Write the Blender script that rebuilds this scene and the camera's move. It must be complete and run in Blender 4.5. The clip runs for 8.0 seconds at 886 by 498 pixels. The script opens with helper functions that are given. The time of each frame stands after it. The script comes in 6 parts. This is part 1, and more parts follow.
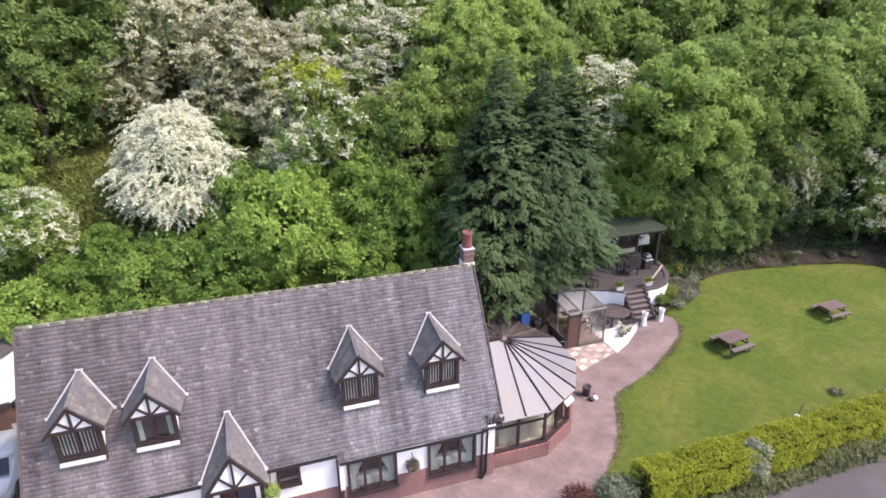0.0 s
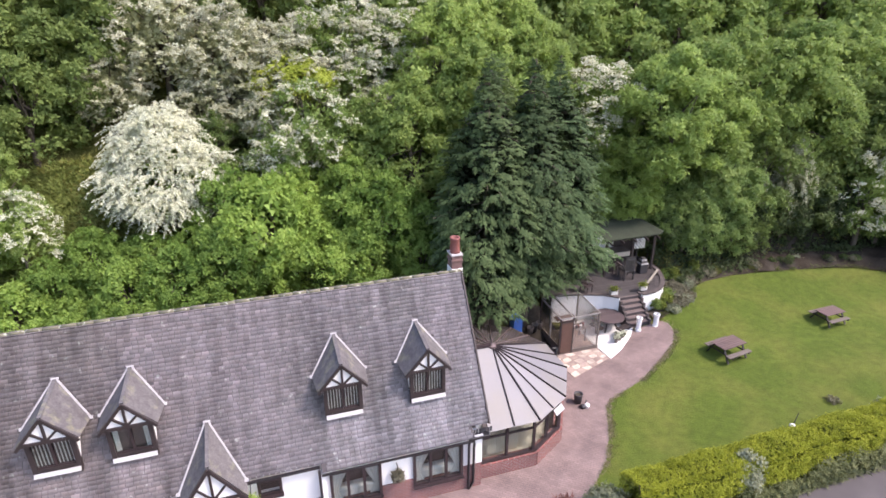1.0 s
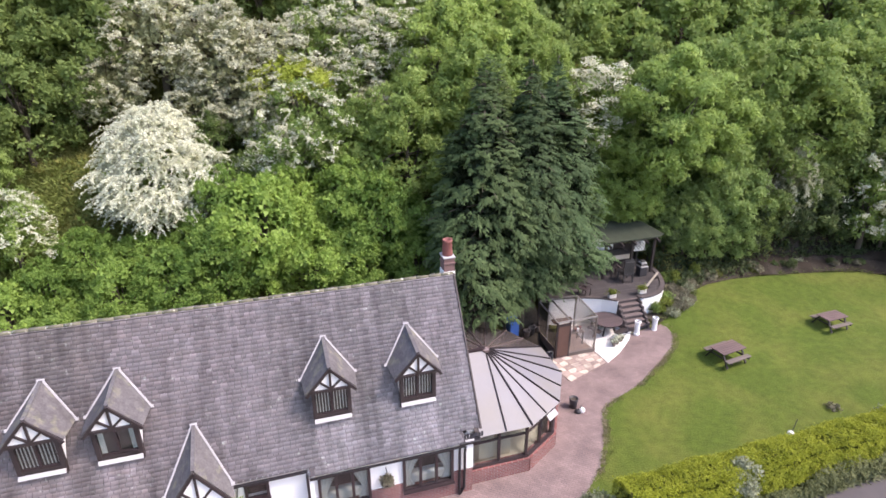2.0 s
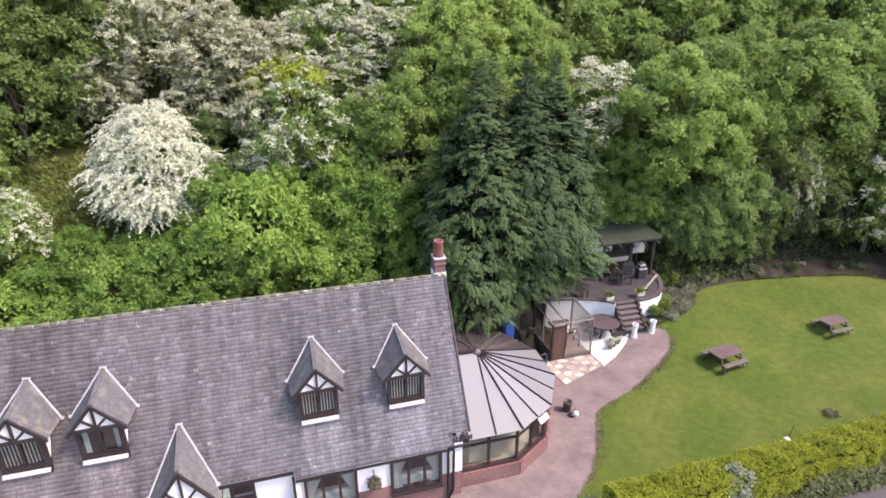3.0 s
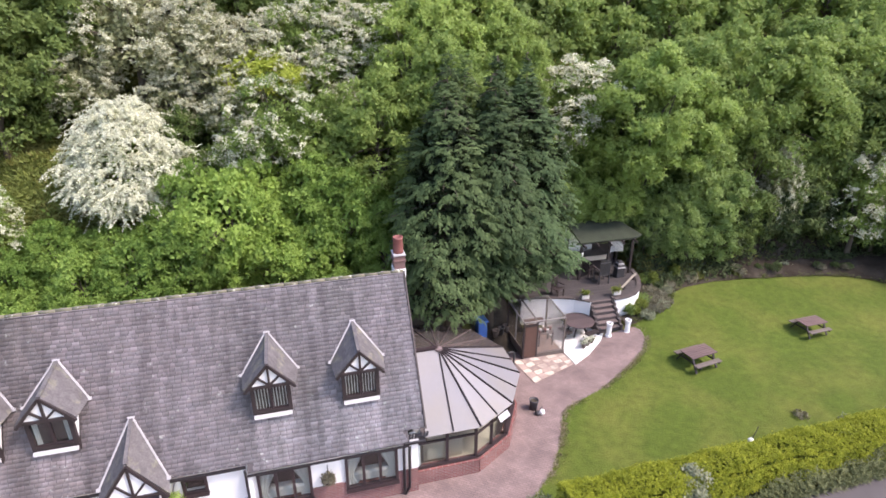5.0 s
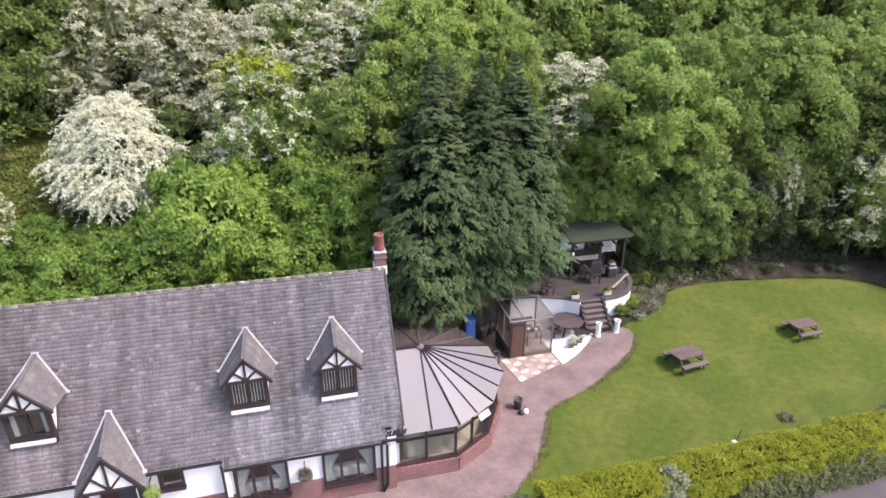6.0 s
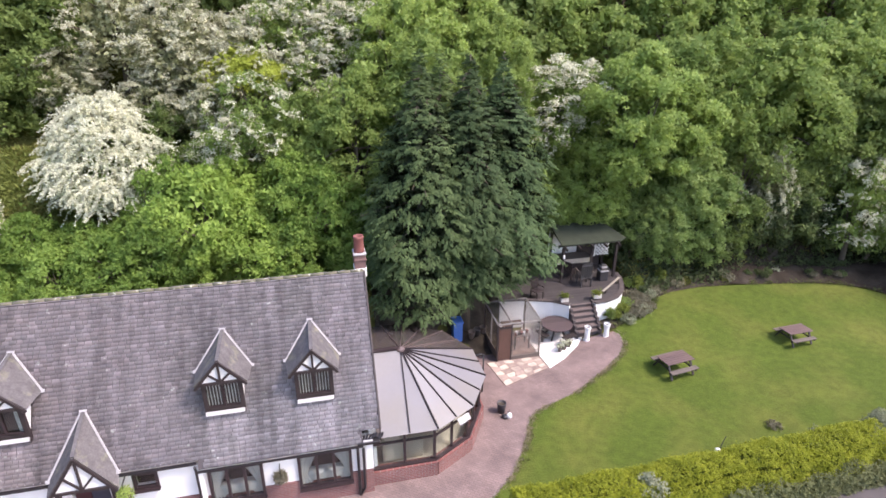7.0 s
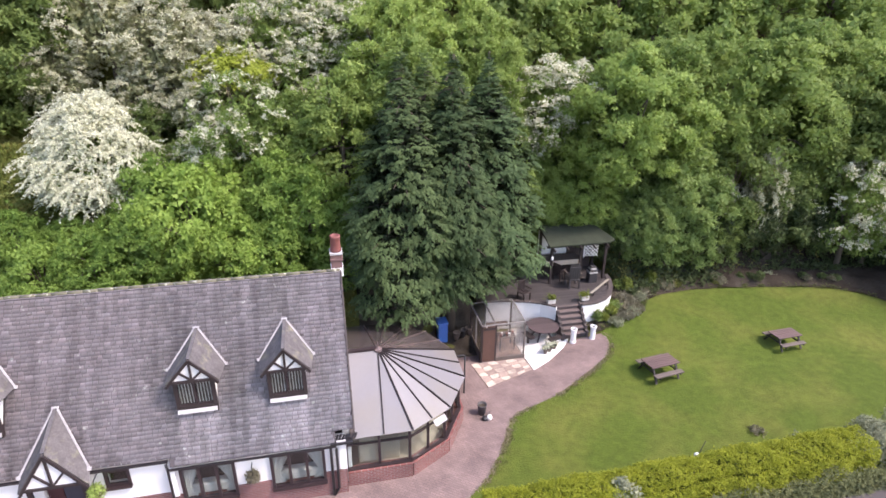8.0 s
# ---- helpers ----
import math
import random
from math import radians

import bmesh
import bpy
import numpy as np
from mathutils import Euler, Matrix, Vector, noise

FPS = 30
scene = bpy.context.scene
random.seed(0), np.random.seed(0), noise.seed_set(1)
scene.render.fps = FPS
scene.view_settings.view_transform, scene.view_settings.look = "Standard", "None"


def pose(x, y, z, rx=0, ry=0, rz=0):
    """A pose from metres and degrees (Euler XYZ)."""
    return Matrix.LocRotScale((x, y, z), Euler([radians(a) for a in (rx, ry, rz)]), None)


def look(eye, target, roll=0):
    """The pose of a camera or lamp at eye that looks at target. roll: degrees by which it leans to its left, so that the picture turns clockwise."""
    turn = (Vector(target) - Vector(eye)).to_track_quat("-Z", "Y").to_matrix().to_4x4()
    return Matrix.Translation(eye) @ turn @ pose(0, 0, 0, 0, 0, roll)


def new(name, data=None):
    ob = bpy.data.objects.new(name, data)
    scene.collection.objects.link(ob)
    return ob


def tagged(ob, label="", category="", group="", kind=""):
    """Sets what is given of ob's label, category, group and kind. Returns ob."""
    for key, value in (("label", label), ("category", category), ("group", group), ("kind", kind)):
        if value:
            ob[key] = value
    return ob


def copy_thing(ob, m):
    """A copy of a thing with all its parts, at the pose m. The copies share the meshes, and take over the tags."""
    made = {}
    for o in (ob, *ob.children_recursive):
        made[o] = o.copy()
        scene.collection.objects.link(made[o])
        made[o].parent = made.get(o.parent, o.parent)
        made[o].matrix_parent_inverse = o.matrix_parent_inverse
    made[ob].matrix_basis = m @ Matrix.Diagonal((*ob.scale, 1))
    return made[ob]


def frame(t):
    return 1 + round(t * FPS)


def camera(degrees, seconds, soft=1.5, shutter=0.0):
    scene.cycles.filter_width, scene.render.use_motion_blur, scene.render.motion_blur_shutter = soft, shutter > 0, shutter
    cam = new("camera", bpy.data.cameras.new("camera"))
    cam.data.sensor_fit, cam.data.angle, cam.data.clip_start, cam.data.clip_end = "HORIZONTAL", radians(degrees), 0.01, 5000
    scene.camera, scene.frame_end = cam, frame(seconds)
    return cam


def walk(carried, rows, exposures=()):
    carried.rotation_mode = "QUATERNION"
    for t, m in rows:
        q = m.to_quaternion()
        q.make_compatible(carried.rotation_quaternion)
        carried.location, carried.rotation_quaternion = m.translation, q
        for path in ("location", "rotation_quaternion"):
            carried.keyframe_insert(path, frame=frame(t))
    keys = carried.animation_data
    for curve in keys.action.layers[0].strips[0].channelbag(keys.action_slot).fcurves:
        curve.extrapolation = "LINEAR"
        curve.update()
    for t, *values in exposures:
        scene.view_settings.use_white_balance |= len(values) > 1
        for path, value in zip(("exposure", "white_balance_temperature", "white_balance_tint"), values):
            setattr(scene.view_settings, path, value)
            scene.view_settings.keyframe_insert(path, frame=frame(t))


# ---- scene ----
cam = camera(75.0, 8.0, soft=1.62)
METRES, EYE, TILT, LEAN, TURN = 6.64, 15.68, -23.16, 0.32, -17.83
START_X, START_Y = -6.66, -18.05
ROWS = [
    (0.0, 0.0, 0.0, 0.0, -0.0, 0.0, -0.0),
    (0.5, 0.0425, 0.0349, 0.0177, 0.05, -0.01, -0.03),
    (1.0, 0.0787, 0.0614, 0.0319, 0.2, -0.03, -0.13),
    (1.5, 0.1134, 0.0836, 0.041, 0.49, -0.03, -0.28),
    (3.0, 0.242, 0.1246, 0.0523, 1.61, -0.06, -0.87),
    (3.5, 0.293, 0.1316, 0.0573, 1.98, -0.11, -1.08),
    (4.0, 0.3529, 0.1363, 0.0598, 2.19, -0.18, -1.2),
    (4.5, 0.4236, 0.1392, 0.056, 2.22, -0.21, -1.2),
    (6.0, 0.64, 0.1513, 0.0439, 3.26, -0.33, -1.82),
    (6.5, 0.7127, 0.1686, 0.054, 3.69, -0.36, -2.08),
    (7.0, 0.7865, 0.1835, 0.0618, 4.11, -0.35, -2.31),
    (7.5, 0.8649, 0.1964, 0.0649, 4.53, -0.34, -2.54),
    (8.0, 0.9496, 0.2115, 0.0706, 4.95, -0.38, -2.78),
]
walk(cam, [(t, pose(START_X, START_Y, EYE, TILT, LEAN, TURN) @ pose(METRES * x, METRES * y, METRES * z, 90 + pitch, roll, yaw)) for t, x, y, z, yaw, pitch, roll in ROWS],
     exposures=((0.0, 1.25, 6900, 20.5), (8.0, 1.25, 6900, 20.5)))

# ---- world, sun ----
world = bpy.data.worlds.new("sky")
scene.world = world
world.use_nodes = True
wn = world.node_tree
sky = wn.nodes.new("ShaderNodeTexSky")
sky.sky_type, sky.sun_disc = "NISHITA", False
sky.sun_elevation, sky.sun_rotation = radians(52), radians(117)
sky.air_density, sky.dust_density, sky.ozone_density = 1.0, 1.5, 1.0
wn.nodes["Background"].inputs[1].default_value = 0.2
wn.links.new(sky.outputs[0], wn.nodes["Background"].inputs[0])
sun_data = bpy.data.lights.new("sun", "SUN")
sun_data.energy, sun_data.angle, sun_data.color = 2.2, radians(14), (1.0, 0.95, 0.88)
sun = new("sun", sun_data)
sun.matrix_basis = look((30, -17, 45), (0, 0, 0))


# ---- materials ----
def mat(name, colour, rough=0.7, metal=0.0, vary=0.25, scale=3.0, fine=40.0, bump=0.0, island=0.0, obj=0.0, second=None, second_scale=0.6, stretch=(1, 1, 1), spec=0.5, span=(0.45, 0.65)):
    """A surface with two scales of variation; second: a stain colour laid on in patches."""
    m = bpy.data.materials.new(name)
    m.use_nodes = True
    nt = m.node_tree
    N, L = nt.nodes.new, nt.links.new
    bsdf = nt.nodes["Principled BSDF"]
    bsdf.inputs["Roughness"].default_value, bsdf.inputs["Metallic"].default_value = rough, metal
    bsdf.inputs["Specular IOR Level"].default_value = spec
    geo = N("ShaderNodeNewGeometry")
    mapping = N("ShaderNodeMapping")
    mapping.inputs["Scale"].default_value = stretch
    L(geo.outputs["Position"], mapping.inputs[0])
    def noise_at(s, detail=4.0):
        n = N("ShaderNodeTexNoise")
        n.inputs["Scale"].default_value, n.inputs["Detail"].default_value = s, detail
        L(mapping.outputs[0], n.inputs["Vector"])
        return n.outputs["Fac"]
    def mathn(op, a, b):
        n = N("ShaderNodeMath")
        n.operation = op
        for i, v in enumerate((a, b)):
            if isinstance(v, (int, float)):
                n.inputs[i].default_value = v
            else:
                L(v, n.inputs[i])
        return n.outputs[0]
    a, b = noise_at(scale), noise_at(fine)
    value = mathn("ADD", mathn("MULTIPLY", mathn("SUBTRACT", a, 0.5), vary * 2.4), mathn("MULTIPLY", mathn("SUBTRACT", b, 0.5), vary * 1.6))
    if island:
        value = mathn("ADD", value, mathn("MULTIPLY", mathn("SUBTRACT", geo.outputs["Random Per Island"], 0.5), island * 2))
    if obj:
        info = N("ShaderNodeObjectInfo")
        value = mathn("ADD", value, mathn("MULTIPLY", mathn("SUBTRACT", info.outputs["Random"], 0.5), obj * 2))
    value = mathn("ADD", value, 1.0)
    base = N("ShaderNodeRGB")
    base.outputs[0].default_value = (*colour, 1)
    col = base.outputs[0]
    if second:
        mix = N("ShaderNodeMix")
        mix.data_type = "RGBA"
        ramp = N("ShaderNodeValToRGB")
        ramp.color_ramp.elements[0].position, ramp.color_ramp.elements[1].position = span
        L(noise_at(second_scale, 6.0), ramp.inputs[0])
        L(ramp.outputs[0], mix.inputs["Factor"])
        L(col, mix.inputs["A"])
        mix.inputs["B"].default_value = (*second, 1)
        col = mix.outputs["Result"]
    hsv = N("ShaderNodeHueSaturation")
    L(col, hsv.inputs["Color"])
    L(value, hsv.inputs["Value"])
    L(hsv.outputs[0], bsdf.inputs["Base Color"])
    if bump:
        bn = N("ShaderNodeBump")
        bn.inputs["Strength"].default_value, bn.inputs["Distance"].default_value = 0.8, bump
        L(b, bn.inputs["Height"])
        L(bn.outputs[0], bsdf.inputs["Normal"])
    return m


def leaf_mat(name, low, high, thin=0.35, rough=0.6, patch=0.8):
    """Leaves: colour by leaf, by tree and by patch of crown; some light passes through."""
    m = bpy.data.materials.new(name)
    m.use_nodes = True
    nt = m.node_tree
    N, L = nt.nodes.new, nt.links.new
    geo, info, tex, mix = N("ShaderNodeNewGeometry"), N("ShaderNodeObjectInfo"), N("ShaderNodeTexNoise"), N("ShaderNodeMix")
    tex.inputs["Scale"].default_value, tex.inputs["Detail"].default_value = patch, 3.0
    L(geo.outputs["Position"], tex.inputs["Vector"])
    def mathn(op, a, b):
        n = N("ShaderNodeMath")
        n.operation = op
        for i, v in enumerate((a, b)):
            if isinstance(v, (int, float)):
                n.inputs[i].default_value = v
            else:
                L(v, n.inputs[i])
        return n.outputs[0]
    f = mathn("ADD", mathn("MULTIPLY", geo.outputs["Random Per Island"], 0.22), mathn("MULTIPLY", info.outputs["Random"], 0.36))
    f = mathn("ADD", f, mathn("MULTIPLY", mathn("SUBTRACT", tex.outputs["Fac"], 0.36), 1.15))
    mix.data_type = "RGBA"
    L(f, mix.inputs["Factor"])
    mix.inputs["A"].default_value, mix.inputs["B"].default_value = (*low, 1), (*high, 1)
    bsdf = nt.nodes["Principled BSDF"]
    bsdf.inputs["Roughness"].default_value = rough
    bsdf.inputs["Specular IOR Level"].default_value = 0.2
    L(mix.outputs["Result"], bsdf.inputs["Base Color"])
    tr, add = N("ShaderNodeBsdfTranslucent"), N("ShaderNodeMixShader")
    L(mix.outputs["Result"], tr.inputs["Color"])
    add.inputs[0].default_value = thin
    L(bsdf.outputs[0], add.inputs[1])
    L(tr.outputs[0], add.inputs[2])
    L(add.outputs[0], nt.nodes["Material Output"].inputs["Surface"])
    return m


def glass_mat(name, clear=0.8, tint=(0.85, 0.9, 0.9), rough=0.04, dust=0.0):
    """Thin panes: mostly clear, some mirror; dust: a share of pale film that catches the light."""
    m = bpy.data.materials.new(name)
    m.use_nodes = True
    nt = m.node_tree
    N, L = nt.nodes.new, nt.links.new
    a, b, mix = N("ShaderNodeBsdfTransparent"), N("ShaderNodeBsdfGlossy"), N("ShaderNodeMixShader")
    a.inputs[0].default_value = (*tint, 1)
    b.inputs["Roughness"].default_value = rough
    mix.inputs[0].default_value = 1 - clear
    L(a.outputs[0], mix.inputs[1])
    L(b.outputs[0], mix.inputs[2])
    last = mix.outputs[0]
    if dust:
        film, lay, tex, geo, span = N("ShaderNodeBsdfDiffuse"), N("ShaderNodeMixShader"), N("ShaderNodeTexNoise"), N("ShaderNodeNewGeometry"), N("ShaderNodeMapRange")
        film.inputs[0].default_value = (0.62, 0.62, 0.62, 1)
        tex.inputs["Scale"].default_value, tex.inputs["Detail"].default_value = 2.5, 6.0
        L(geo.outputs["Position"], tex.inputs["Vector"])
        span.inputs["From Min"].default_value, span.inputs["From Max"].default_value = 0.3, 0.7
        span.inputs["To Min"].default_value, span.inputs["To Max"].default_value = dust * 0.3, dust * 1.7
        L(tex.outputs["Fac"], span.inputs[0])
        L(span.outputs[0], lay.inputs[0])
        L(last, lay.inputs[1])
        L(film.outputs[0], lay.inputs[2])
        last = lay.outputs[0]
    L(last, nt.nodes["Material Output"].inputs["Surface"])
    return m


def brick_mat(name, c1, c2, mortar, w, h, gap=0.012, rot=0.0, upright=False, vary=0.3):
    m = bpy.data.materials.new(name)
    m.use_nodes = True
    nt = m.node_tree
    N, L = nt.nodes.new, nt.links.new
    geo, br, mp, tex, hsv = N("ShaderNodeNewGeometry"), N("ShaderNodeTexBrick"), N("ShaderNodeMapping"), N("ShaderNodeTexNoise"), N("ShaderNodeHueSaturation")
    mp.inputs["Rotation"].default_value = (radians(90) if upright else 0, 0, rot)
    L(geo.outputs["Position"], mp.inputs[0])
    L(mp.outputs[0], br.inputs["Vector"])
    br.inputs["Color1"].default_value, br.inputs["Color2"].default_value, br.inputs["Mortar"].default_value = (*c1, 1), (*c2, 1), (*mortar, 1)
    br.inputs["Scale"].default_value, br.inputs["Mortar Size"].default_value = 1.0, gap
    br.inputs["Brick Width"].default_value, br.inputs["Row Height"].default_value = w, h
    br.inputs["Bias"].default_value = 0.1
    tex.inputs["Scale"].default_value, tex.inputs["Detail"].default_value = 0.9, 8.0
    L(geo.outputs["Position"], tex.inputs["Vector"])
    ma = N("ShaderNodeMapRange")
    ma.inputs["From Min"].default_value, ma.inputs["From Max"].default_value = 0.25, 0.75
    ma.inputs["To Min"].default_value, ma.inputs["To Max"].default_value = 1 - vary, 1 + vary
    L(tex.outputs["Fac"], ma.inputs[0])
    L(br.outputs["Color"], hsv.inputs["Color"])
    L(ma.outputs[0], hsv.inputs["Value"])
    b = nt.nodes["Principled BSDF"]
    b.inputs["Roughness"].default_value = 0.85
    L(hsv.outputs[0], b.inputs["Base Color"])
    bn = N("ShaderNodeBump")
    bn.inputs["Strength"].default_value, bn.inputs["Distance"].default_value = 0.6, 0.01
    bn.invert = True
    L(br.outputs["Fac"], bn.inputs["Height"])
    L(bn.outputs[0], b.inputs["Normal"])
    return m


SLATE = mat("slate", (0.18, 0.155, 0.167), 0.6, vary=0.25, scale=1.1, fine=14.0, island=0.16, second=(0.128, 0.112, 0.116), second_scale=0.45, stretch=(1, 0.45, 0.45))
SLATE_PIECE = mat("slate_piece", (0.18, 0.155, 0.167), 0.6, vary=0.25, scale=1.1, fine=14.0, obj=0.16, second=(0.128, 0.112, 0.116), second_scale=0.45, stretch=(1, 0.45, 0.45))
def washed(m, pieces):
    """Paler rinsed streaks on the slates below each dormer's apron."""
    nt = m.node_tree
    N, L = nt.nodes.new, nt.links.new
    geo, sep, noise_t, mp = N("ShaderNodeNewGeometry"), N("ShaderNodeSeparateXYZ"), N("ShaderNodeTexNoise"), N("ShaderNodeMapping")
    L(geo.outputs["Position"], sep.inputs[0])
    mp.inputs["Scale"].default_value = (5.0, 0.5, 0.5)
    L(geo.outputs["Position"], mp.inputs[0])
    L(mp.outputs[0], noise_t.inputs["Vector"])
    noise_t.inputs["Scale"].default_value = 1.0
    def mathn(op, a, b=0.0):
        n = N("ShaderNodeMath")
        n.operation = op
        for i, v in enumerate((a, b)):
            if isinstance(v, (int, float)):
                n.inputs[i].default_value = v
            else:
                L(v, n.inputs[i])
        return n.outputs[0]
    total = None
    for cx in (-12.6, -10.62, -4.57, -1.8):
        d = mathn("ABSOLUTE", mathn("SUBTRACT", sep.outputs[0], cx))
        r = N("ShaderNodeMapRange")
        r.interpolation_type = "SMOOTHSTEP"
        r.inputs["From Min"].default_value, r.inputs["From Max"].default_value = 0.75, 0.4
        L(d, r.inputs[0])
        total = r.outputs[0] if total is None else mathn("ADD", total, r.outputs[0])
    z = N("ShaderNodeMapRange")
    z.inputs["From Min"].default_value, z.inputs["From Max"].default_value = 3.6, 3.3
    L(sep.outputs[2], z.inputs[0])
    amount = mathn("MULTIPLY", mathn("MULTIPLY", total, z.outputs[0]), mathn("MULTIPLY", noise_t.outputs["Fac"], 1.05))
    hsv = next(n for n in nt.nodes if n.type == "HUE_SAT")
    old = hsv.inputs["Value"].links[0].from_socket
    # odd pale slates, and dark damp runs down the slope
    chance = N("ShaderNodeObjectInfo").outputs["Random"] if pieces else geo.outputs["Random Per Island"]
    odd = mathn("MULTIPLY", mathn("GREATER_THAN", mathn("FRACT", mathn("MULTIPLY", chance, 37.0)), 0.9), 0.32)
    runs, rp = N("ShaderNodeTexNoise"), N("ShaderNodeMapping")
    rp.inputs["Scale"].default_value = (3.2, 0.3, 0.3)
    L(geo.outputs["Position"], rp.inputs[0])
    L(rp.outputs[0], runs.inputs["Vector"])
    runs.inputs["Scale"].default_value, runs.inputs["Detail"].default_value = 1.0, 5.0
    damp = N("ShaderNodeMapRange")
    damp.inputs["From Min"].default_value, damp.inputs["From Max"].default_value = 0.36, 0.68
    damp.inputs["To Min"].default_value, damp.inputs["To Max"].default_value = 0.22, -0.3
    L(runs.outputs["Fac"], damp.inputs[0])
    amount = mathn("ADD", amount, mathn("ADD", odd, damp.outputs[0]))
    L(mathn("ADD", old, amount), hsv.inputs["Value"])
    # rusty lichen at the west end, under the ridge
    west = N("ShaderNodeMapRange")
    west.inputs["From Min"].default_value, west.inputs["From Max"].default_value = -3.0, -13.0
    L(sep.outputs[0], west.inputs[0])
    spots = N("ShaderNodeTexNoise")
    spots.inputs["Scale"].default_value, spots.inputs["Detail"].default_value = 1.6, 6.0
    L(geo.outputs["Position"], spots.inputs["Vector"])
    mixer = N("ShaderNodeMix")
    mixer.data_type = "RGBA"
    L(mathn("MULTIPLY", mathn("MULTIPLY", west.outputs[0], spots.outputs["Fac"]), 0.95), mixer.inputs["Factor"])
    L(hsv.inputs["Color"].links[0].from_socket, mixer.inputs["A"])
    mixer.inputs["B"].default_value = (0.124, 0.094, 0.089, 1)
    # small pale lichen rosettes, thickest towards the ridge and the west
    dots, fleck, crust = N("ShaderNodeTexNoise"), N("ShaderNodeMapRange"), N("ShaderNodeMix")
    dots.inputs["Scale"].default_value, dots.inputs["Detail"].default_value = 5.5, 5.0
    L(geo.outputs["Position"], dots.inputs["Vector"])
    fleck.inputs["From Min"].default_value, fleck.inputs["From Max"].default_value = 0.66, 0.72
    L(dots.outputs["Fac"], fleck.inputs[0])
    crust.data_type = "RGBA"
    L(mathn("MULTIPLY", fleck.outputs[0], 0.7), crust.inputs["Factor"])
    L(mixer.outputs["Result"], crust.inputs["A"])
    crust.inputs["B"].default_value = (0.34, 0.34, 0.31, 1)
    # blue grey and greenish slates among the purple ones
    tone, pick = N("ShaderNodeMix"), mathn("FRACT", mathn("MULTIPLY", chance, 91.0))
    tone.data_type = "RGBA"
    tone.blend_type = "MULTIPLY"
    # (more of them towards the sunny lower east end)
    east, low = N("ShaderNodeMapRange"), N("ShaderNodeMapRange")
    east.inputs["From Min"].default_value, east.inputs["From Max"].default_value = -8.0, -2.5
    L(mathn("ADD", sep.outputs[0], mathn("MULTIPLY", spots.outputs["Fac"], 2.0)), east.inputs[0])
    low.inputs["From Min"].default_value, low.inputs["From Max"].default_value = 5.4, 3.4
    L(sep.outputs[2], low.inputs[0])
    grey_blue = mathn("MULTIPLY", mathn("MULTIPLY", east.outputs[0], low.outputs[0]), 0.55)
    L(mathn("ADD", mathn("MULTIPLY", pick, 0.45), grey_blue), tone.inputs["Factor"])
    L(crust.outputs["Result"], tone.inputs["A"])
    tone.inputs["B"].default_value = (0.9, 0.99, 1.0, 1)
    L(tone.outputs["Result"], hsv.inputs["Color"])


washed(SLATE, False)
washed(SLATE_PIECE, True)
MOSSY = mat("mossy_slate", (0.112, 0.101, 0.104), 0.85, vary=0.4, scale=4.0, fine=16.0, island=0.07, second=(0.19, 0.178, 0.128), second_scale=2.6, span=(0.54, 0.72), bump=0.01)
MORTAR = mat("mortar_flashing", (0.4, 0.38, 0.39), 0.8, vary=0.25, scale=5.0)
RIDGE = mat("ridge_tile", (0.135, 0.125, 0.088), 0.9, vary=0.3, scale=1.5, fine=20.0, second=(0.36, 0.36, 0.29), second_scale=7.0, span=(0.6, 0.68))
UNDERLAY = mat("roof_underlay", (0.075, 0.065, 0.07), 0.9, vary=0.2)
WHITE = mat("white_render", (0.78, 0.765, 0.755), 0.8, vary=0.05, scale=0.8, fine=30.0, bump=0.003)
WHITE_PAINT = mat("white_paint", (0.78, 0.77, 0.765), 0.6, vary=0.06, scale=3.0)
LEAD = mat("white_flashing", (0.45, 0.432, 0.436), 0.6, vary=0.12, scale=5.0)
TIMBER = mat("brown_timber", (0.029, 0.02, 0.021), 0.55, vary=0.25, scale=6.0, stretch=(1, 1, 0.2))
FRAME = mat("brown_frame", (0.032, 0.021, 0.023), 0.4, vary=0.15, scale=5.0)
BLACK = mat("black_gutter", (0.02, 0.018, 0.02), 0.35, vary=0.1)
BRICK = brick_mat("red_brick", (0.215, 0.082, 0.075), (0.17, 0.066, 0.061), (0.22, 0.16, 0.15), 0.225, 0.075, 0.012, upright=True)
PAVING = brick_mat("block_paving", (0.228, 0.158, 0.149), (0.184, 0.131, 0.124), (0.14, 0.105, 0.1), 0.2, 0.1, 0.009, rot=radians(38), vary=0.3)
STONE = mat("pale_stone", (0.47, 0.4, 0.335), 0.85, vary=0.25, scale=5.0, obj=0.3, second=(0.38, 0.3, 0.26), second_scale=2.0)
TAN_STONE = mat("tan_stone", (0.33, 0.25, 0.215), 0.85, vary=0.3, scale=5.0, obj=0.3, second=(0.27, 0.2, 0.18), second_scale=2.0)
CONCRETE = mat("white_paving", (0.78, 0.75, 0.72), 0.8, vary=0.12, scale=2.0)
EDGING = mat("edging_brick", (0.17, 0.132, 0.118), 0.85, vary=0.2, scale=4.0, obj=0.22)
LAWN = mat("lawn", (0.069, 0.1, 0.0145), 0.9, vary=0.34, scale=3.0, fine=14.0, second=(0.114, 0.126, 0.026), second_scale=0.34, bump=0.05, spec=0.2, span=(0.42, 0.72))
GROUND = mat("rough_ground", (0.115, 0.12, 0.034), 0.95, vary=0.35, scale=0.7, fine=9.0, second=(0.095, 0.09, 0.036), second_scale=0.4, bump=0.1, spec=0.1)
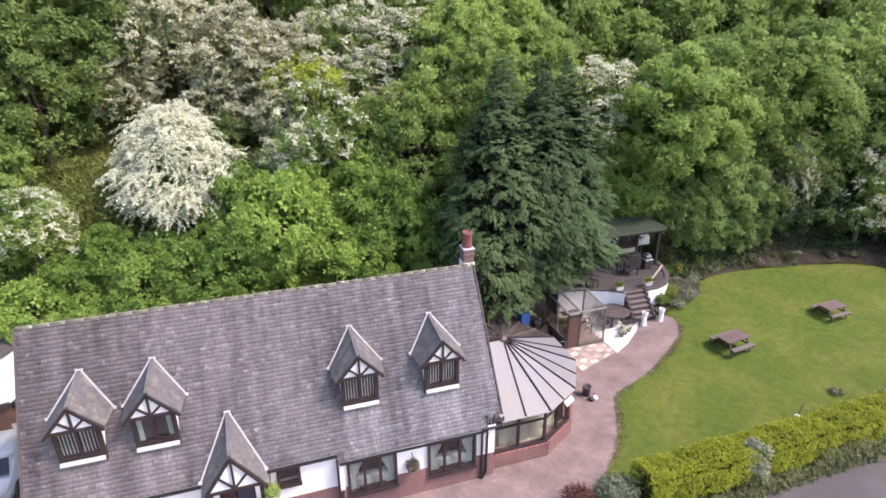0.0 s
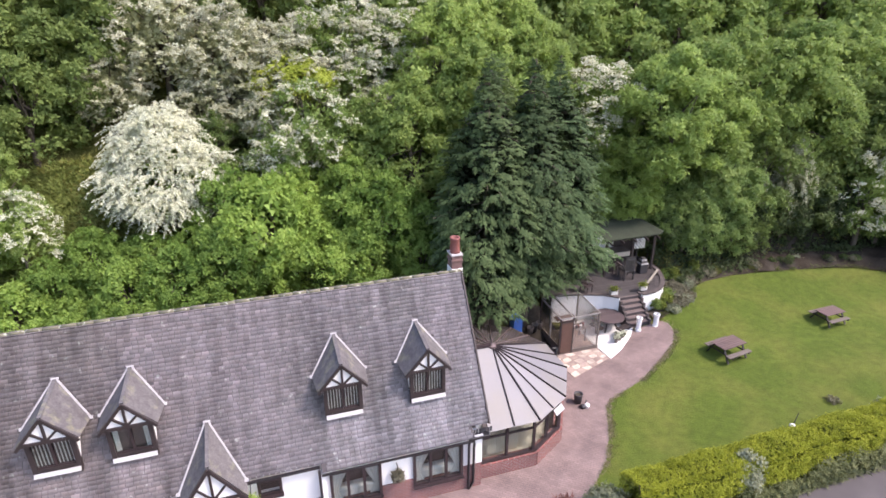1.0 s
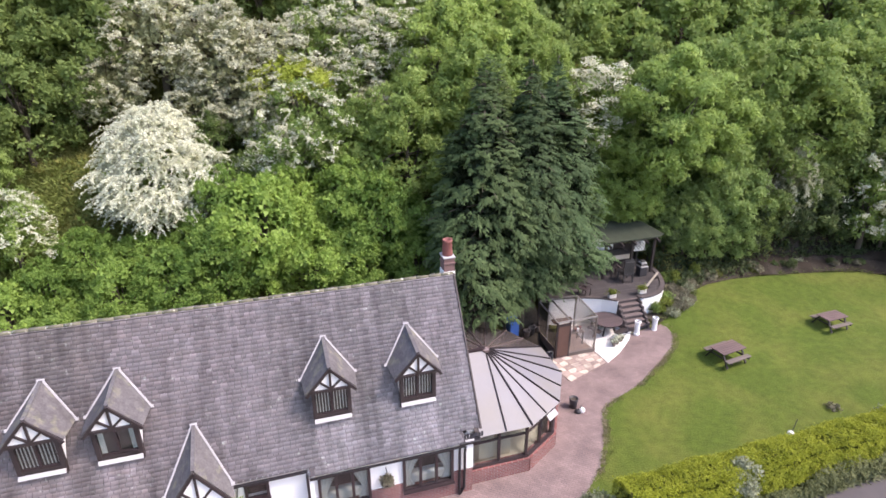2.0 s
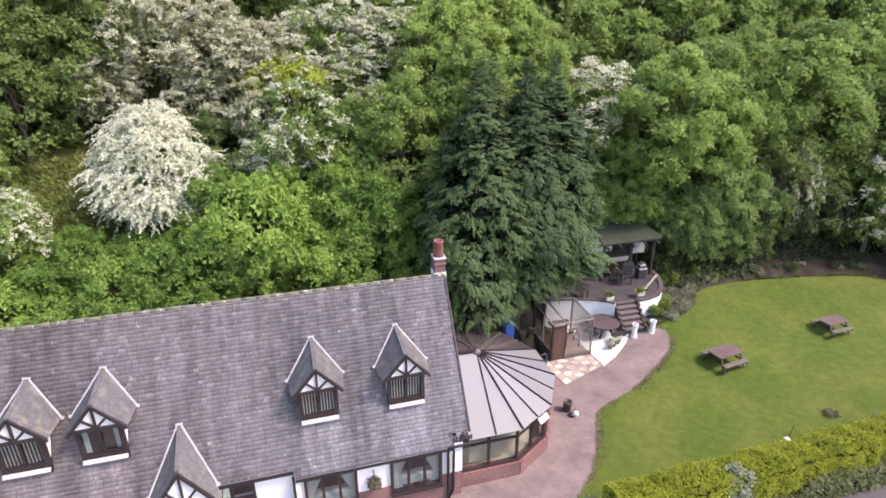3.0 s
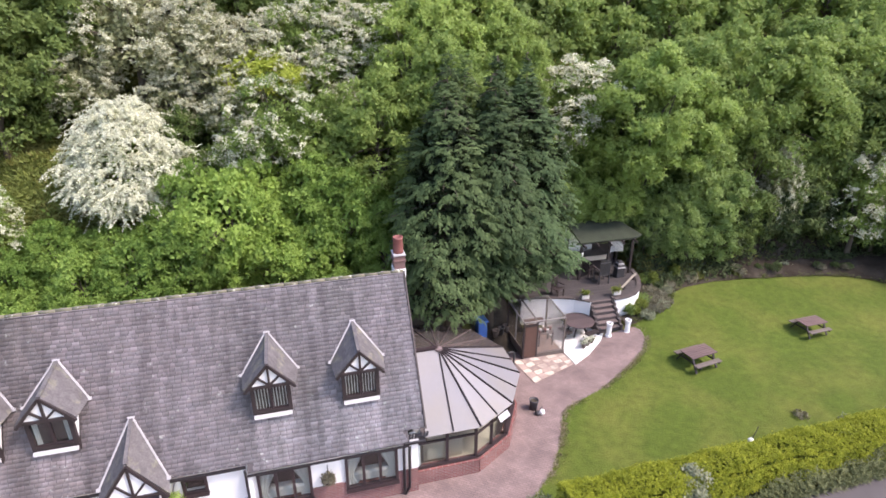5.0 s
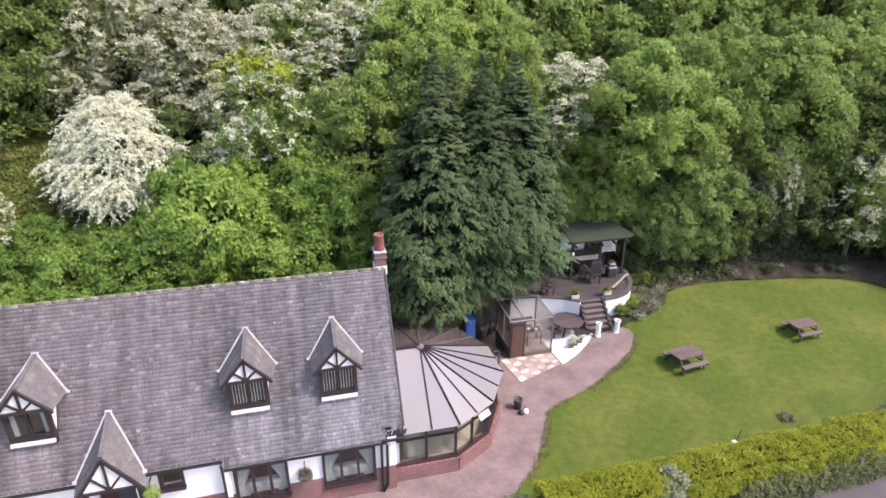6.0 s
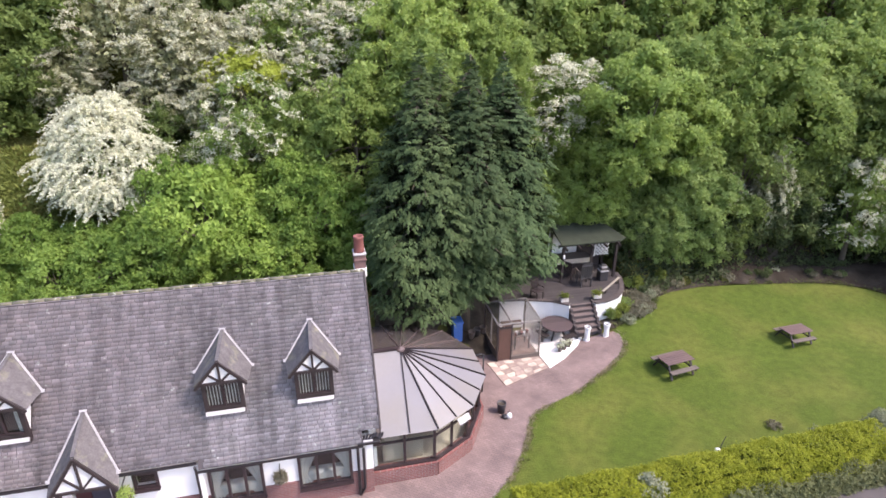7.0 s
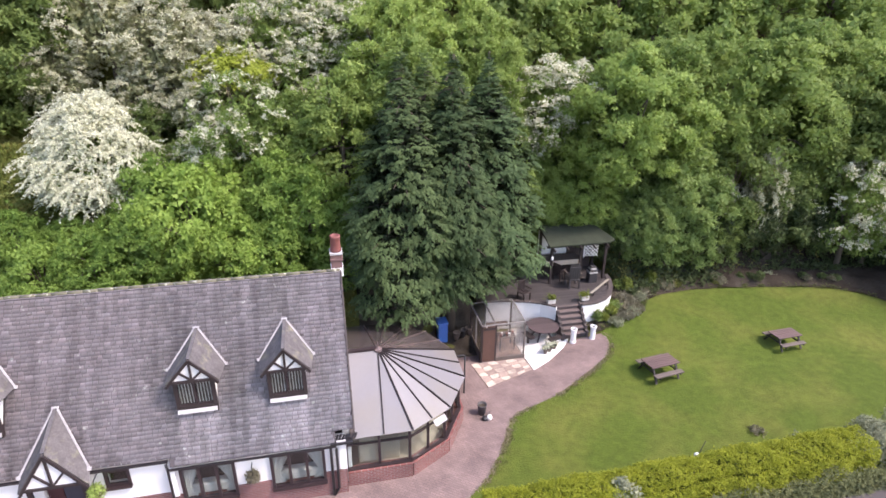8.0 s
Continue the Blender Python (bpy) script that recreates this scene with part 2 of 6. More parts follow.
SOIL = mat("soil", (0.05, 0.041, 0.033), 0.95, vary=0.5, scale=1.5, fine=14.0, second=(0.075, 0.064, 0.052), bump=0.06, spec=0.1)
ASPHALT = mat("asphalt", (0.07, 0.06, 0.062), 0.85, vary=0.15, scale=0.6, fine=60.0, second=(0.082, 0.071, 0.072))
DECKING = mat("dark_decking", (0.052, 0.044, 0.045), 0.7, vary=0.25, scale=3.0, obj=0.2, stretch=(1, 0.2, 1))
STEP = mat("step_stone", (0.12, 0.09, 0.085), 0.8, vary=0.25, scale=4.0)
DARK_STONE = mat("dark_coping", (0.075, 0.06, 0.058), 0.8, vary=0.25, scale=4.0)
FELT = mat("green_felt", (0.044, 0.052, 0.037), 0.95, vary=0.25, scale=2.0, bump=0.01, spec=0.15)
TABLE = mat("stained_table", (0.12, 0.078, 0.075), 0.6, vary=0.25, scale=3.0, obj=0.12, stretch=(0.3, 1, 1))
DARK_TABLE = mat("dark_red_table", (0.075, 0.052, 0.053), 0.6, vary=0.25, scale=3.0, obj=0.15, stretch=(0.3, 1, 1))
TABLE_LEG = mat("dark_table_leg", (0.026, 0.018, 0.017), 0.6, vary=0.2)
SEAT = mat("weathered_seat", (0.125, 0.1, 0.088), 0.7, vary=0.25, scale=3.0, obj=0.12)
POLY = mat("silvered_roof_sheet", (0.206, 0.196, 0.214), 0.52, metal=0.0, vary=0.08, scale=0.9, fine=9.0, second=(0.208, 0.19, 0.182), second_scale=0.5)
nt = POLY.node_tree
nt.nodes["Principled BSDF"].inputs["IOR"].default_value = 1.55
see, blend = nt.nodes.new("ShaderNodeBsdfTranslucent"), nt.nodes.new("ShaderNodeMixShader")
see.inputs[0].default_value = (0.8, 0.78, 0.74, 1)
blend.inputs[0].default_value = 0.15
nt.links.new(nt.nodes["Principled BSDF"].outputs[0], blend.inputs[1])
nt.links.new(see.outputs[0], blend.inputs[2])
nt.links.new(blend.outputs[0], nt.nodes["Material Output"].inputs["Surface"])
# rear roof sheets: the dark trees they mirror are put into the colour
REAR_REFLECTION = mat("reflecting_rear_sheet", (0.07, 0.06, 0.059), 0.2, vary=0.2, scale=1.2, fine=12.0, second=(0.1, 0.078, 0.074), second_scale=0.8)
GLAZING_BAR = mat("dark_glazing_bar", (0.02, 0.015, 0.017), 0.8, vary=0.15, spec=0.15)
# rear bars, toned to match the painted reflection
REAR_REFLECTION_BAR = mat("reflecting_rear_bar", (0.1, 0.075, 0.072), 0.4, vary=0.15)
RED_BRONZE = mat("faded_red_cap", (0.125, 0.09, 0.09), 0.6, vary=0.2, scale=4.0)
TROUGH = mat("weathered_trough", (0.52, 0.49, 0.46), 0.8, vary=0.2, scale=6.0)
PALE_BAR = mat("pale_painted_bar", (0.24, 0.22, 0.215), 0.6, vary=0.25, scale=6.0)
GLASS = glass_mat("window_glass", 0.93)
GREENHOUSE_GLASS = glass_mat("greenhouse_glass", 0.92, (0.9, 0.89, 0.88), 0.2, dust=0.03)
CURTAIN = mat("white_curtain", (0.52, 0.48, 0.45), 0.9, vary=0.15, scale=8.0)
BLIND = mat("grey_blind", (0.46, 0.44, 0.42), 0.8, vary=0.1)
# dark colour that stands for the shade inside the rooms
INSIDE = mat("unlit_interior", (0.042, 0.032, 0.028), 0.9, vary=0.3)
CREAM = mat("cream_interior", (0.5, 0.43, 0.34), 0.9, vary=0.12)
BARK = mat("bark", (0.1, 0.08, 0.06), 0.9, vary=0.35, scale=6.0, fine=30.0, bump=0.03, stretch=(1, 1, 0.2))
TERRACOTTA = mat("chimney_pot", (0.2, 0.068, 0.06), 0.7, vary=0.15, scale=8.0)
STONE_BLOCK = mat("chimney_brick", (0.15, 0.085, 0.08), 0.8, vary=0.2, scale=9.0, obj=0.2)
BLUE = mat("blue_plastic", (0.045, 0.145, 0.45), 0.4, vary=0.06)
DARK_PLASTIC = mat("dark_plastic", (0.035, 0.033, 0.036), 0.45, vary=0.15)
DULL_COVER = mat("dull_grey_cover", (0.34, 0.33, 0.33), 0.7, vary=0.2, scale=6.0)
SILVER = mat("silver_paint", (0.4, 0.4, 0.41), 0.3, metal=0.3, vary=0.04)
CAR_GLASS = mat("car_glass", (0.02, 0.022, 0.025), 0.1, vary=0.05)
DOOR_BROWN = mat("brown_door", (0.095, 0.048, 0.036), 0.6, vary=0.2, scale=4.0)
RED_CLOTH = mat("dark_red", (0.055, 0.016, 0.018), 0.8, vary=0.25)

ASH = leaf_mat("ash_leaf", (0.128, 0.205, 0.054), (0.315, 0.405, 0.12), 0.5)
DARKLEAF = leaf_mat("dark_leaf", (0.1, 0.155, 0.047), (0.24, 0.31, 0.09), 0.45)
ASH_LIGHT = leaf_mat("light_ash_leaf", (0.148, 0.225, 0.058), (0.33, 0.425, 0.126), 0.5)
LIME_LEAF = leaf_mat("lime_leaf", (0.25, 0.345, 0.095), (0.47, 0.58, 0.18), 0.5)
FRESH = leaf_mat("fresh_leaf", (0.198, 0.29, 0.076), (0.42, 0.535, 0.162), 0.5)
IVY = leaf_mat("ivy_leaf", (0.055, 0.09, 0.034), (0.17, 0.22, 0.08), 0.4)
# darker leaf copy that puts the wood's shade into the colour
SHADE_LEAF = leaf_mat("shade_leaf", (0.03, 0.046, 0.019), (0.095, 0.125, 0.048), 0.3)
BRIGHT = leaf_mat("bright_leaf", (0.12, 0.212, 0.045), (0.3, 0.425, 0.1), 0.45)
BRIGHTER = leaf_mat("yellowish_leaf", (0.148, 0.25, 0.05), (0.338, 0.468, 0.108), 0.45)
CONIFER = leaf_mat("conifer_spray", (0.032, 0.06, 0.024), (0.12, 0.172, 0.066), thin=0.22, rough=0.7, patch=1.5)
# much darker copy of the spray, for the shade inside the crown
CONIFER_SHADE = leaf_mat("shaded_conifer_spray", (0.012, 0.02, 0.01), (0.04, 0.055, 0.026), thin=0.1, rough=0.8, patch=1.5)
CONIFER_MID = leaf_mat("mid_conifer_spray", (0.035, 0.069, 0.028), (0.126, 0.19, 0.078), thin=0.22, rough=0.7, patch=1.5)
CONIFER_LIGHT = leaf_mat("light_conifer_spray", (0.07, 0.115, 0.04), (0.22, 0.295, 0.105), thin=0.3, rough=0.7, patch=1.5)
BLOSSOM = leaf_mat("white_blossom", (0.56, 0.57, 0.42), (0.84, 0.84, 0.69), thin=0.3)
FADED = leaf_mat("faded_blossom", (0.4, 0.4, 0.28), (0.64, 0.64, 0.49), thin=0.3)
TWIGGY = leaf_mat("drab_leaf", (0.22, 0.23, 0.12), (0.42, 0.44, 0.25), 0.4)
GREYLEAF = leaf_mat("grey_green_leaf", (0.185, 0.205, 0.125), (0.39, 0.405, 0.28))
PRIVET = leaf_mat("golden_privet", (0.2, 0.235, 0.02), (0.46, 0.48, 0.055), patch=2.2)
PRIVET_SHADE = leaf_mat("privet_inner_shade", (0.06, 0.08, 0.012), (0.13, 0.15, 0.02))
HEATHER = leaf_mat("bed_plant", (0.14, 0.125, 0.09), (0.28, 0.27, 0.18), patch=2.0)
LIME = leaf_mat("lime_plant", (0.105, 0.14, 0.026), (0.24, 0.275, 0.06))
SLOPE_GRASS = leaf_mat("slope_grass", (0.145, 0.182, 0.045), (0.29, 0.34, 0.105))
GRASSY = leaf_mat("rough_grass", (0.12, 0.135, 0.028), (0.27, 0.26, 0.08))
REDLEAF = leaf_mat("red_leaf", (0.1, 0.03, 0.03), (0.22, 0.1, 0.08))


# ---- helpers for building ----
BASES = {}


def thing(name, base, label, category, group="", kind=""):
    ob = new(name)
    ob.location = base
    ob.empty_display_size = 0.2
    BASES[ob.name] = Vector(base)
    return tagged(ob, label, category, group, kind)


def attach(ob, parent):
    ob.parent = parent
    ob.matrix_parent_inverse = Matrix.Translation(-BASES.get(parent.name, Vector((0, 0, 0))))
    return ob


def to_mesh(name, bm, material, smooth=False):
    me = bpy.data.meshes.new(name)
    bmesh.ops.recalc_face_normals(bm, faces=bm.faces[:])
    bm.to_mesh(me)
    bm.free()
    me.materials.append(material)
    if smooth:
        me.polygons.foreach_set("use_smooth", [True] * len(me.polygons))
    return me


def part(name, bm, material, parent=None, label="", smooth=False):
    ob = new(name, to_mesh(name, bm, material, smooth))
    if parent is not None:
        attach(ob, parent)
    if label:
        tagged(ob, label)
    return ob


def box(bm, x0, y0, z0, x1, y1, z1, m=None):
    vs = [bm.verts.new((x, y, z)) for x in (x0, x1) for y in (y0, y1) for z in (z0, z1)]
    for f in ((0, 1, 3, 2), (4, 6, 7, 5), (0, 4, 5, 1), (2, 3, 7, 6), (0, 2, 6, 4), (1, 5, 7, 3)):
        bm.faces.new([vs[i] for i in f])
    if m is not None:
        for v in vs:
            v.co = m @ v.co
    return bm


def bbox(x0, y0, z0, x1, y1, z1, m=None, edge=0.0):
    bm = box(bmesh.new(), x0, y0, z0, x1, y1, z1)
    if edge:
        bmesh.ops.bevel(bm, geom=bm.edges[:], offset=edge, segments=1, affect="EDGES")
    if m is not None:
        bm.transform(m)
    return bm


def beam(bm, a, b, w, d, up=(0, 0, 1)):
    """A bar of section w by d from a to b; d is its depth along up."""
    a, b = Vector(a), Vector(b)
    t = (b - a).normalized()
    s = t.cross(Vector(up))
    s = s.normalized() if s.length > 1e-4 else Vector((1, 0, 0))
    n = s.cross(t)
    vs = [bm.verts.new(p + s * i * w / 2 + n * j * d / 2) for p in (a, b) for i, j in ((-1, -1), (1, -1), (1, 1), (-1, 1))]
    for f in ((0, 1, 2, 3), (7, 6, 5, 4), (0, 4, 5, 1), (1, 5, 6, 2), (2, 6, 7, 3), (3, 7, 4, 0)):
        bm.faces.new([vs[i] for i in f])
    return bm


def bar(a, b, w, d, up=(0, 0, 1)):
    return beam(bmesh.new(), a, b, w, d, up)


def slab(pts, off):
    """A sheet with thickness: the polygon pts swept by off."""
    bm = bmesh.new()
    off = Vector(off)
    a = [bm.verts.new(p) for p in pts]
    b = [bm.verts.new(Vector(p) + off) for p in pts]
    bm.faces.new(a)
    bm.faces.new(b[::-1])
    for i in range(len(a)):
        j = (i + 1) % len(a)
        bm.faces.new((a[i], a[j], b[j], b[i]))
    return bm


def lathe(profile, at=(0, 0, 0), n=16):
    """A turned body from (radius, height) pairs."""
    bm = bmesh.new()
    rings = []
    for r, z in profile:
        rings.append([bm.verts.new((at[0] + r * math.cos(2 * math.pi * i / n), at[1] + r * math.sin(2 * math.pi * i / n), at[2] + z)) for i in range(n)])
    for p, q in zip(rings, rings[1:]):
        for i in range(n):
            bm.faces.new((p[i], p[(i + 1) % n], q[(i + 1) % n], q[i]))
    bm.faces.new(rings[0])
    bm.faces.new(rings[-1])
    return bm


def tube(bm, pts, radii, n=8):
    rings = []
    for k, p in enumerate(pts):
        p = Vector(p)
        t = (Vector(pts[min(k + 1, len(pts) - 1)]) - Vector(pts[max(k - 1, 0)])).normalized()
        s = t.orthogonal().normalized()
        u = t.cross(s)
        rings.append([bm.verts.new(p + (s * math.cos(2 * math.pi * i / n) + u * math.sin(2 * math.pi * i / n)) * radii[k]) for i in range(n)])
    for p, q in zip(rings, rings[1:]):
        for i in range(n):
            bm.faces.new((p[i], p[(i + 1) % n], q[(i + 1) % n], q[i]))
    bm.faces.new(rings[0])
    bm.faces.new(rings[-1])
    return bm


def smooth01(a, b, v):
    v = np.clip((np.asarray(v, float) - a) / (b - a), 0, 1)
    return v * v * (3 - 2 * v)


# ---- ground ----
def lump(x, y, s, k):
    return np.sin(x * s + 1.3 * k) * np.cos(y * s * 1.17 + 2.1 * k) + 0.5 * np.sin(x * s * 2.3 + y * s * 1.9 + k)


def height(x, y):
    """The land: level by the house, a lawn that rises gently, a wooded hillside behind."""
    x, y = np.asarray(x, float), np.asarray(y, float)
    lawn = 0.02 * np.clip(x - 8, 0, 16) + 0.11 * np.clip(y, 0, 6.0) * smooth01(9, 14, x)
    terrace_cut = smooth01(6.0, 7.6, x) * (1 - smooth01(14.7, 16.3, x))
    foot = 3.9 + 2.5 * smooth01(7, 13, x)
    run = np.clip(y - foot, 0, None)
    steep = 0.95 - 0.12 * smooth01(8, 14, x)
    hill = steep * np.minimum(run, 22) * smooth01(0, 2.2, run) + 0.12 * np.clip(run - 22, 0, 60)
    hill = hill * (1 - terrace_cut * (1 - smooth01(9.5, 11.2, y)))
    rough = (1 - terrace_cut) * smooth01(0, 3, run) * 0.3 * lump(x, y, 0.6, 1)
    return lawn + hill + rough


def grid_mesh(name, xs, ys, zf, material, label, category, kind="structure"):
    X, Y = np.meshgrid(xs, ys)
    Z = zf(X, Y)
    v = np.stack([X, Y, Z], -1).reshape(-1, 3)
    nx, ny = len(xs), len(ys)
    i = (np.arange(ny - 1)[:, None] * nx + np.arange(nx - 1)[None, :]).ravel()
    f = np.stack([i, i + 1, i + 1 + nx, i + nx], -1)
    me = quads(name, v, f, material)
    me.polygons.foreach_set("use_smooth", [True] * len(me.polygons))
    return tagged(new(name, me), label, category, kind=kind)


def quads(name, v, f, material):
    me = bpy.data.meshes.new(name)
    n = len(f)
    k = f.shape[1]
    me.vertices.add(len(v))
    me.vertices.foreach_set("co", np.ascontiguousarray(v, dtype=np.float32).ravel())
    me.loops.add(n * k)
    me.loops.foreach_set("vertex_index", np.ascontiguousarray(f, dtype=np.int32).ravel())
    me.polygons.add(n)
    me.polygons.foreach_set("loop_start", np.arange(0, n * k, k, dtype=np.int32))
    me.update(calc_edges=True)
    me.materials.append(material)
    return me


far = [60, 90, 150, 300, 700, 1600]
gx = np.array([-a for a in far[::-1]] + list(np.arange(-40, 46, 0.8)) + far)
gy = np.array([-a for a in far[::-1]] + list(np.arange(-40, 40, 0.8)) + far)
grid_mesh("ground", gx, gy, lambda x, y: height(x, y) - 0.06, GROUND, "rough grassy ground rising to a steep wooded hillside", "ground")

EDGE_Y = [-9.0, -5.6, -4.4, -3.7, -2.7, -2.0, -1.0, -0.66, -0.2, 0.13, 1.24, 2.0, 2.7, 3.3, 3.75]
EDGE_X = [1.9, 2.3, 3.9, 4.7, 5.45, 5.87, 6.4, 6.8, 8.0, 8.9, 10.86, 12.0, 12.6, 12.75, 12.6]
BED_Y = [3.75, 4.0, 4.25, 4.6, 5.2, 5.75, 6.1, 6.26]
BED_X = [12.6, 13.2, 14.2, 15.2, 15.75, 16.2, 17.3, 18.7]
FAR_X = [16.2, 17.5, 18.7, 21.0, 23.65, 26.0, 27.3, 28.4, 29.3, 40.0]
FAR_Y = [5.75, 6.14, 6.26, 5.96, 5.54, 5.1, 4.7, 4.0, 2.9, -6.5]


def lawn_left(y):
    return np.where(np.asarray(y) < 3.75, np.interp(y, EDGE_Y, EDGE_X), np.interp(y, BED_Y, BED_X))


def strip(name, ys, left, right, zf, n, material, label, category):
    """A sheet between two edges given as x for each y."""
    s = np.linspace(0, 1, n) ** 1.0
    X = left(ys)[:, None] * (1 - s) + right(ys)[:, None] * s
    Y = np.repeat(ys[:, None], n, 1)
    Z = zf(X, Y)
    v = np.stack([X, Y, Z], -1).reshape(-1, 3)
    i = (np.arange(len(ys) - 1)[:, None] * n + np.arange(n - 1)[None, :]).ravel()
    me = quads(name, v, np.stack([i, i + 1, i + 1 + n, i + n], -1), material)
    me.polygons.foreach_set("use_smooth", [True] * len(me.polygons))
    return tagged(new(name, me), label, category, kind="structure")


strip("lawn", np.arange(-6.4, 6.27, 0.06), lawn_left, lambda y: np.interp(y, FAR_Y[:1:-1], FAR_X[:1:-1]), lambda x, y: height(x, y), 70, LAWN, "mown green lawn with paler worn patches", "lawn")
strip("path", np.arange(-12, 3.76, 0.1), lambda y: np.full_like(y, -20.0), lambda y: np.interp(y, EDGE_Y, EDGE_X), lambda x, y: height(x, y) + 0.006, 60, PAVING, "pink block paved path curving round the house", "path")
strip("road", np.arange(-14.0, -7.09, 0.3), lambda y: np.full_like(y, 3.0), lambda y: np.full_like(y, 60.0), lambda x, y: 0.02 * np.clip(x - 8, 0, 16) + 0.004, 50, ASPHALT, "grey asphalt road beyond the hedge", "road")

# ---- the house ----
house = thing("house", (-7, -0.2, 0), "white rendered cottage with a grey slate roof and dormers", "house")
RIDGE_Y, RIDGE_Z, EAVE_Y, STEP_Y = -0.2, 6.93, -3.3, -3.49
WEST, EAST, STEP_X = -14.2, 0.16, -5.5
NOTCH_X, NOTCH_Y = -0.44, -3.24
DOWN = Vector((0, -3.18, -4.58)).normalized()
OUT = Vector((0, -4.58, 3.18)).normalized()


def roof_z(y):
    return RIDGE_Z + (y - RIDGE_Y) * 4.58 / 3.18




def pierced(x0, x1, z0, z1, y0, y1, holes):
    """A wall with openings that go through it; holes: (x0, x1, z0, z1)."""
    bm = bmesh.new()
    xs = sorted({x0, x1, *(h[0] for h in holes), *(h[1] for h in holes)})
    for a, b in zip(xs, xs[1:]):
        if a < x0 or b > x1:
            continue
        cut = sorted((max(h[2], z0), min(h[3], z1)) for h in holes if h[0] <= a and b <= h[1] and h[3] > z0 and h[2] < z1)
        z = z0
        for lo, hi in cut:
            if lo > z:
                box(bm, a, y0, z, b, y1, lo)
            z = hi
        if z < z1:
            box(bm, a, y0, z, b, y1, z1)
    bmesh.ops.remove_doubles(bm, verts=bm.verts[:], dist=0.0005)
    return bm


HOLES = [(-5.25, -3.68, 0.7, 2.05), (-2.52, -0.87, 0.7, 2.05), (-7.42, -6.78, 1.6, 2.2), (-9.2, -8.15, 0.0, 2.1)]
part("wall", pierced(WEST + 0.15, -5.45, 1.0, 2.5, -3.2, -2.95, HOLES), WHITE, house, "white rendered upper wall")
part("wall", pierced(-5.45, -0.14, 1.0, 2.2, -3.34, -2.95, HOLES), WHITE, house, "white rendered upper wall")
part("wall", pierced(WEST + 0.15, -5.45, 0, 0.996, -3.23, -2.95, HOLES), BRICK, house, "red brick plinth")
part("wall", pierced(-5.45, -0.14, 0, 0.996, -3.38, -2.95, HOLES), BRICK, house, "red brick plinth")
part("wall", bbox(WEST + 0.15, 2.4, 0, 0.05, 2.7, 2.5), WHITE, house)
for x0, x1 in ((WEST + 0.15, WEST + 0.4), (-0.2, 0.05)):
    part("wall", slab([(x0, -2.9, 0), (x0, 2.55, 0), (x0, 2.55, roof_z(-2.95) - 0.05), (x0, RIDGE_Y, RIDGE_Z - 0.1), (x0, -2.9, roof_z(-2.9) - 0.1)], (x1 - x0, 0, 0)), WHITE, house, "white gable wall")
part("roof", slab([(WEST, RIDGE_Y, RIDGE_Z - 0.03), (EAST, RIDGE_Y, RIDGE_Z - 0.03), (EAST, NOTCH_Y + 0.03, roof_z(NOTCH_Y + 0.03) - 0.03), (NOTCH_X, NOTCH_Y + 0.03, roof_z(NOTCH_Y + 0.03) - 0.03), (NOTCH_X, STEP_Y + 0.03, roof_z(STEP_Y + 0.03) - 0.03), (STEP_X, STEP_Y + 0.03, roof_z(STEP_Y + 0.03) - 0.03),
                   (STEP_X, EAVE_Y + 0.03, roof_z(EAVE_Y + 0.03) - 0.03), (WEST, EAVE_Y + 0.03, roof_z(EAVE_Y + 0.03) - 0.03)], -OUT * 0.1), UNDERLAY, house, "dark roof boarding under the slates")
part("roof", slab([(WEST, RIDGE_Y, RIDGE_Z), (EAST, RIDGE_Y, RIDGE_Z), (EAST, 2.98, 2.35), (WEST, 2.98, 2.35)], (0, -0.08, -0.06)), SLATE, house, "rear slope of grey slate")
part("floor", bbox(WEST + 0.4, -2.7, 0.02, -0.2, 2.4, 0.1), INSIDE, house)
part("ceiling", bbox(WEST + 0.4, -2.7, 2.35, -0.2, 2.4, 2.45), INSIDE, house)

# verges, gutters, fascias, downpipes
part("verge", bar((EAST + 0.02, RIDGE_Y, RIDGE_Z - 0.05), (EAST + 0.02, NOTCH_Y, roof_z(NOTCH_Y) - 0.05), 0.05, 0.14, OUT), DARK_STONE, house)
part("verge", bar((WEST - 0.02, RIDGE_Y, RIDGE_Z - 0.05), (WEST - 0.02, EAVE_Y, roof_z(EAVE_Y) - 0.05), 0.05, 0.14, OUT), DARK_STONE, house)
part("gutter", bar((STEP_X - 0.02, STEP_Y - 0.01, roof_z(STEP_Y) - 0.05), (EAST - 0.6, STEP_Y - 0.01, roof_z(STEP_Y) - 0.05), 0.07, 0.05), BLACK, house, "black plastic gutter")
part("gutter", bar((-7.75, EAVE_Y - 0.05, roof_z(EAVE_Y) - 0.1), (STEP_X - 0.05, EAVE_Y - 0.05, roof_z(EAVE_Y) - 0.1), 0.09, 0.06), BLACK, house, "black plastic gutter")
part("gutter", bar((WEST, EAVE_Y - 0.05, roof_z(EAVE_Y) - 0.1), (-9.55, EAVE_Y - 0.05, roof_z(EAVE_Y) - 0.1), 0.09, 0.06), BLACK, house, "black plastic gutter")
part("soffit", bbox(STEP_X - 0.04, -3.44, 1.0, STEP_X + 0.1, -3.2, 2.12), WHITE, house, "white return of the deeper eave")
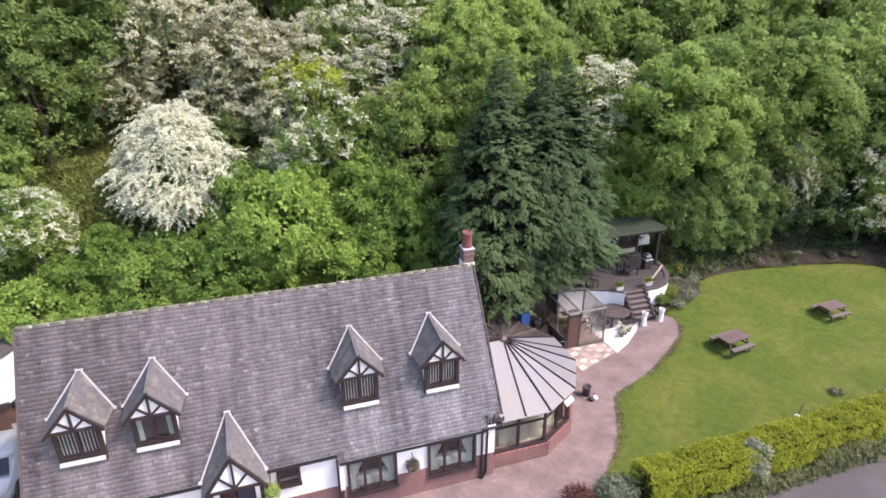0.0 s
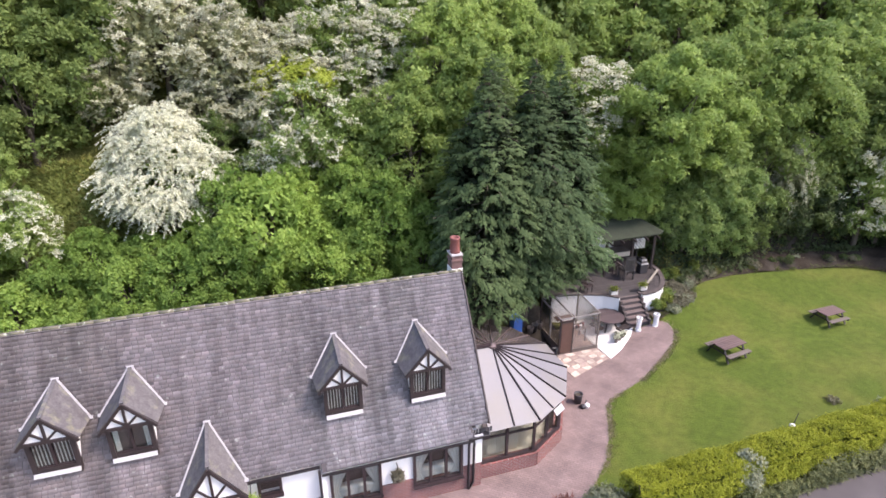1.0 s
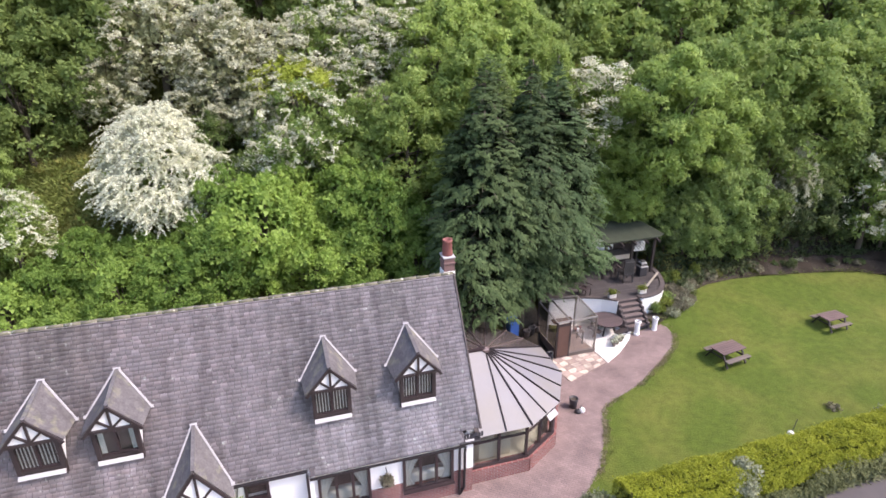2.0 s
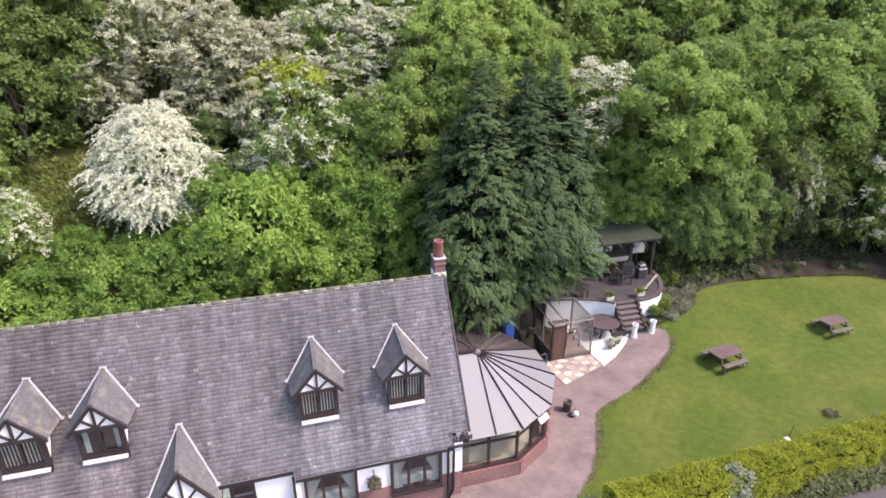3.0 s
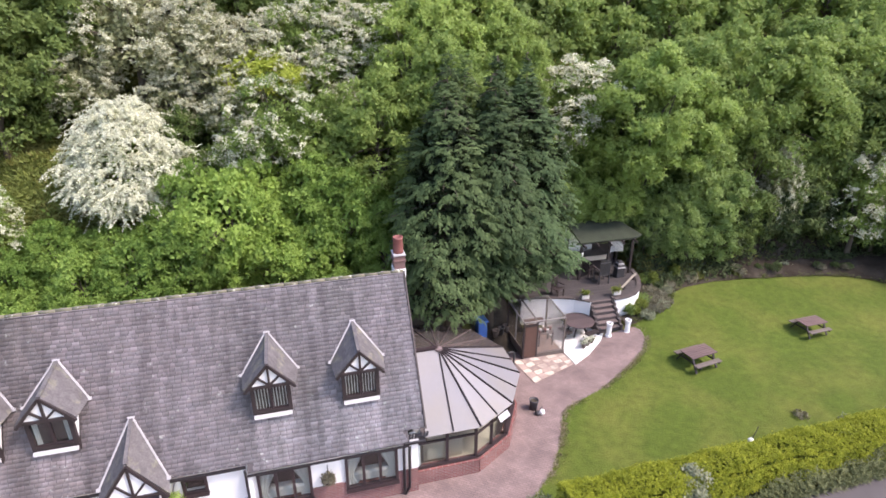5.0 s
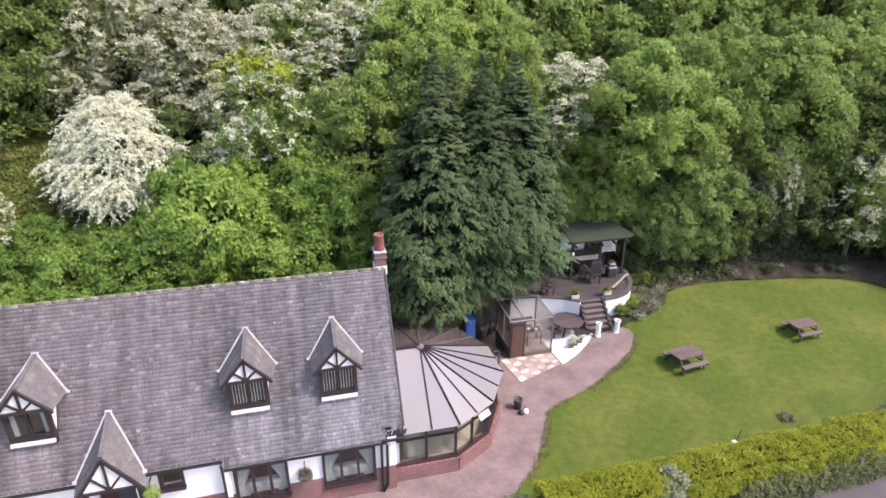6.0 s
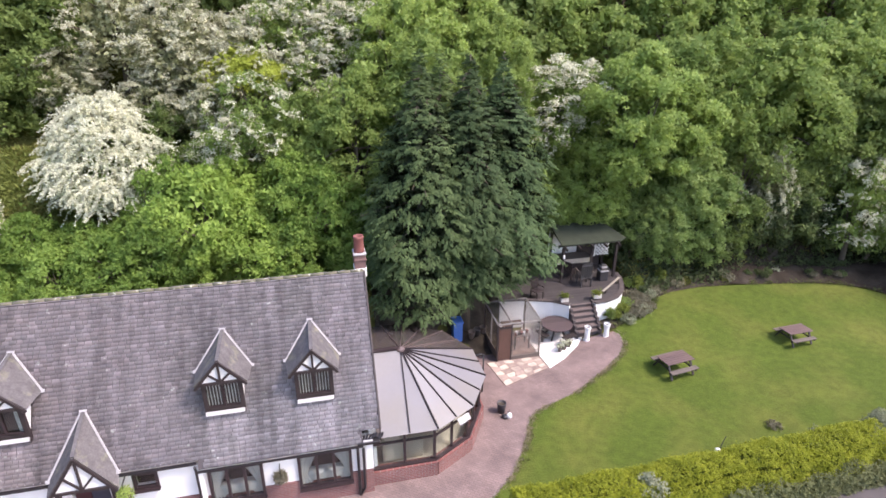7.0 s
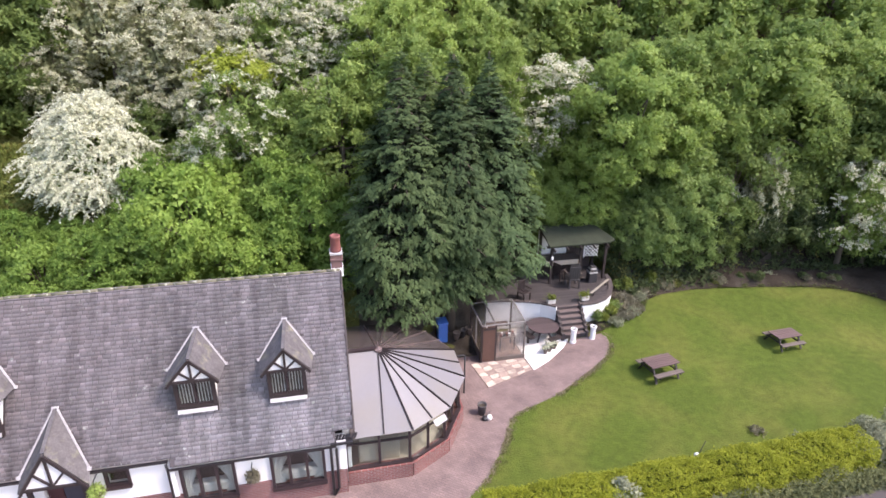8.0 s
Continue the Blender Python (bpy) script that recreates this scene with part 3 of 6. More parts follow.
for px, top in ((-5.58, 2.35), (-0.62, 2.15), (-0.44, 2.02)):
    bm = tube(bmesh.new(), [(px, -3.48, top), (px, -3.47, top - 0.1), (px, -3.43, top - 0.22), (px, -3.43, 0.3), (px + (0.0 if px < -0.5 else -0.16), -3.44, 0.02)], [0.045] * 5)
    part("downpipe", bm, BLACK, house, "black downpipe", smooth=True)
part("hopper", bbox(-0.62, -3.5, 2.14, 0.12, -3.28, 2.26, edge=0.02), BLACK, house, "black rainwater hopper on the corner")
part("lead_cover", bbox(-0.42, -3.47, 2.262, -0.12, -3.38, 2.28), LEAD, house)
bm = bmesh.new()
for k in range(8):
    beam(bm, (-0.52 + 0.1 * k, -3.4 + 0.03 * (k % 3), 2.285 + 0.02 * (k % 2)), (-0.45 + 0.1 * k, -3.22, 2.34 + 0.015 * (k % 3)), 0.075, 0.025)
part("corner_tiles", bm, BLACK, house, "jumble of dark tiles at the roof corner")
part("pier", bbox(-0.36, -3.37, 1.02, -0.12, -3.02, 2.13), WHITE, house, "white rendered pier beside the conservatory")

# ridge tiles
tile = bmesh.new()
tube(tile, [(0, 0, 0), (0.452, 0, 0)], [0.062, 0.061], 10)
tile_mesh = to_mesh("ridge_tile", tile, RIDGE, True)
rnd = random.Random(4)
for k in range(32):
    ob = attach(new("ridge_tile", tile_mesh), house)
    ob.matrix_basis = pose(WEST + k * 0.4485, RIDGE_Y + rnd.uniform(-0.006, 0.006), RIDGE_Z - 0.03 + rnd.uniform(-0.004, 0.004), 0, rnd.uniform(-0.4, 0.4), rnd.uniform(-0.5, 0.5))

# chimney at the east end of the ridge
chimney = part("chimney", bbox(-0.12, -0.08, 6.6, 0.26, 0.4, 7.42), STONE_BLOCK, house, "brick chimney stack with a red clay pot")
part("flashing", bbox(-0.14, -0.1, 6.6, 0.28, 0.42, 6.93, edge=0.01), WHITE_PAINT, chimney, "white painted base")
part("cornice", bbox(-0.15, -0.11, 7.2, 0.29, 0.43, 7.27, edge=0.01), STONE_BLOCK, chimney)
part("cornice", bbox(-0.15, -0.11, 7.42, 0.29, 0.43, 7.48, edge=0.01), MORTAR, chimney, "pale mortar flaunching under the pot")
part("pot", lathe([(0.19, 0), (0.185, 0.08), (0.165, 0.48), (0.18, 0.5), (0.18, 0.58), (0.14, 0.58), (0.12, 0.4)], (0.07, 0.16, 7.48)), TERRACOTTA, chimney, "red terracotta pot", smooth=True)


# windows in the front wall
def casement(x0, x1, z0, z1, y, lights, curtains, label, parent):
    win = part("window", bbox(x0, y, z1 - 0.07, x1, y + 0.1, z1), FRAME, parent, label)
    part("frame", bbox(x0, y, z0, x1, y + 0.1, z0 + 0.08), FRAME, win)
    w = (x1 - x0) / lights
    for k in range(lights + 1):
        xx = x0 + k * w
        part("mullion", bbox(xx - 0.045, y - 0.01, z0, xx + 0.045, y + 0.1, z1), FRAME, win)
    for k in range(lights):
        pane = part("pane", bbox(x0 + k * w + 0.045, y + 0.045, z0 + 0.08, x0 + (k + 1) * w - 0.045, y + 0.055, z1 - 0.07), GLASS, win)
        pane.visible_shadow = False
    part("sill", bbox(x0 - 0.06, y - 0.1, z0 - 0.07, x1 + 0.06, y + 0.05, z0 - 0.003), FRAME, win, "dark brown sill")
    # a dark sheet takes the place of the unlit room
    part("recess", bbox(x0, y + 0.7, z0, x1, y + 0.72, z1), INSIDE, win, "dark sheet standing for the unlit room behind the glass")
    if curtains:
        for side in (-1, 1):
            edge, mid = (x0, (x0 + x1) / 2) if side < 0 else (x1, (x0 + x1) / 2)
            bm = bmesh.new()
            rows = []
            for r in range(9):
                t = r / 8
                reach = abs(mid - edge) * (0.8 - 0.56 * min(t / 0.72, 1) ** 0.8 + 0.22 * max(0, (t - 0.72) / 0.28))
                rows.append([bm.verts.new((edge + (-side) * reach * q / 10, y + 0.16 + 0.03 * math.sin(q * 2.1), z1 - 0.05 - t * (z1 - z0 - 0.1))) for q in range(11)])
            for p, q in zip(rows, rows[1:]):
                for i in range(10):
                    bm.faces.new((p[i], p[i + 1], q[i + 1], q[i]))
            part("curtain", bm, CURTAIN, win, "white draped net curtain", smooth=True)
    return win


for x0, x1 in ((-5.25, -3.68), (-2.52, -0.87)):
    win = casement(x0, x1, 0.7, 2.05, -3.42, 3, True, "brown three light window with white draped curtains", house)
    part("sill_cloth", bbox(x0 + 0.12, -3.24, 0.76, x1 - 0.12, -2.9, 1.16, edge=0.06), CURTAIN, win, "white cloth on the table behind the glass")
    for side in (x0, x1 - 0.03):
        part("cheek", bbox(side, -3.36, 0.7, side + 0.03, -3.2, 2.05), FRAME, win)
casement(-7.42, -6.78, 1.6, 2.2, -3.24, 1, False, "small brown window under the eave", house)


# dormers
def gabled_front(cx, y, zc, half, base, apex, parent, panel_mat=WHITE_PAINT):
    """White panels with a dark king post and two struts between the rafters."""
    part("gable_panel", slab([(cx - half, y, base), (cx + half, y, base), (cx, y, apex)], (0, 0.05, 0)), panel_mat, parent, "white gable panel")
    f = y - 0.025
    part("tie_beam", bar((cx - half - 0.02, f, base), (cx + half + 0.02, f, base), 0.06, 0.09), TIMBER, parent)
    part("king_post", bar((cx, f - 0.003, base), (cx, f - 0.003, apex - 0.05), 0.06, 0.065, (1, 0, 0)), TIMBER, parent)
    for s in (-1, 1):
        part("strut", bar((cx, f, base + 0.03), (cx + s * half * 0.52, f, base + (apex - base) * 0.46), 0.05, 0.06, (1, 0, 0)), TIMBER, parent)
        part("barge_board", bar((cx, f - 0.02, apex + 0.03), (cx + s * (half + 0.14), f - 0.02, base - (apex - base) * 0.14 / half + 0.03), 0.06, 0.085, (s * (apex - base), 0, half)), TIMBER, parent)


little = random.Random(21)


def little_roof(cx, tip, tail, front_apex, front_foot, parent):
    """Two slated slopes from the main roof to the gable; tip and tail are where they meet the main roof."""
    for s in (-1, 1):
        quad = [(cx, tip[0], tip[1]), (cx, front_apex[0], front_apex[1]), (cx + s * front_foot[0], front_foot[1], front_foot[2]), (cx + s * tail[0], tail[1], tail[2])]
        a, b, c, d = (Vector(p) for p in quad)
        nrm = (b - a).cross(d - a)
        nrm = nrm if nrm.z > 0 else -nrm
        part("roof_slope", slab(quad, nrm.normalized() * 0.05), MOSSY, parent, "weathered mossy slate slope")
        bm = bmesh.new()
        up = nrm.normalized()
        rows = 10
        for r in range(rows):
            t0, t1 = max((r - 0.25) / rows, 0), (r + 1) / rows
            cols = max(2, int((a.lerp(d, t1) - b.lerp(c, t1)).length / 0.17))
            for k in range(cols + 1):
                u0, u1 = max((k - 0.5 * (r % 2)) / cols, 0), min((k + 1 - 0.5 * (r % 2)) / cols - 0.012, 1)
                if u1 - u0 < 0.02:
                    continue
                h = 0.06 + little.uniform(0, 0.005)
                pts = [a.lerp(b, u0).lerp(d.lerp(c, u0), t0) + up * 0.052, a.lerp(b, u1).lerp(d.lerp(c, u1), t0) + up * 0.052,
                       a.lerp(b, u1).lerp(d.lerp(c, u1), t1) + up * h, a.lerp(b, u0).lerp(d.lerp(c, u0), t1) + up * h]
                bm.faces.new([bm.verts.new(v) for v in pts])
        tagged(part("slate_course", bm, MOSSY, parent), kind="stuff")
        p, q = Vector((cx + s * 0.05, tip[0] + 0.03, tip[1] + 0.03)) + OUT * 0.06, Vector((cx + s * (tail[0] + 0.05), tail[1], tail[2])) + OUT * 0.07
        part("flashing", bar(p - Vector((0, 0, 0)), q + (q - p).normalized() * 0.05, 0.05, 0.035, OUT), MORTAR, parent, "pale mortar flashing")
        part("flashing", bar(q - Vector((0.06, 0, 0)), q + Vector((0.05, 0, 0)), 0.1, 0.05, OUT), MORTAR, parent)
    part("flashing", bar(Vector((cx - 0.1, tip[0] + 0.04, tip[1] + 0.05)) + OUT * 0.06, Vector((cx + 0.1, tip[0] + 0.04, tip[1] + 0.05)) + OUT * 0.06, 0.06, 0.04, OUT), MORTAR, parent)
    part("ridge", bar((cx, tip[0], tip[1] + 0.06), (cx, front_apex[0], front_apex[1] + 0.06), 0.11, 0.05), MOSSY, parent)


def dormer(cx, open_window):
    y = -2.6
    # the dormer's back is a dark sheet in place of its unlit room
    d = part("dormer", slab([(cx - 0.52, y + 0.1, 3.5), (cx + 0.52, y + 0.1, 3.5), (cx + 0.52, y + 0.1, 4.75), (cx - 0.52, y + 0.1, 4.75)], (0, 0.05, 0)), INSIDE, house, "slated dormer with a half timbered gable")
    for s in (-1, 1):
        x = cx + s * 0.54
        part("cheek", slab([(x, y, 3.42), (x, y, 4.76), (x, -1.82, 4.72)], (s * 0.03, 0, 0)), TIMBER, d)
        part("cheek_panel", slab([(x + s * 0.034, y + 0.1, 3.85), (x + s * 0.034, y + 0.1, 4.6), (x + s * 0.034, -2.0, 4.6)], (s * 0.012, 0, 0)), WHITE_PAINT, d)
        part("corner_post", bbox(x - 0.06, y - 0.05, 3.52, x + 0.06, y + 0.08, 4.78), TIMBER, d)
    part("head", bbox(cx - 0.56, y - 0.04, 4.66, cx + 0.56, y + 0.08, 4.77), TIMBER, d)
    part("rail", bbox(cx - 0.5, y - 0.04, 3.72, cx + 0.5, y + 0.08, 3.82), TIMBER, d)
    part("mullion", bbox(cx - 0.03, y - 0.02, 3.8, cx + 0.03, y + 0.06, 4.68), FRAME, d)
    for s in (-1, 1):
        part("sash", bbox(cx + s * 0.27 - 0.235, y - 0.01, 3.82, cx + s * 0.27 + 0.235, y + 0.03, 3.87), FRAME, d)
        pane = part("pane", bbox(cx + s * 0.27 - 0.23, y + 0.02, 3.85, cx + s * 0.27 + 0.23, y + 0.028, 4.66), GLASS, d)
        pane.visible_shadow = False
        if not open_window:
            for k in range(5):
                xx = cx + s * 0.27 - 0.19 + k * 0.09
                part("blind_slat", bbox(xx - 0.014, y + 0.05, 3.86, xx + 0.014, y + 0.058, 4.66), BLIND, d)
        else:
            part("curtain", bbox(cx + s * 0.4 - 0.07, y + 0.05, 3.86, cx + s * 0.4 + 0.07, y + 0.062, 4.66), BLIND, d)
    if open_window:
        part("open_sash", bbox(-0.24, -0.015, 3.86, 0.24, 0.015, 3.92, pose(cx + 0.26, y - 0.06, 0, 0, 0, -14)), FRAME, d)
    sill_top = Vector((cx, -2.62, 3.7))
    part("sill", slab([(cx - 0.58, -2.64, 3.69), (cx + 0.58, -2.64, 3.69), (cx + 0.58, -2.7, 3.58), (cx - 0.58, -2.7, 3.58)], (0, -0.06, 0.035)), LEAD, d, "white lead apron below the window")
    gabled_front(cx, y - 0.12, 0, 0.62, 4.78, 5.5, d)
    little_roof(cx, (-1.1, 5.64), (0.82, -1.78, 4.66), (y - 0.13, 5.5), (0.74, y - 0.13, 4.7), d)


for cx, opened in ((-12.6, False), (-10.62, True), (-4.57, False), (-1.8, False)):
    dormer(cx, opened)

# porch
porch = part("porch", bbox(-9.45, -3.52, 2.1, -7.85, -3.4, 2.24), TIMBER, house, "gabled porch with half timbering")
gabled_front(-8.66, -3.62, 0, 0.78, 2.26, 3.4, porch)
little_roof(-8.66, (-2.26, roof_z(-2.26) + 0.05), (0.9, -3.3, roof_z(-3.3) + 0.02), (-3.63, 3.46), (0.92, -3.63, 2.14), porch)
for s in (-1, 1):
    part("post", bbox(-8.66 + s * 0.74 - 0.06, -3.55, 0.0, -8.66 + s * 0.74 + 0.06, -3.43, 2.12), TIMBER, porch)
part("door", bbox(-9.15, -3.1, 0.05, -8.72, -3.04, 2.05), RED_CLOTH, porch, "dark red front door leaf")
part("door", bbox(-8.7, -3.1, 0.05, -8.2, -3.04, 2.05), mat("navy_door", (0.03, 0.033, 0.05), 0.5), porch, "dark blue grey front door leaf")

# slates of the front slope
SW, GAUGE = 0.19, 0.13
rnd = random.Random(11)


def slate_verts(x, s, w, rise):
    """A slate whose tail lies at distance s down the slope."""
    o = Vector((0, RIDGE_Y, RIDGE_Z))
    head, tail = s - GAUGE - 0.04, s
    return [o + Vector((x, 0, 0)) + DOWN * head - OUT * 0.004, o + Vector((x + w, 0, 0)) + DOWN * head - OUT * 0.004,
            o + Vector((x + w, 0, 0)) + DOWN * tail + OUT * (0.004 + rise), o + Vector((x, 0, 0)) + DOWN * tail + OUT * (0.004 + rise),
            o + Vector((x + w, 0, 0)) + DOWN * tail - OUT * 0.006, o + Vector((x, 0, 0)) + DOWN * tail - OUT * 0.006]


def on_dormer(x, y):
    return any(abs(x - c) < 0.5 and -2.6 < y < -1.4 for c in (-12.6, -10.62, -4.57, -1.8)) or (abs(x + 8.66) < 0.6 and y < -2.75)


sv, sf, singles = [], [], []
full = 5.576
courses = int((full + 0.19) / GAUGE)
for c in range(1, courses + 1):
    s = c * GAUGE
    row_jit = rnd.uniform(-0.004, 0.004)
    y_tail = RIDGE_Y + DOWN.y * s
    x = WEST - (SW / 2 if c % 2 else 0)
    while x < EAST:
        w = SW * rnd.uniform(0.72, 1.3)
        x0, x1 = max(x, WEST), min(x + w, EAST)
        x += w
        if x1 - x0 < 0.05 or (y_tail < EAVE_Y - 0.02 and x0 < STEP_X) or (y_tail < NOTCH_Y - 0.03 and x1 > NOTCH_X) or on_dormer((x0 + x1) / 2, y_tail):
            continue
        rise = rnd.uniform(-0.003, 0.005)
        if -4.75 < x0 and x1 < -0.25 and s > full - 1.4 and len(singles) < 300:
            singles.append((x0, s + row_jit + rnd.uniform(-0.008, 0.008), x1 - x0 - 0.015, rise))
            continue
        k = len(sv)
        sv += slate_verts(x0, s + row_jit + rnd.uniform(-0.008, 0.008), x1 - x0 - 0.015, rise)
        sf += [(k, k + 1, k + 2, k + 3), (k + 3, k + 2, k + 4, k + 5)]
attach(tagged(new("slate_covering", quads("slate_covering", np.array([tuple(v) for v in sv]), np.array(sf), SLATE)), "courses of weathered purple grey slates", kind="stuff"), house)

# ---- conservatory ----
cons = thing("conservatory", (2.3, 0.4, 0), "brown framed conservatory with a silvered fan shaped roof", "conservatory")
RING = [(-0.12, -3.07), (2.13, -3.07), (3.59, -2.19), (4.52, -0.56), (4.52, 1.29), (3.67, 2.92), (2.04, 3.89), (0.12, 3.97)]
HUB = Vector((1.3, -0.6, 3.76))
DWARF, EAVE = 0.64, 2.04
part("floor", slab([(0.15 + (x - 0.15) * 0.93, 0.4 + (y - 0.4) * 0.93, 0.02) for x, y in RING], (0, 0, 0.06)), CREAM, cons, "pale tiled floor")


def inward(p, q, d):
    t = Vector((q[0] - p[0], q[1] - p[1], 0)).normalized()
    return Vector((-t.y, t.x, 0)) * d


for k, (p, q) in enumerate(zip(RING, RING[1:])):
    n = inward(p, q, 1)
    a, b = Vector((*p, 0)) + n * 0.08, Vector((*q, 0)) + n * 0.08
    part("dwarf_wall", slab([a - n * 0.16, b - n * 0.16, b + n * 0.2, a + n * 0.2], (0, 0, DWARF - 0.06)), BRICK, cons, "red brick dwarf wall")
    u = Vector((0, 0, 1))
    part("sill", bar(a + u * (DWARF - 0.03), b + u * (DWARF - 0.03), 0.15, 0.05), FRAME, cons, "brown window sill")
    part("transom", bar(a + u * 1.6 + n * 0.06, b + u * 1.6 + n * 0.06, 0.07, 0.06), FRAME, cons)
    part("head", bar(a + u * 1.99 + n * 0.06, b + u * 1.99 + n * 0.06, 0.08, 0.1), FRAME, cons)
    part("gutter", bar(a + u * 2.03 - n * 0.07, b + u * 2.03 - n * 0.07, 0.1, 0.07), FRAME, cons, "brown gutter")
    for j, t in enumerate((0.0, 0.5, 1.0)):
        c = a.lerp(b, t) + n * 0.06
        if t < 1 or k == len(RING) - 2:
            part("post", bbox(c.x - 0.045, c.y - 0.045, DWARF, c.x + 0.045, c.y + 0.045, 2.0), FRAME, cons)
    for t in (0.0, 0.5):
        for z0, z1 in ((DWARF, 1.57), (1.63, 1.95)):
            c, d = a.lerp(b, t) + n * 0.06, a.lerp(b, t + 0.5) + n * 0.06
            pane = part("pane", slab([c + u * z0, d + u * z0, d + u * z1, c + u * z1], n * 0.012), GLASS, cons)
            pane.visible_shadow = False
# an open top light, its sky reflection painted as a pale opaque sheet
a, b = Vector((2.95, -2.66, 1.9)), Vector((3.42, -2.38, 1.9))
o = Vector((0.08, -0.135, -0.16))
part("open_light", slab([a, b, b + o, a + o], (0, 0, 0.03)), MORTAR, cons, "top hung window pushed open, its glass white with sky")
# roof: fan of sheets from the hub, ridge back to the house
wall_ridge = Vector((0.12, HUB.y, HUB.z))
eave = [Vector((*p, EAVE)) + (Vector((*p, EAVE)) - Vector((1.3, 0.4, EAVE))).normalized() * 0.1 for p in RING]
eave[0].x = eave[-1].x = 0.18
fan = []
for p, q in zip(eave, eave[1:]):
    fan += [p, p.lerp(q, 0.5)]
fan.append(eave[-1])
# from k = 8 on, sheets carry the trees' reflection as a dark colour
for k, (p, q) in enumerate(zip(fan, fan[1:])):
    first, last = k == 0, k == len(fan) - 2
    pts = [wall_ridge, HUB, q, p] if first else ([HUB, wall_ridge, q, p] if last else [HUB, q, p])
    pts = [Vector(v) for v in pts]
    nrm = (pts[1] - pts[0]).cross(pts[2] - pts[0])
    nrm = (nrm if nrm.z > 0 else -nrm).normalized()
    part("roof_sheet", slab(pts, nrm * 0.025), POLY if k < 8 else REAR_REFLECTION, cons, "silvery twin wall roof sheet" if k < 8 else "rear roof sheet with the trees' dark reflection in its colour")
for k, q in enumerate(fan):
    major = k % 2 == 0
    s = HUB if 0 < k < len(fan) - 1 else wall_ridge
    part("glazing_bar", bar(s + Vector((0, 0, 0.04)), q + Vector((0, 0, 0.05)), (0.055 if major else 0.04) if k < 9 else 0.03, 0.05), GLAZING_BAR if k < 9 else REAR_REFLECTION_BAR, cons)
part("ridge_bar", bar(wall_ridge + Vector((0, 0, 0.06)), HUB + Vector((0, 0, 0.06)), 0.14, 0.08), FRAME, cons)
part("hub", lathe([(0.16, -0.03), (0.16, 0.05), (0.09, 0.08), (0.02, 0.12), (0.02, 0.34), (0.0, 0.36)], HUB, 10), RED_BRONZE, cons, "faded red brown radius cap with a short finial")
part("flashing", bar((0.1, -3.2, 2.1), (0.1, HUB.y, 3.8), 0.12, 0.04), DARK_STONE, cons)
part("flashing", bar((0.1, 3.97, 2.1), (0.1, HUB.y, 3.8), 0.12, 0.04), DARK_STONE, cons)
bm = tube(bmesh.new(), [(4.55, 0.95, 1.98), (4.95, 0.95, 2.02), (5.02, 0.97, 1.96), (5.03, 1.0, 1.0), (5.03, 1.05, 0.01)], [0.035] * 5)
part("downpipe", bm, BLACK, cons, "black post and arm beside the gutter", smooth=True)
for x0 in (0.35, 0.62):
    bm = bmesh.new()
    for k in range(4):
        box(bm, x0 + k * 0.07, -2.76, 0.66, x0 + k * 0.07 + 0.05, -2.72, 1.7)
    part("blind", bm, CREAM, cons, "pale vertical blind")
part("sideboard", bbox(0.3, -2.2, 0.08, 1.8, -1.7, 0.85, edge=0.02), CREAM, cons)


# ---- paving pieces behind ----
def edge_points(step):
    pts, y = [], -5.4
    ys = np.arange(-5.4, 3.75, 0.01)
    xs = np.interp(ys, EDGE_Y, EDGE_X)
    d = np.concatenate([[0], np.cumsum(np.hypot(np.diff(xs), np.diff(ys)))])
    s = np.arange(0, d[-1], step)
    return np.interp(s, d, xs), np.interp(s, d, ys)


kerb = thing("path_edging", (6.5, -1, 0), "row of weathered edging bricks between path and lawn", "edging", kind="structure")
ex, ey = edge_points(0.225)
edge_mesh = to_mesh("edging_brick", bbox(-0.1, -0.05, -0.04, 0.1, 0.05, 0.02, edge=0.008), EDGING)
rnd = random.Random(3)
for i in range(len(ex) - 1):
    ang = math.degrees(math.atan2(ey[i + 1] - ey[i], ex[i + 1] - ex[i]))
    ob = attach(new("edging_brick", edge_mesh), kerb)
    ob.matrix_basis = pose(ex[i], ey[i], float(height(ex[i], ey[i])) - 0.012 + rnd.uniform(-0.005, 0.006), rnd.uniform(-3, 3), rnd.uniform(-3, 3), ang + rnd.uniform(-4, 4))

# crazy paving by the greenhouse
patio = thing("crazy_paving", (7, 2.2, 0), "pale pink and cream crazy paving beside the greenhouse", "paving", kind="structure")
quad = [Vector((5.85, 3.02, 0)), Vector((6.16, 1.15, 0)), Vector((8.52, 2.05, 0)), Vector((8.4, 3.02, 0))]
part("bed", slab([v + Vector((0, 0, 0.008)) for v in quad], (0, 0, 0.02)), mat("mortar", (0.27, 0.2, 0.175), 0.9, vary=0.3, scale=4.0), patio)


def in_quad(u, v):
    return quad[0].lerp(quad[3], u).lerp(quad[1].lerp(quad[2], u), v)


rnd = random.Random(8)
NU, NV = 6, 5
jit = {(i, j): ((i + (rnd.uniform(-0.22, 0.22) if 0 < i < NU else 0)) / NU, (j + (rnd.uniform(-0.22, 0.22) if 0 < j < NV else 0)) / NV) for i in range(NU + 1) for j in range(NV + 1)}
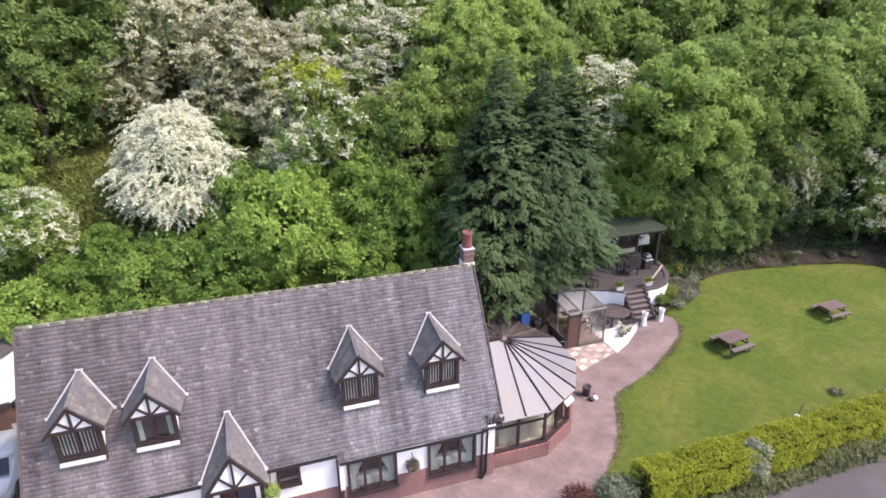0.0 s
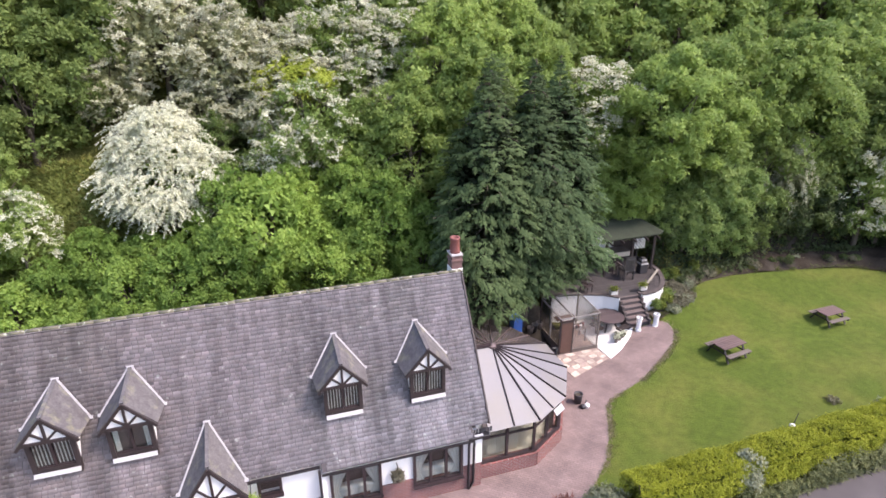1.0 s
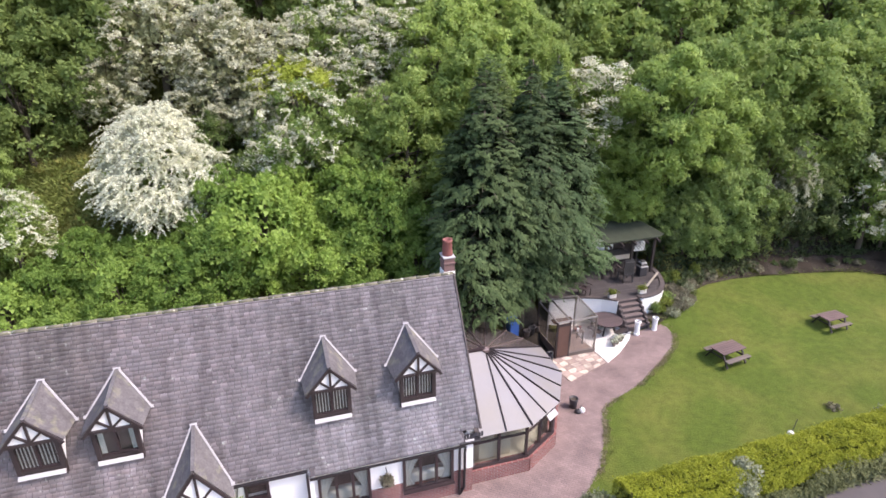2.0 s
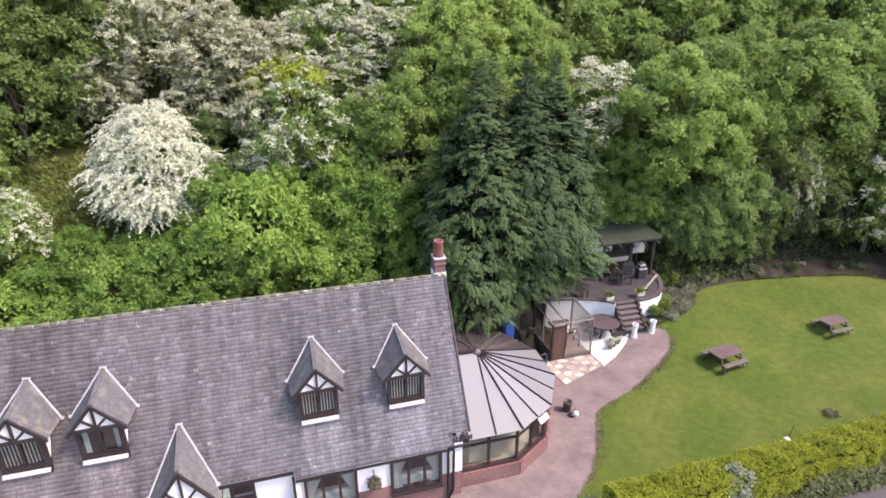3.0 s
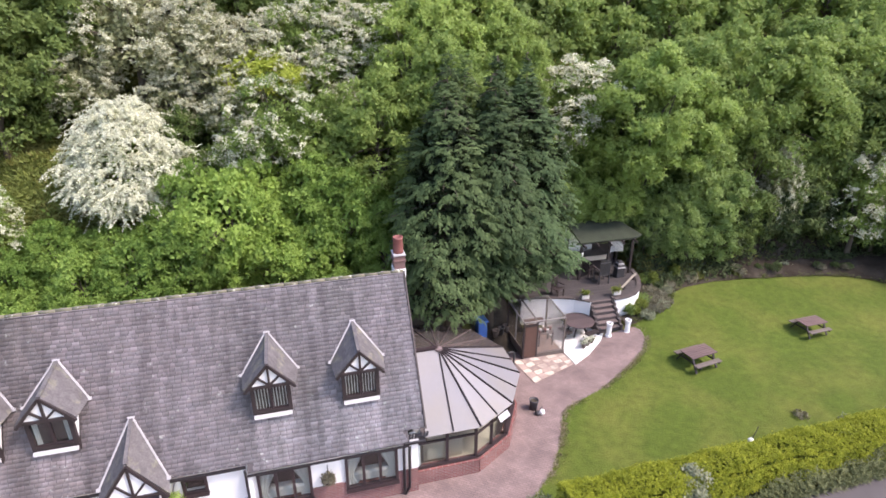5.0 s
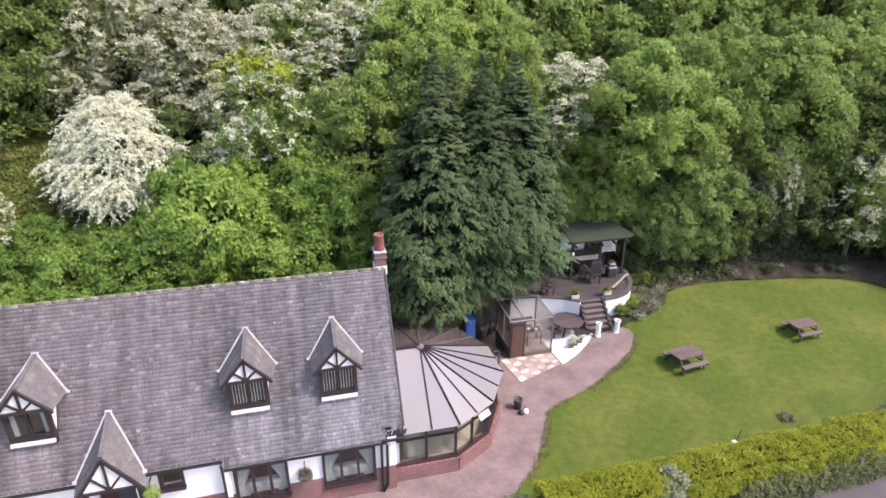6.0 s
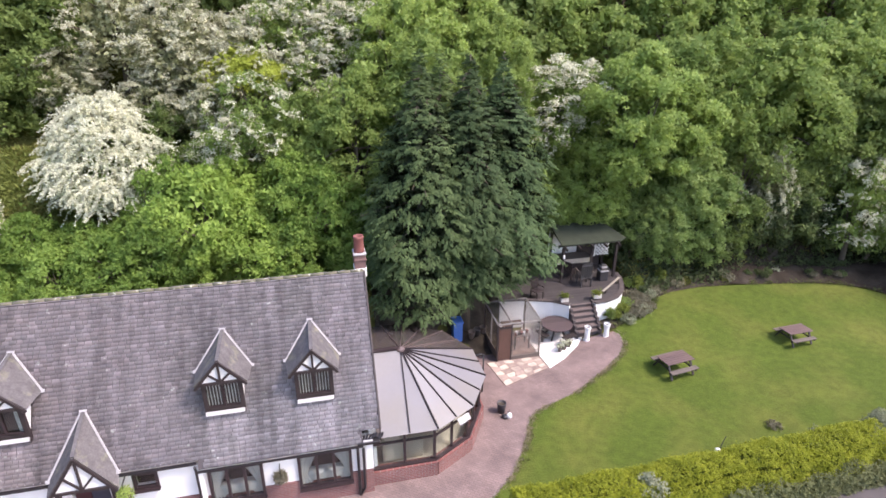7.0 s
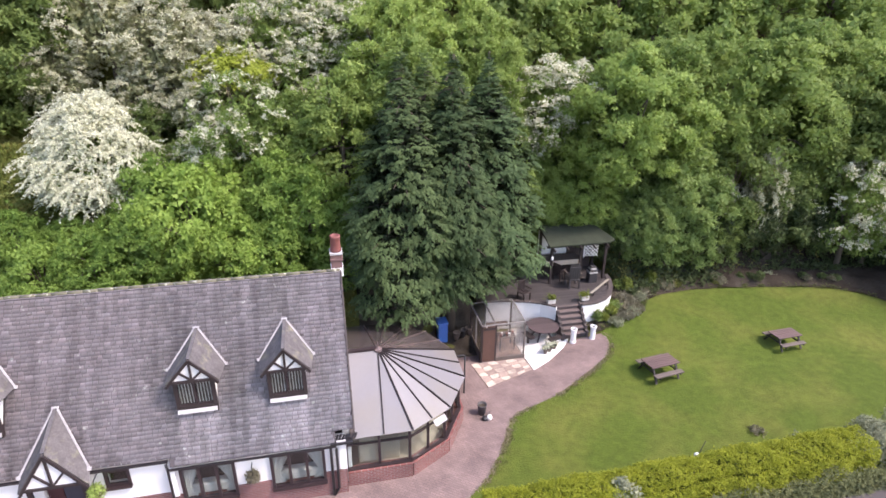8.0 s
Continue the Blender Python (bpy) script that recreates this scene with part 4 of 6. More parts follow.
for i in range(NU):
    for j in range(NV):
        c = [in_quad(*jit[k]) for k in ((i, j), (i + 1, j), (i + 1, j + 1), (i, j + 1))]
        m = sum(c, Vector()) / 4
        # corners knocked off, so that each stone is a rough seven or eight sided piece
        ring = []
        for q in range(4):
            for a, b in ((c[q], c[q - 1]), (c[q], c[(q + 1) % 4])):
                p = a.lerp(b, rnd.uniform(0.06, 0.24))
                ring.append(m + (p - m) * rnd.uniform(0.88, 0.95))
        pale = (i + j) % 2 == 0
        part("paving_stone", slab([p + Vector((0, 0, 0.02)) for p in ring], (0, 0, 0.012 + rnd.uniform(0, 0.006))), STONE if pale else TAN_STONE, patio, "" if pale else "pinkish tan stone")


def terrace_z(x):
    return 0.045 + 0.075 * (x - 8.45)


TERRACE = [(8.55, 1.98), (9.5, 2.5), (10.55, 3.3), (11.15, 4.0), (11.0, 4.9), (10.2, 5.3), (8.5, 5.6), (8.45, 3.3)]
terrace = slab([(x, y, terrace_z(x)) for x, y in TERRACE], (0, 0, -0.3))
tagged(part("terrace", terrace, CONCRETE), "white painted concrete terrace below the deck", "terrace", kind="structure")

# ---- raised deck, wall, steps ----
DECK_Z = 1.52
wall_left = [(7.4, 5.9), (8.4, 5.75), (9.3, 5.5), (10.0, 5.2), (10.45, 4.85), (10.62, 4.7)]
wall_right = [(12.03, 4.7), (12.8, 4.75), (13.4, 5.0), (13.95, 5.5), (14.35, 6.1), (14.7, 6.9), (14.85, 7.7)]


def curve(pts, n):
    p = np.array(pts)
    d = np.concatenate([[0], np.cumsum(np.hypot(*np.diff(p, axis=0).T))])
    s = np.linspace(0, d[-1], n)
    return list(zip(np.interp(s, d, p[:, 0]), np.interp(s, d, p[:, 1])))


deck = thing("deck", (12.5, 6.5, 0), "raised dark deck held by a curved white wall", "deck", kind="structure")
for line, top in ((wall_left, DECK_Z + 0.03), (wall_right, DECK_Z - 0.02)):
    c = curve(line, 14)
    bm = bmesh.new()
    rows = []
    for i, (x, y) in enumerate(c):
        a, b = c[max(i - 1, 0)], c[min(i + 1, len(c) - 1)]
        t = Vector((b[0] - a[0], b[1] - a[1], 0)).normalized()
        n = Vector((-t.y, t.x, 0))
        rows.append([bm.verts.new(Vector((x, y, z)) + n * o) for o, z in ((0, 0), (0, top), (0.16, top), (0.16, 0))])
    for p, q in zip(rows, rows[1:]):
        for i in range(4):
            bm.faces.new((p[i], q[i], q[(i + 1) % 4], p[(i + 1) % 4]))
    bm.faces.new(rows[0])
    bm.faces.new(rows[-1])
    part("retaining_wall", bm, WHITE_PAINT, deck, "white painted curved retaining wall")
    for (x0, y0), (x1, y1) in zip(c, c[1:]):
        t = Vector((x1 - x0, y1 - y0, 0)).normalized()
        n = Vector((-t.y, t.x, 0)) * 0.08
        part("coping", bar(Vector((x0, y0, top + 0.04)) + n, Vector((x1, y1, top + 0.04)) + n - t * 0.012, 0.24, 0.07), DARK_STONE, deck)
inner = [(x, y + 0.1) for x, y in wall_left] + [(10.75, 4.9), (12.1, 4.9)] + [(x - 0.08, y + 0.1) for x, y in wall_right] + [(14.8, 9.6), (7.4, 9.6)]
part("deck_base", slab([(x, y, 1.2) for x, y in inner], (0, 0, DECK_Z - 0.04 - 1.2)), DARK_STONE, deck)
# boards run across, clipped to the deck's outline
ip = np.array(inner)
yb = 4.92
while yb < 9.5:
    yc = yb + 0.06
    xs = []
    for i in range(len(ip)):
        (x0, y0), (x1, y1) = ip[i], ip[(i + 1) % len(ip)]
        if (y0 - yc) * (y1 - yc) < 0:
            xs.append(x0 + (x1 - x0) * (yc - y0) / (y1 - y0))
    xs.sort()
    for x0, x1 in zip(xs[::2], xs[1::2]):
        part("board", bbox(x0, yb, DECK_Z - 0.038, x1, yb + 0.125, DECK_Z), DECKING, deck)
    yb += 0.135

steps = thing("garden_steps", (11.45, 4.1, 0.1), "dark garden steps between zigzag side kerbs", "steps", kind="structure")
NS = 6
for k in range(NS):
    y0 = 3.78 + k * 0.21
    z1 = 0.3 + (k + 1) * (DECK_Z - 0.32) / NS
    part("tread", bbox(10.78, y0, z1 - 0.06, 11.9, 5.05, z1, edge=0.012), STEP, steps)
    part("riser", bbox(10.8, y0 + 0.05, 0.0, 11.88, y0 + 0.1, z1 - 0.06), DARK_STONE, steps)
    for x0 in (10.64, 11.9):
        part("side_kerb", bbox(x0, y0 - 0.03, 0.0, x0 + 0.14, y0 + 0.22, z1 + 0.09, edge=0.015), DARK_STONE, steps)


def pillar(x, y, z):
    p = thing("pillar", (x, y, z), "short white turned pillar beside the steps", "pillar", "pillars at the steps")
    part("shaft", lathe([(0.16, 0), (0.16, 0.08), (0.125, 0.12), (0.125, 0.6), (0.15, 0.65), (0.165, 0.76), (0.135, 0.78), (0.1, 0.7)], (x, y, z)), WHITE_PAINT, p, smooth=False)
    part("top_soil", lathe([(0.1, 0.69), (0.09, 0.71)], (x, y, z)), SOIL, p)


pillar(11.12, 3.55, 0.2)
pillar(12.12, 3.52, 0.25)

# gazebo
gz = thing("gazebo", (12.9, 8.0, DECK_Z), "open timber shelter with a dark felt roof on the deck", "gazebo")
for x, y in ((11.3, 7.3), (12.95, 7.3), (14.4, 7.35), (14.5, 8.95), (11.3, 8.95)):
    part("post", bbox(x - 0.06, y - 0.06, DECK_Z, x + 0.06, y + 0.06, 3.74 + 0.16 * (y - 6.95)), TIMBER, gz)
front, back = 6.95, 9.35
rp = [Vector((11.0, front, 3.78)), Vector((14.35, front, 3.78)), Vector((14.76, 7.15, 3.813)), Vector((14.2, 9.05, 4.129)), Vector((11.2, 9.05, 4.129))]
part("roof", slab(rp, (0, 0, 0.07)), FELT, gz, "dark green felt roof")
part("beam", bar((11.0, 7.3, 3.66), (14.5, 7.3, 3.66), 0.09, 0.12), TIMBER, gz)
for k in range(5):
    x = 11.2 + k * 0.75
    part("rafter", bar((x, 6.66, 3.662), (x, 9.0, 4.05), 0.07, 0.1), TIMBER, gz)
part("back_wall", bbox(11.2, 9.02, DECK_Z, 12.9, 9.08, 4.04), WHITE_PAINT, gz, "pale boarded half of the back wall")
# right half of the wall takes a dark colour in place of shade
part("back_wall", bbox(12.903, 9.02, DECK_Z, 14.4, 9.08, 4.04), TIMBER, gz, "half of the back wall coloured dark for shade")
trellis = part("trellis", bbox(13.46, 7.98, 2.55, 13.5, 8.02, 3.65), WHITE_PAINT, gz, "white diamond trellis")
for k in range(-5, 5):
    for s in (-1, 1):
        x0 = 13.5 + k * 0.2
        z0, z1 = 2.6, 3.6
        xa, xb = (x0, x0 + 1.0) if s > 0 else (x0 + 1.0, x0)
        t0, t1 = 0.0, 1.0
        lo, hi = 13.5, 14.3
        ts = sorted([(lo - xa) / (xb - xa), (hi - xa) / (xb - xa)])
        t0, t1 = max(0, ts[0]), min(1, ts[1])
        if t1 - t0 > 0.05:
            part("lath", bar((xa + (xb - xa) * t0, 8.0 + 0.012 * s, z0 + (z1 - z0) * t0), (xa + (xb - xa) * t1, 8.0 + 0.012 * s, z0 + (z1 - z0) * t1), 0.012, 0.042), WHITE_PAINT, trellis)
part("lantern", bbox(11.24, 7.16, 2.95, 11.36, 7.24, 3.15, edge=0.02), WHITE_PAINT, gz, "small white lantern on the post")
pole = bmesh.new()
tube(pole, [(13.6, 9.6, 1.5), (13.62, 9.6, 5.0)], [0.03, 0.025], 6)
tagged(part("flue_pole", pole, DARK_PLASTIC), "thin dark pole rising behind the gazebo", "pole")

bar_counter = thing("bar_counter", (12.1, 8.3, DECK_Z), "dark garden bar with a pale counter top", "counter")
part("front", bbox(11.35, 8.2, DECK_Z, 13.2, 8.6, 2.5), TIMBER, bar_counter)
part("top", bbox(11.25, 7.9, 2.5, 13.3, 8.7, 2.57), SEAT, bar_counter, "worn counter top")
part("fascia", bbox(11.25, 7.84, 2.3, 13.3, 7.89, 2.56), CREAM, bar_counter, "pale board along the counter edge")


def garden_chair(x, y, rz, mtl, label, size=1.0):
    c = thing("garden_chair", (0, 0, 0), label, "chair", "chairs on the deck")
    part("seat", bbox(-0.25, -0.25, 0.4, 0.25, 0.25, 0.45, edge=0.01), mtl, c)
    for k in range(5):
        part("back_slat", bbox(-0.22 + k * 0.1, 0.22, 0.45, -0.15 + k * 0.1, 0.25, 0.95), mtl, c)
    part("top_rail", bbox(-0.25, 0.215, 0.93, 0.25, 0.255, 1.0), mtl, c)
    for i in (-1, 1):
        for j in (-1, 1):
            part("leg", bbox(i * 0.22 - 0.025, j * 0.22 - 0.025, 0, i * 0.22 + 0.025, j * 0.22 + 0.025, 0.4), mtl, c)
        part("arm", bbox(i * 0.25 - 0.03, -0.25, 0.62, i * 0.25 + 0.03, 0.25, 0.66), mtl, c)
    c.matrix_basis = pose(x, y, DECK_Z, 0, 0, rz) @ Matrix.Scale(size, 4)
    return c


lounger = garden_chair(12.35, 6.75, 178, DARK_PLASTIC, "high backed dark folding chair with pale arm rails", 1.25)
part("back_panel", bbox(-0.21, 0.195, 0.46, 0.21, 0.213, 1.12), DARK_PLASTIC, lounger, "dark sling back")
part("seat_panel", bbox(-0.21, -0.34, 0.452, 0.21, 0.19, 0.47), DARK_PLASTIC, lounger)
for i in (-1, 1):
    part("arm_rail", bbox(i * 0.285 - 0.018, -0.3, 0.655, i * 0.285 + 0.018, 0.26, 0.685), SEAT, lounger, "pale metal arm rail")
    part("front_leg", bbox(i * 0.285 - 0.015, -0.31, 0.0, i * 0.285 + 0.015, -0.28, 0.66), SEAT, lounger)
garden_chair(12.0, 7.7, 120, TIMBER, "dark wooden garden chair on the deck")
garden_chair(9.35, 5.9, 25, TIMBER, "dark brown wooden garden chair by the wall")
stove = thing("barbecue", (13.6, 7.1, DECK_Z), "barbecue with a pale stepped cover on the deck", "barbecue")
part("body", bbox(13.38, 6.9, DECK_Z, 13.85, 7.3, DECK_Z + 0.55, edge=0.02), DARK_PLASTIC, stove)
for k in range(4):
    w = 0.24 - 0.035 * k
    part("cover_tier", bbox(13.61 - w, 7.1 - w, DECK_Z + 0.56 + 0.1 * k, 13.61 + w, 7.1 + w, DECK_Z + 0.62 + 0.1 * k, edge=0.01), DULL_COVER if k % 2 == 0 else DARK_PLASTIC, stove)
part("bench_plank", bar((12.77, 5.41, DECK_Z + 0.23), (14.42, 6.73, DECK_Z + 0.23), 0.11, 0.05), mat("worn_plank", (0.27, 0.24, 0.2), 0.85, vary=0.25), tagged(thing("deck_bench", (13.6, 5.8, DECK_Z), "low pale plank bench along the curved wall", "bench")))
bench = bpy.data.objects["deck_bench"]
for k in (0.15, 0.85):
    x, y = 12.77 + 1.65 * k, 5.41 + 1.32 * k
    part("support", bbox(x - 0.05, y - 0.05, DECK_Z, x + 0.05, y + 0.05, DECK_Z + 0.205), TIMBER, bench)

# greenhouse
gh = thing("greenhouse", (7.4, 4.4, 0), "lean-to greenhouse of brown timber and clear panels", "greenhouse")
GX0, GX1, GY0, GY1, GH, GB = 6.36, 8.42, 3.08, 5.1, 1.95, 2.05
for x, y, h in ((GX0, GY0, GH), (7.02, GY0, GH), (GX1, GY0, GH), (GX0, GY1, GB), (GX1, GY1, GB)):
    part("post", bbox(x - 0.035, y - 0.035, 0, x + 0.035, y + 0.035, h), TIMBER if x < 8 else SEAT, gh)
for a, b in (((GX0, GY0, GH), (GX1, GY0, GH)), ((GX0, GY1, GB), (GX1, GY1, GB)), ((GX0, GY0, GH), (GX0, GY1, GB)), ((GX1, GY0, GH), (GX1, GY1, GB)), ((7.02, GY0, GH), (7.02, GY1, GB))):
    part("roof_bar", bar(a, b, 0.055, 0.06), PALE_BAR, gh)
for x0, x1 in ((GX0, 7.02), (7.02, GX1)):
    pane = part("roof_pane", slab([(x0, GY0, GH + 0.035), (x1, GY0, GH + 0.035), (x1, GY1, GB + 0.035), (x0, GY1, GB + 0.035)], (0, 0, 0.01)), GREENHOUSE_GLASS, gh)
    pane.visible_shadow = False
part("door", bbox(6.42, GY0 - 0.03, 0.08, 6.98, GY0 + 0.01, 1.85), DOOR_BROWN, gh, "brown boarded door")
part("door_rail", bbox(6.42, GY0 - 0.045, 1.72, 6.98, GY0 - 0.03, 1.85), TIMBER, gh)
pane = part("wall_pane", bbox(7.05, GY0 - 0.01, 0.21, GX1 - 0.04, GY0 + 0.0, 1.9), GREENHOUSE_GLASS, gh)
pane.visible_shadow = False
pane = part("wall_pane", bbox(GX0 - 0.005, GY0 + 0.04, 0.5, GX0 + 0.005, GY1 - 0.04, 1.93), GREENHOUSE_GLASS, gh, "dusty side pane")
pane.visible_shadow = False
part("side_board", bbox(GX0 - 0.015, GY0 + 0.04, 0.02, GX0 + 0.015, GY1 - 0.04, 0.48), SEAT, gh, "weathered side boards")
part("side_stud", bbox(GX0 - 0.025, 4.0, 0.48, GX0 + 0.025, 4.06, 1.98), PALE_BAR, gh)
pane = part("wall_pane", bbox(GX1 - 0.005, GY0 + 0.06, 0.05, GX1 + 0.005, GY1 - 0.04, 2.0), GREENHOUSE_GLASS, gh)
pane.visible_shadow = False
part("base_wall", bbox(7.05, GY0 - 0.05, 0, GX1 + 0.05, GY0 + 0.05, 0.2), SEAT, gh, "low board wall")
part("shelf", bbox(7.2, 4.9, 0.7, 8.3, 5.3, 0.75), DOOR_BROWN, gh)
part("floor", bbox(GX0, GY0, 0.012, GX1, GY1, 0.03), mat("dusty_floor", (0.21, 0.145, 0.125), 0.9, vary=0.3, scale=3.0, second=(0.14, 0.1, 0.088), second_scale=1.5), gh, "dusty brown earth floor")
# staging and clutter seen through the glass
inside = random.Random(31)
stg = thing("staging_table", (7.9, 4.2, 0.03), "pale slatted staging table inside the greenhouse", "table")
for k in range(4):
    part("slat", bbox(7.45, 3.75 + k * 0.16, 0.72, 8.25, 3.88 + k * 0.16, 0.75), SEAT, stg)
for x in (7.5, 8.2):
    for y in (3.8, 4.35):
        part("leg", bbox(x - 0.025, y - 0.025, 0.03, x + 0.025, y + 0.025, 0.72), TIMBER, stg)
for k in range(7):
    x, y = 7.52 + 0.11 * k, 3.85 + inside.uniform(0, 0.4)
    r = inside.uniform(0.05, 0.08)
    sp = thing("seedling_pot", (x, y, 0.75), "small plant pot on the greenhouse staging", "pot", "pots in the greenhouse")
    part("body", lathe([(r * 0.7, 0), (r, 0.13), (r * 1.1, 0.15), (r * 0.8, 0.15)], (x, y, 0.75), 10), (TERRACOTTA, WHITE_PAINT, DARK_PLASTIC)[k % 3], sp, smooth=True)

# round table on the terrace
rt = thing("round_table", (9.85, 4.35, 0.13), "round dark brown pub table with fixed stools", "table")
cx, cy, cz = 9.85, 4.35, 0.13
for k in range(7):
    y0 = -0.74 + k * 0.213
    ys = [y0 + 0.205 * q / 5 for q in range(6)]
    ends = [math.sqrt(max(0.77 ** 2 - v * v, 0.01)) for v in ys]
    ring = [(cx + e, cy + v, cz + 0.68) for e, v in zip(ends, ys)] + [(cx - e, cy + v, cz + 0.68) for e, v in zip(ends[::-1], ys[::-1])]
    part("plank", slab(ring, (0, 0, 0.05)), DARK_TABLE, rt)
for k in range(4):
    a = radians(45 + 90 * k)
    part("leg", bar((cx + 0.15 * math.cos(a), cy + 0.15 * math.sin(a), cz + 0.66), (cx + 0.55 * math.cos(a), cy + 0.55 * math.sin(a), cz), 0.07, 0.09), TABLE_LEG, rt)
    b = radians(20 + 90 * k)
    part("seat", bbox(-0.16, -0.36, cz + 0.42, 0.16, 0.36, cz + 0.47, pose(cx + 0.9 * math.cos(b), cy + 0.9 * math.sin(b), 0, 0, 0, math.degrees(b))), TABLE_LEG, rt)
    part("seat_leg", bbox(cx + 0.9 * math.cos(b) - 0.05, cy + 0.9 * math.sin(b) - 0.05, cz, cx + 0.9 * math.cos(b) + 0.05, cy + 0.9 * math.sin(b) + 0.05, cz + 0.42), TABLE_LEG, rt)


# white pots of flowers on the terrace
for x, y, r in ((9.75, 3.15, 0.13), (10.05, 3.28, 0.11), (9.5, 3.02, 0.1)):
    pz = terrace_z(x)
    fp = thing("flower_pot", (x, y, pz), "small pale pot with pale flowers on the terrace", "flower pot", "pots on the terrace")
    part("body", lathe([(r * 0.7, 0), (r, 0.2), (r * 1.1, 0.24), (r * 0.9, 0.24)], (x, y, pz), 12), SEAT, fp, smooth=True)
    part("soil", lathe([(r * 0.85, 0.21), (r * 0.8, 0.225)], (x, y, pz), 12), SOIL, fp)
    bm = bmesh.new()
    fl = random.Random(int(x * 100))
    for k in range(70):
        c = Vector((x + fl.gauss(0, r * 0.8), y + fl.gauss(0, r * 0.8), pz + 0.27 + fl.uniform(-0.05, 0.12)))
        s, w = Vector((fl.gauss(0, 1), fl.gauss(0, 1), fl.gauss(0, 0.5))).normalized() * 0.07, Vector((fl.gauss(0, 1), fl.gauss(0, 1), 0.3)).normalized() * 0.03
        bm.faces.new([bm.verts.new(v) for v in (c - s, c + w, c + s, c - w)])
    part("foliage", bm, GREYLEAF, fp)
    bm = bmesh.new()
    for k in range(22):
        bmesh.ops.create_icosphere(bm, subdivisions=1, radius=0.036, matrix=Matrix.Translation((x + fl.gauss(0, r * 0.8), y + fl.gauss(0, r * 0.8), pz + 0.34 + fl.uniform(-0.02, 0.08))))
    part("flowers", bm, BLOSSOM, fp, "white flower heads")

# picnic tables
def picnic_table():
    t = thing("picnic_table", (0, 0, 0), "brown stained picnic table with benches on the lawn", "picnic table", "tables on the lawn")
    for k in range(6):
        part("top_board", bbox(-0.8, -0.44 + k * 0.148, 0.72, 0.8, -0.305 + k * 0.148, 0.76), TABLE, t)
    for s in (-1, 1):
        for k in range(2):
            part("seat_board", bbox(-0.8, s * 0.68 - 0.14 + k * 0.145, 0.42, 0.8, s * 0.68 - 0.005 + k * 0.145, 0.46), SEAT, t)
        x = s * 0.6
        part("bearer", bbox(x - 0.03, -0.85, 0.35, x + 0.03, 0.85, 0.42), TABLE_LEG, t)
        part("brace", bbox(x - 0.03, -0.37, 0.65, x + 0.03, 0.37, 0.72), TABLE_LEG, t)
        for q in (-1, 1):
            part("leg", bar((x + 0.05 * s, q * 0.25, 0.72), (x + 0.05 * s, q * 0.68, 0.0), 0.05, 0.1, (1, 0, 0)), TABLE_LEG, t)
    return t


pt = picnic_table()
pt.matrix_basis = pose(13.85, 0.42, float(height(13.85, 0.42)), 0, 0, 8) @ Matrix.Scale(0.91, 4)
copy_thing(pt, pose(20.8, 1.08, float(height(20.8, 1.08)), 0, 0, 3) @ Matrix.Scale(0.91, 4))

# bins and small things
tub = thing("tub", (5.42, -0.4, 0), "dark plastic tub standing on the paving", "tub")
part("body", lathe([(0.15, 0), (0.18, 0.36), (0.2, 0.43), (0.2, 0.46), (0.175, 0.46), (0.155, 0.3)], (5.42, -0.4, 0.008)), mat("grey_tub", (0.055, 0.049, 0.053), 0.6), tub, smooth=True)
part("soil", lathe([(0.17, 0.36), (0.16, 0.375)], (5.42, -0.4, 0)), SOIL, tub)
bowl = thing("watering_can", (5.55, -0.8, 0), "small black and white can on the paving", "can")
part("body", lathe([(0.09, 0), (0.12, 0.06), (0.11, 0.16), (0.05, 0.2)], (5.62, -0.8, 0.008), 12), WHITE_PAINT, bowl, smooth=True)
part("base", lathe([(0.12, 0), (0.13, 0.1), (0.06, 0.14)], (5.45, -0.78, 0.008), 12), DARK_PLASTIC, bowl, smooth=True)
part("spout", tube(bmesh.new(), [(5.5, -0.8, 0.1), (5.6, -0.72, 0.24), (5.68, -0.68, 0.28)], [0.03, 0.02, 0.015], 6), DARK_PLASTIC, bowl)

strip("shade_soil", np.arange(3.7, 7.0, 0.1), lambda y: np.full_like(y, 1.0), lambda y: np.full_like(y, 7.4), lambda x, y: height(x, y) + 0.03 + 0.04 * np.sin(4 * x) * np.sin(5 * y), 40, SOIL, "bare dark soil under the conifers", "soil")
wheelie = thing("blue_bin", (4.88, 4.9, 0), "bright blue plastic bin under the trees", "bin")
bz = float(height(5.0, 4.9))
part("body", slab([(4.66, 4.6, bz - 0.05), (5.1, 4.6, bz - 0.05), (5.1, 5.15, bz - 0.05), (4.66, 5.15, bz - 0.05)], (0, 0, 1.0)), BLUE, wheelie)
part("lid", bbox(4.62, 4.53, bz + 0.95, 5.14, 5.2, bz + 1.03, edge=0.02), BLUE, wheelie)
for k in range(3):
    x = 5.55 + 0.35 * k
    lg = thing("clutter_pot", (x, 5.0, 0), "old dark flower pot under the trees", "pot", "pots under the trees")
    hz = float(height(x, 5.0))
    part("body", lathe([(0.12, -0.05), (0.17, 0.3), (0.19, 0.34), (0.15, 0.34), (0.13, 0.2)], (x, 4.6 + 0.2 * k, hz)), DARK_PLASTIC if k % 2 else SEAT, lg, smooth=True)

spot = thing("garden_light", (12.1, -4.85, 0), "small white lantern on a leaning dark stake", "lantern")
gzh = float(height(12.1, -4.85))
part("stake", tube(bmesh.new(), [(11.95, -5.0, gzh), (12.1, -4.9, gzh + 0.45), (12.45, -4.75, gzh + 1.0)], [0.02, 0.018, 0.015], 6), DARK_PLASTIC, spot)
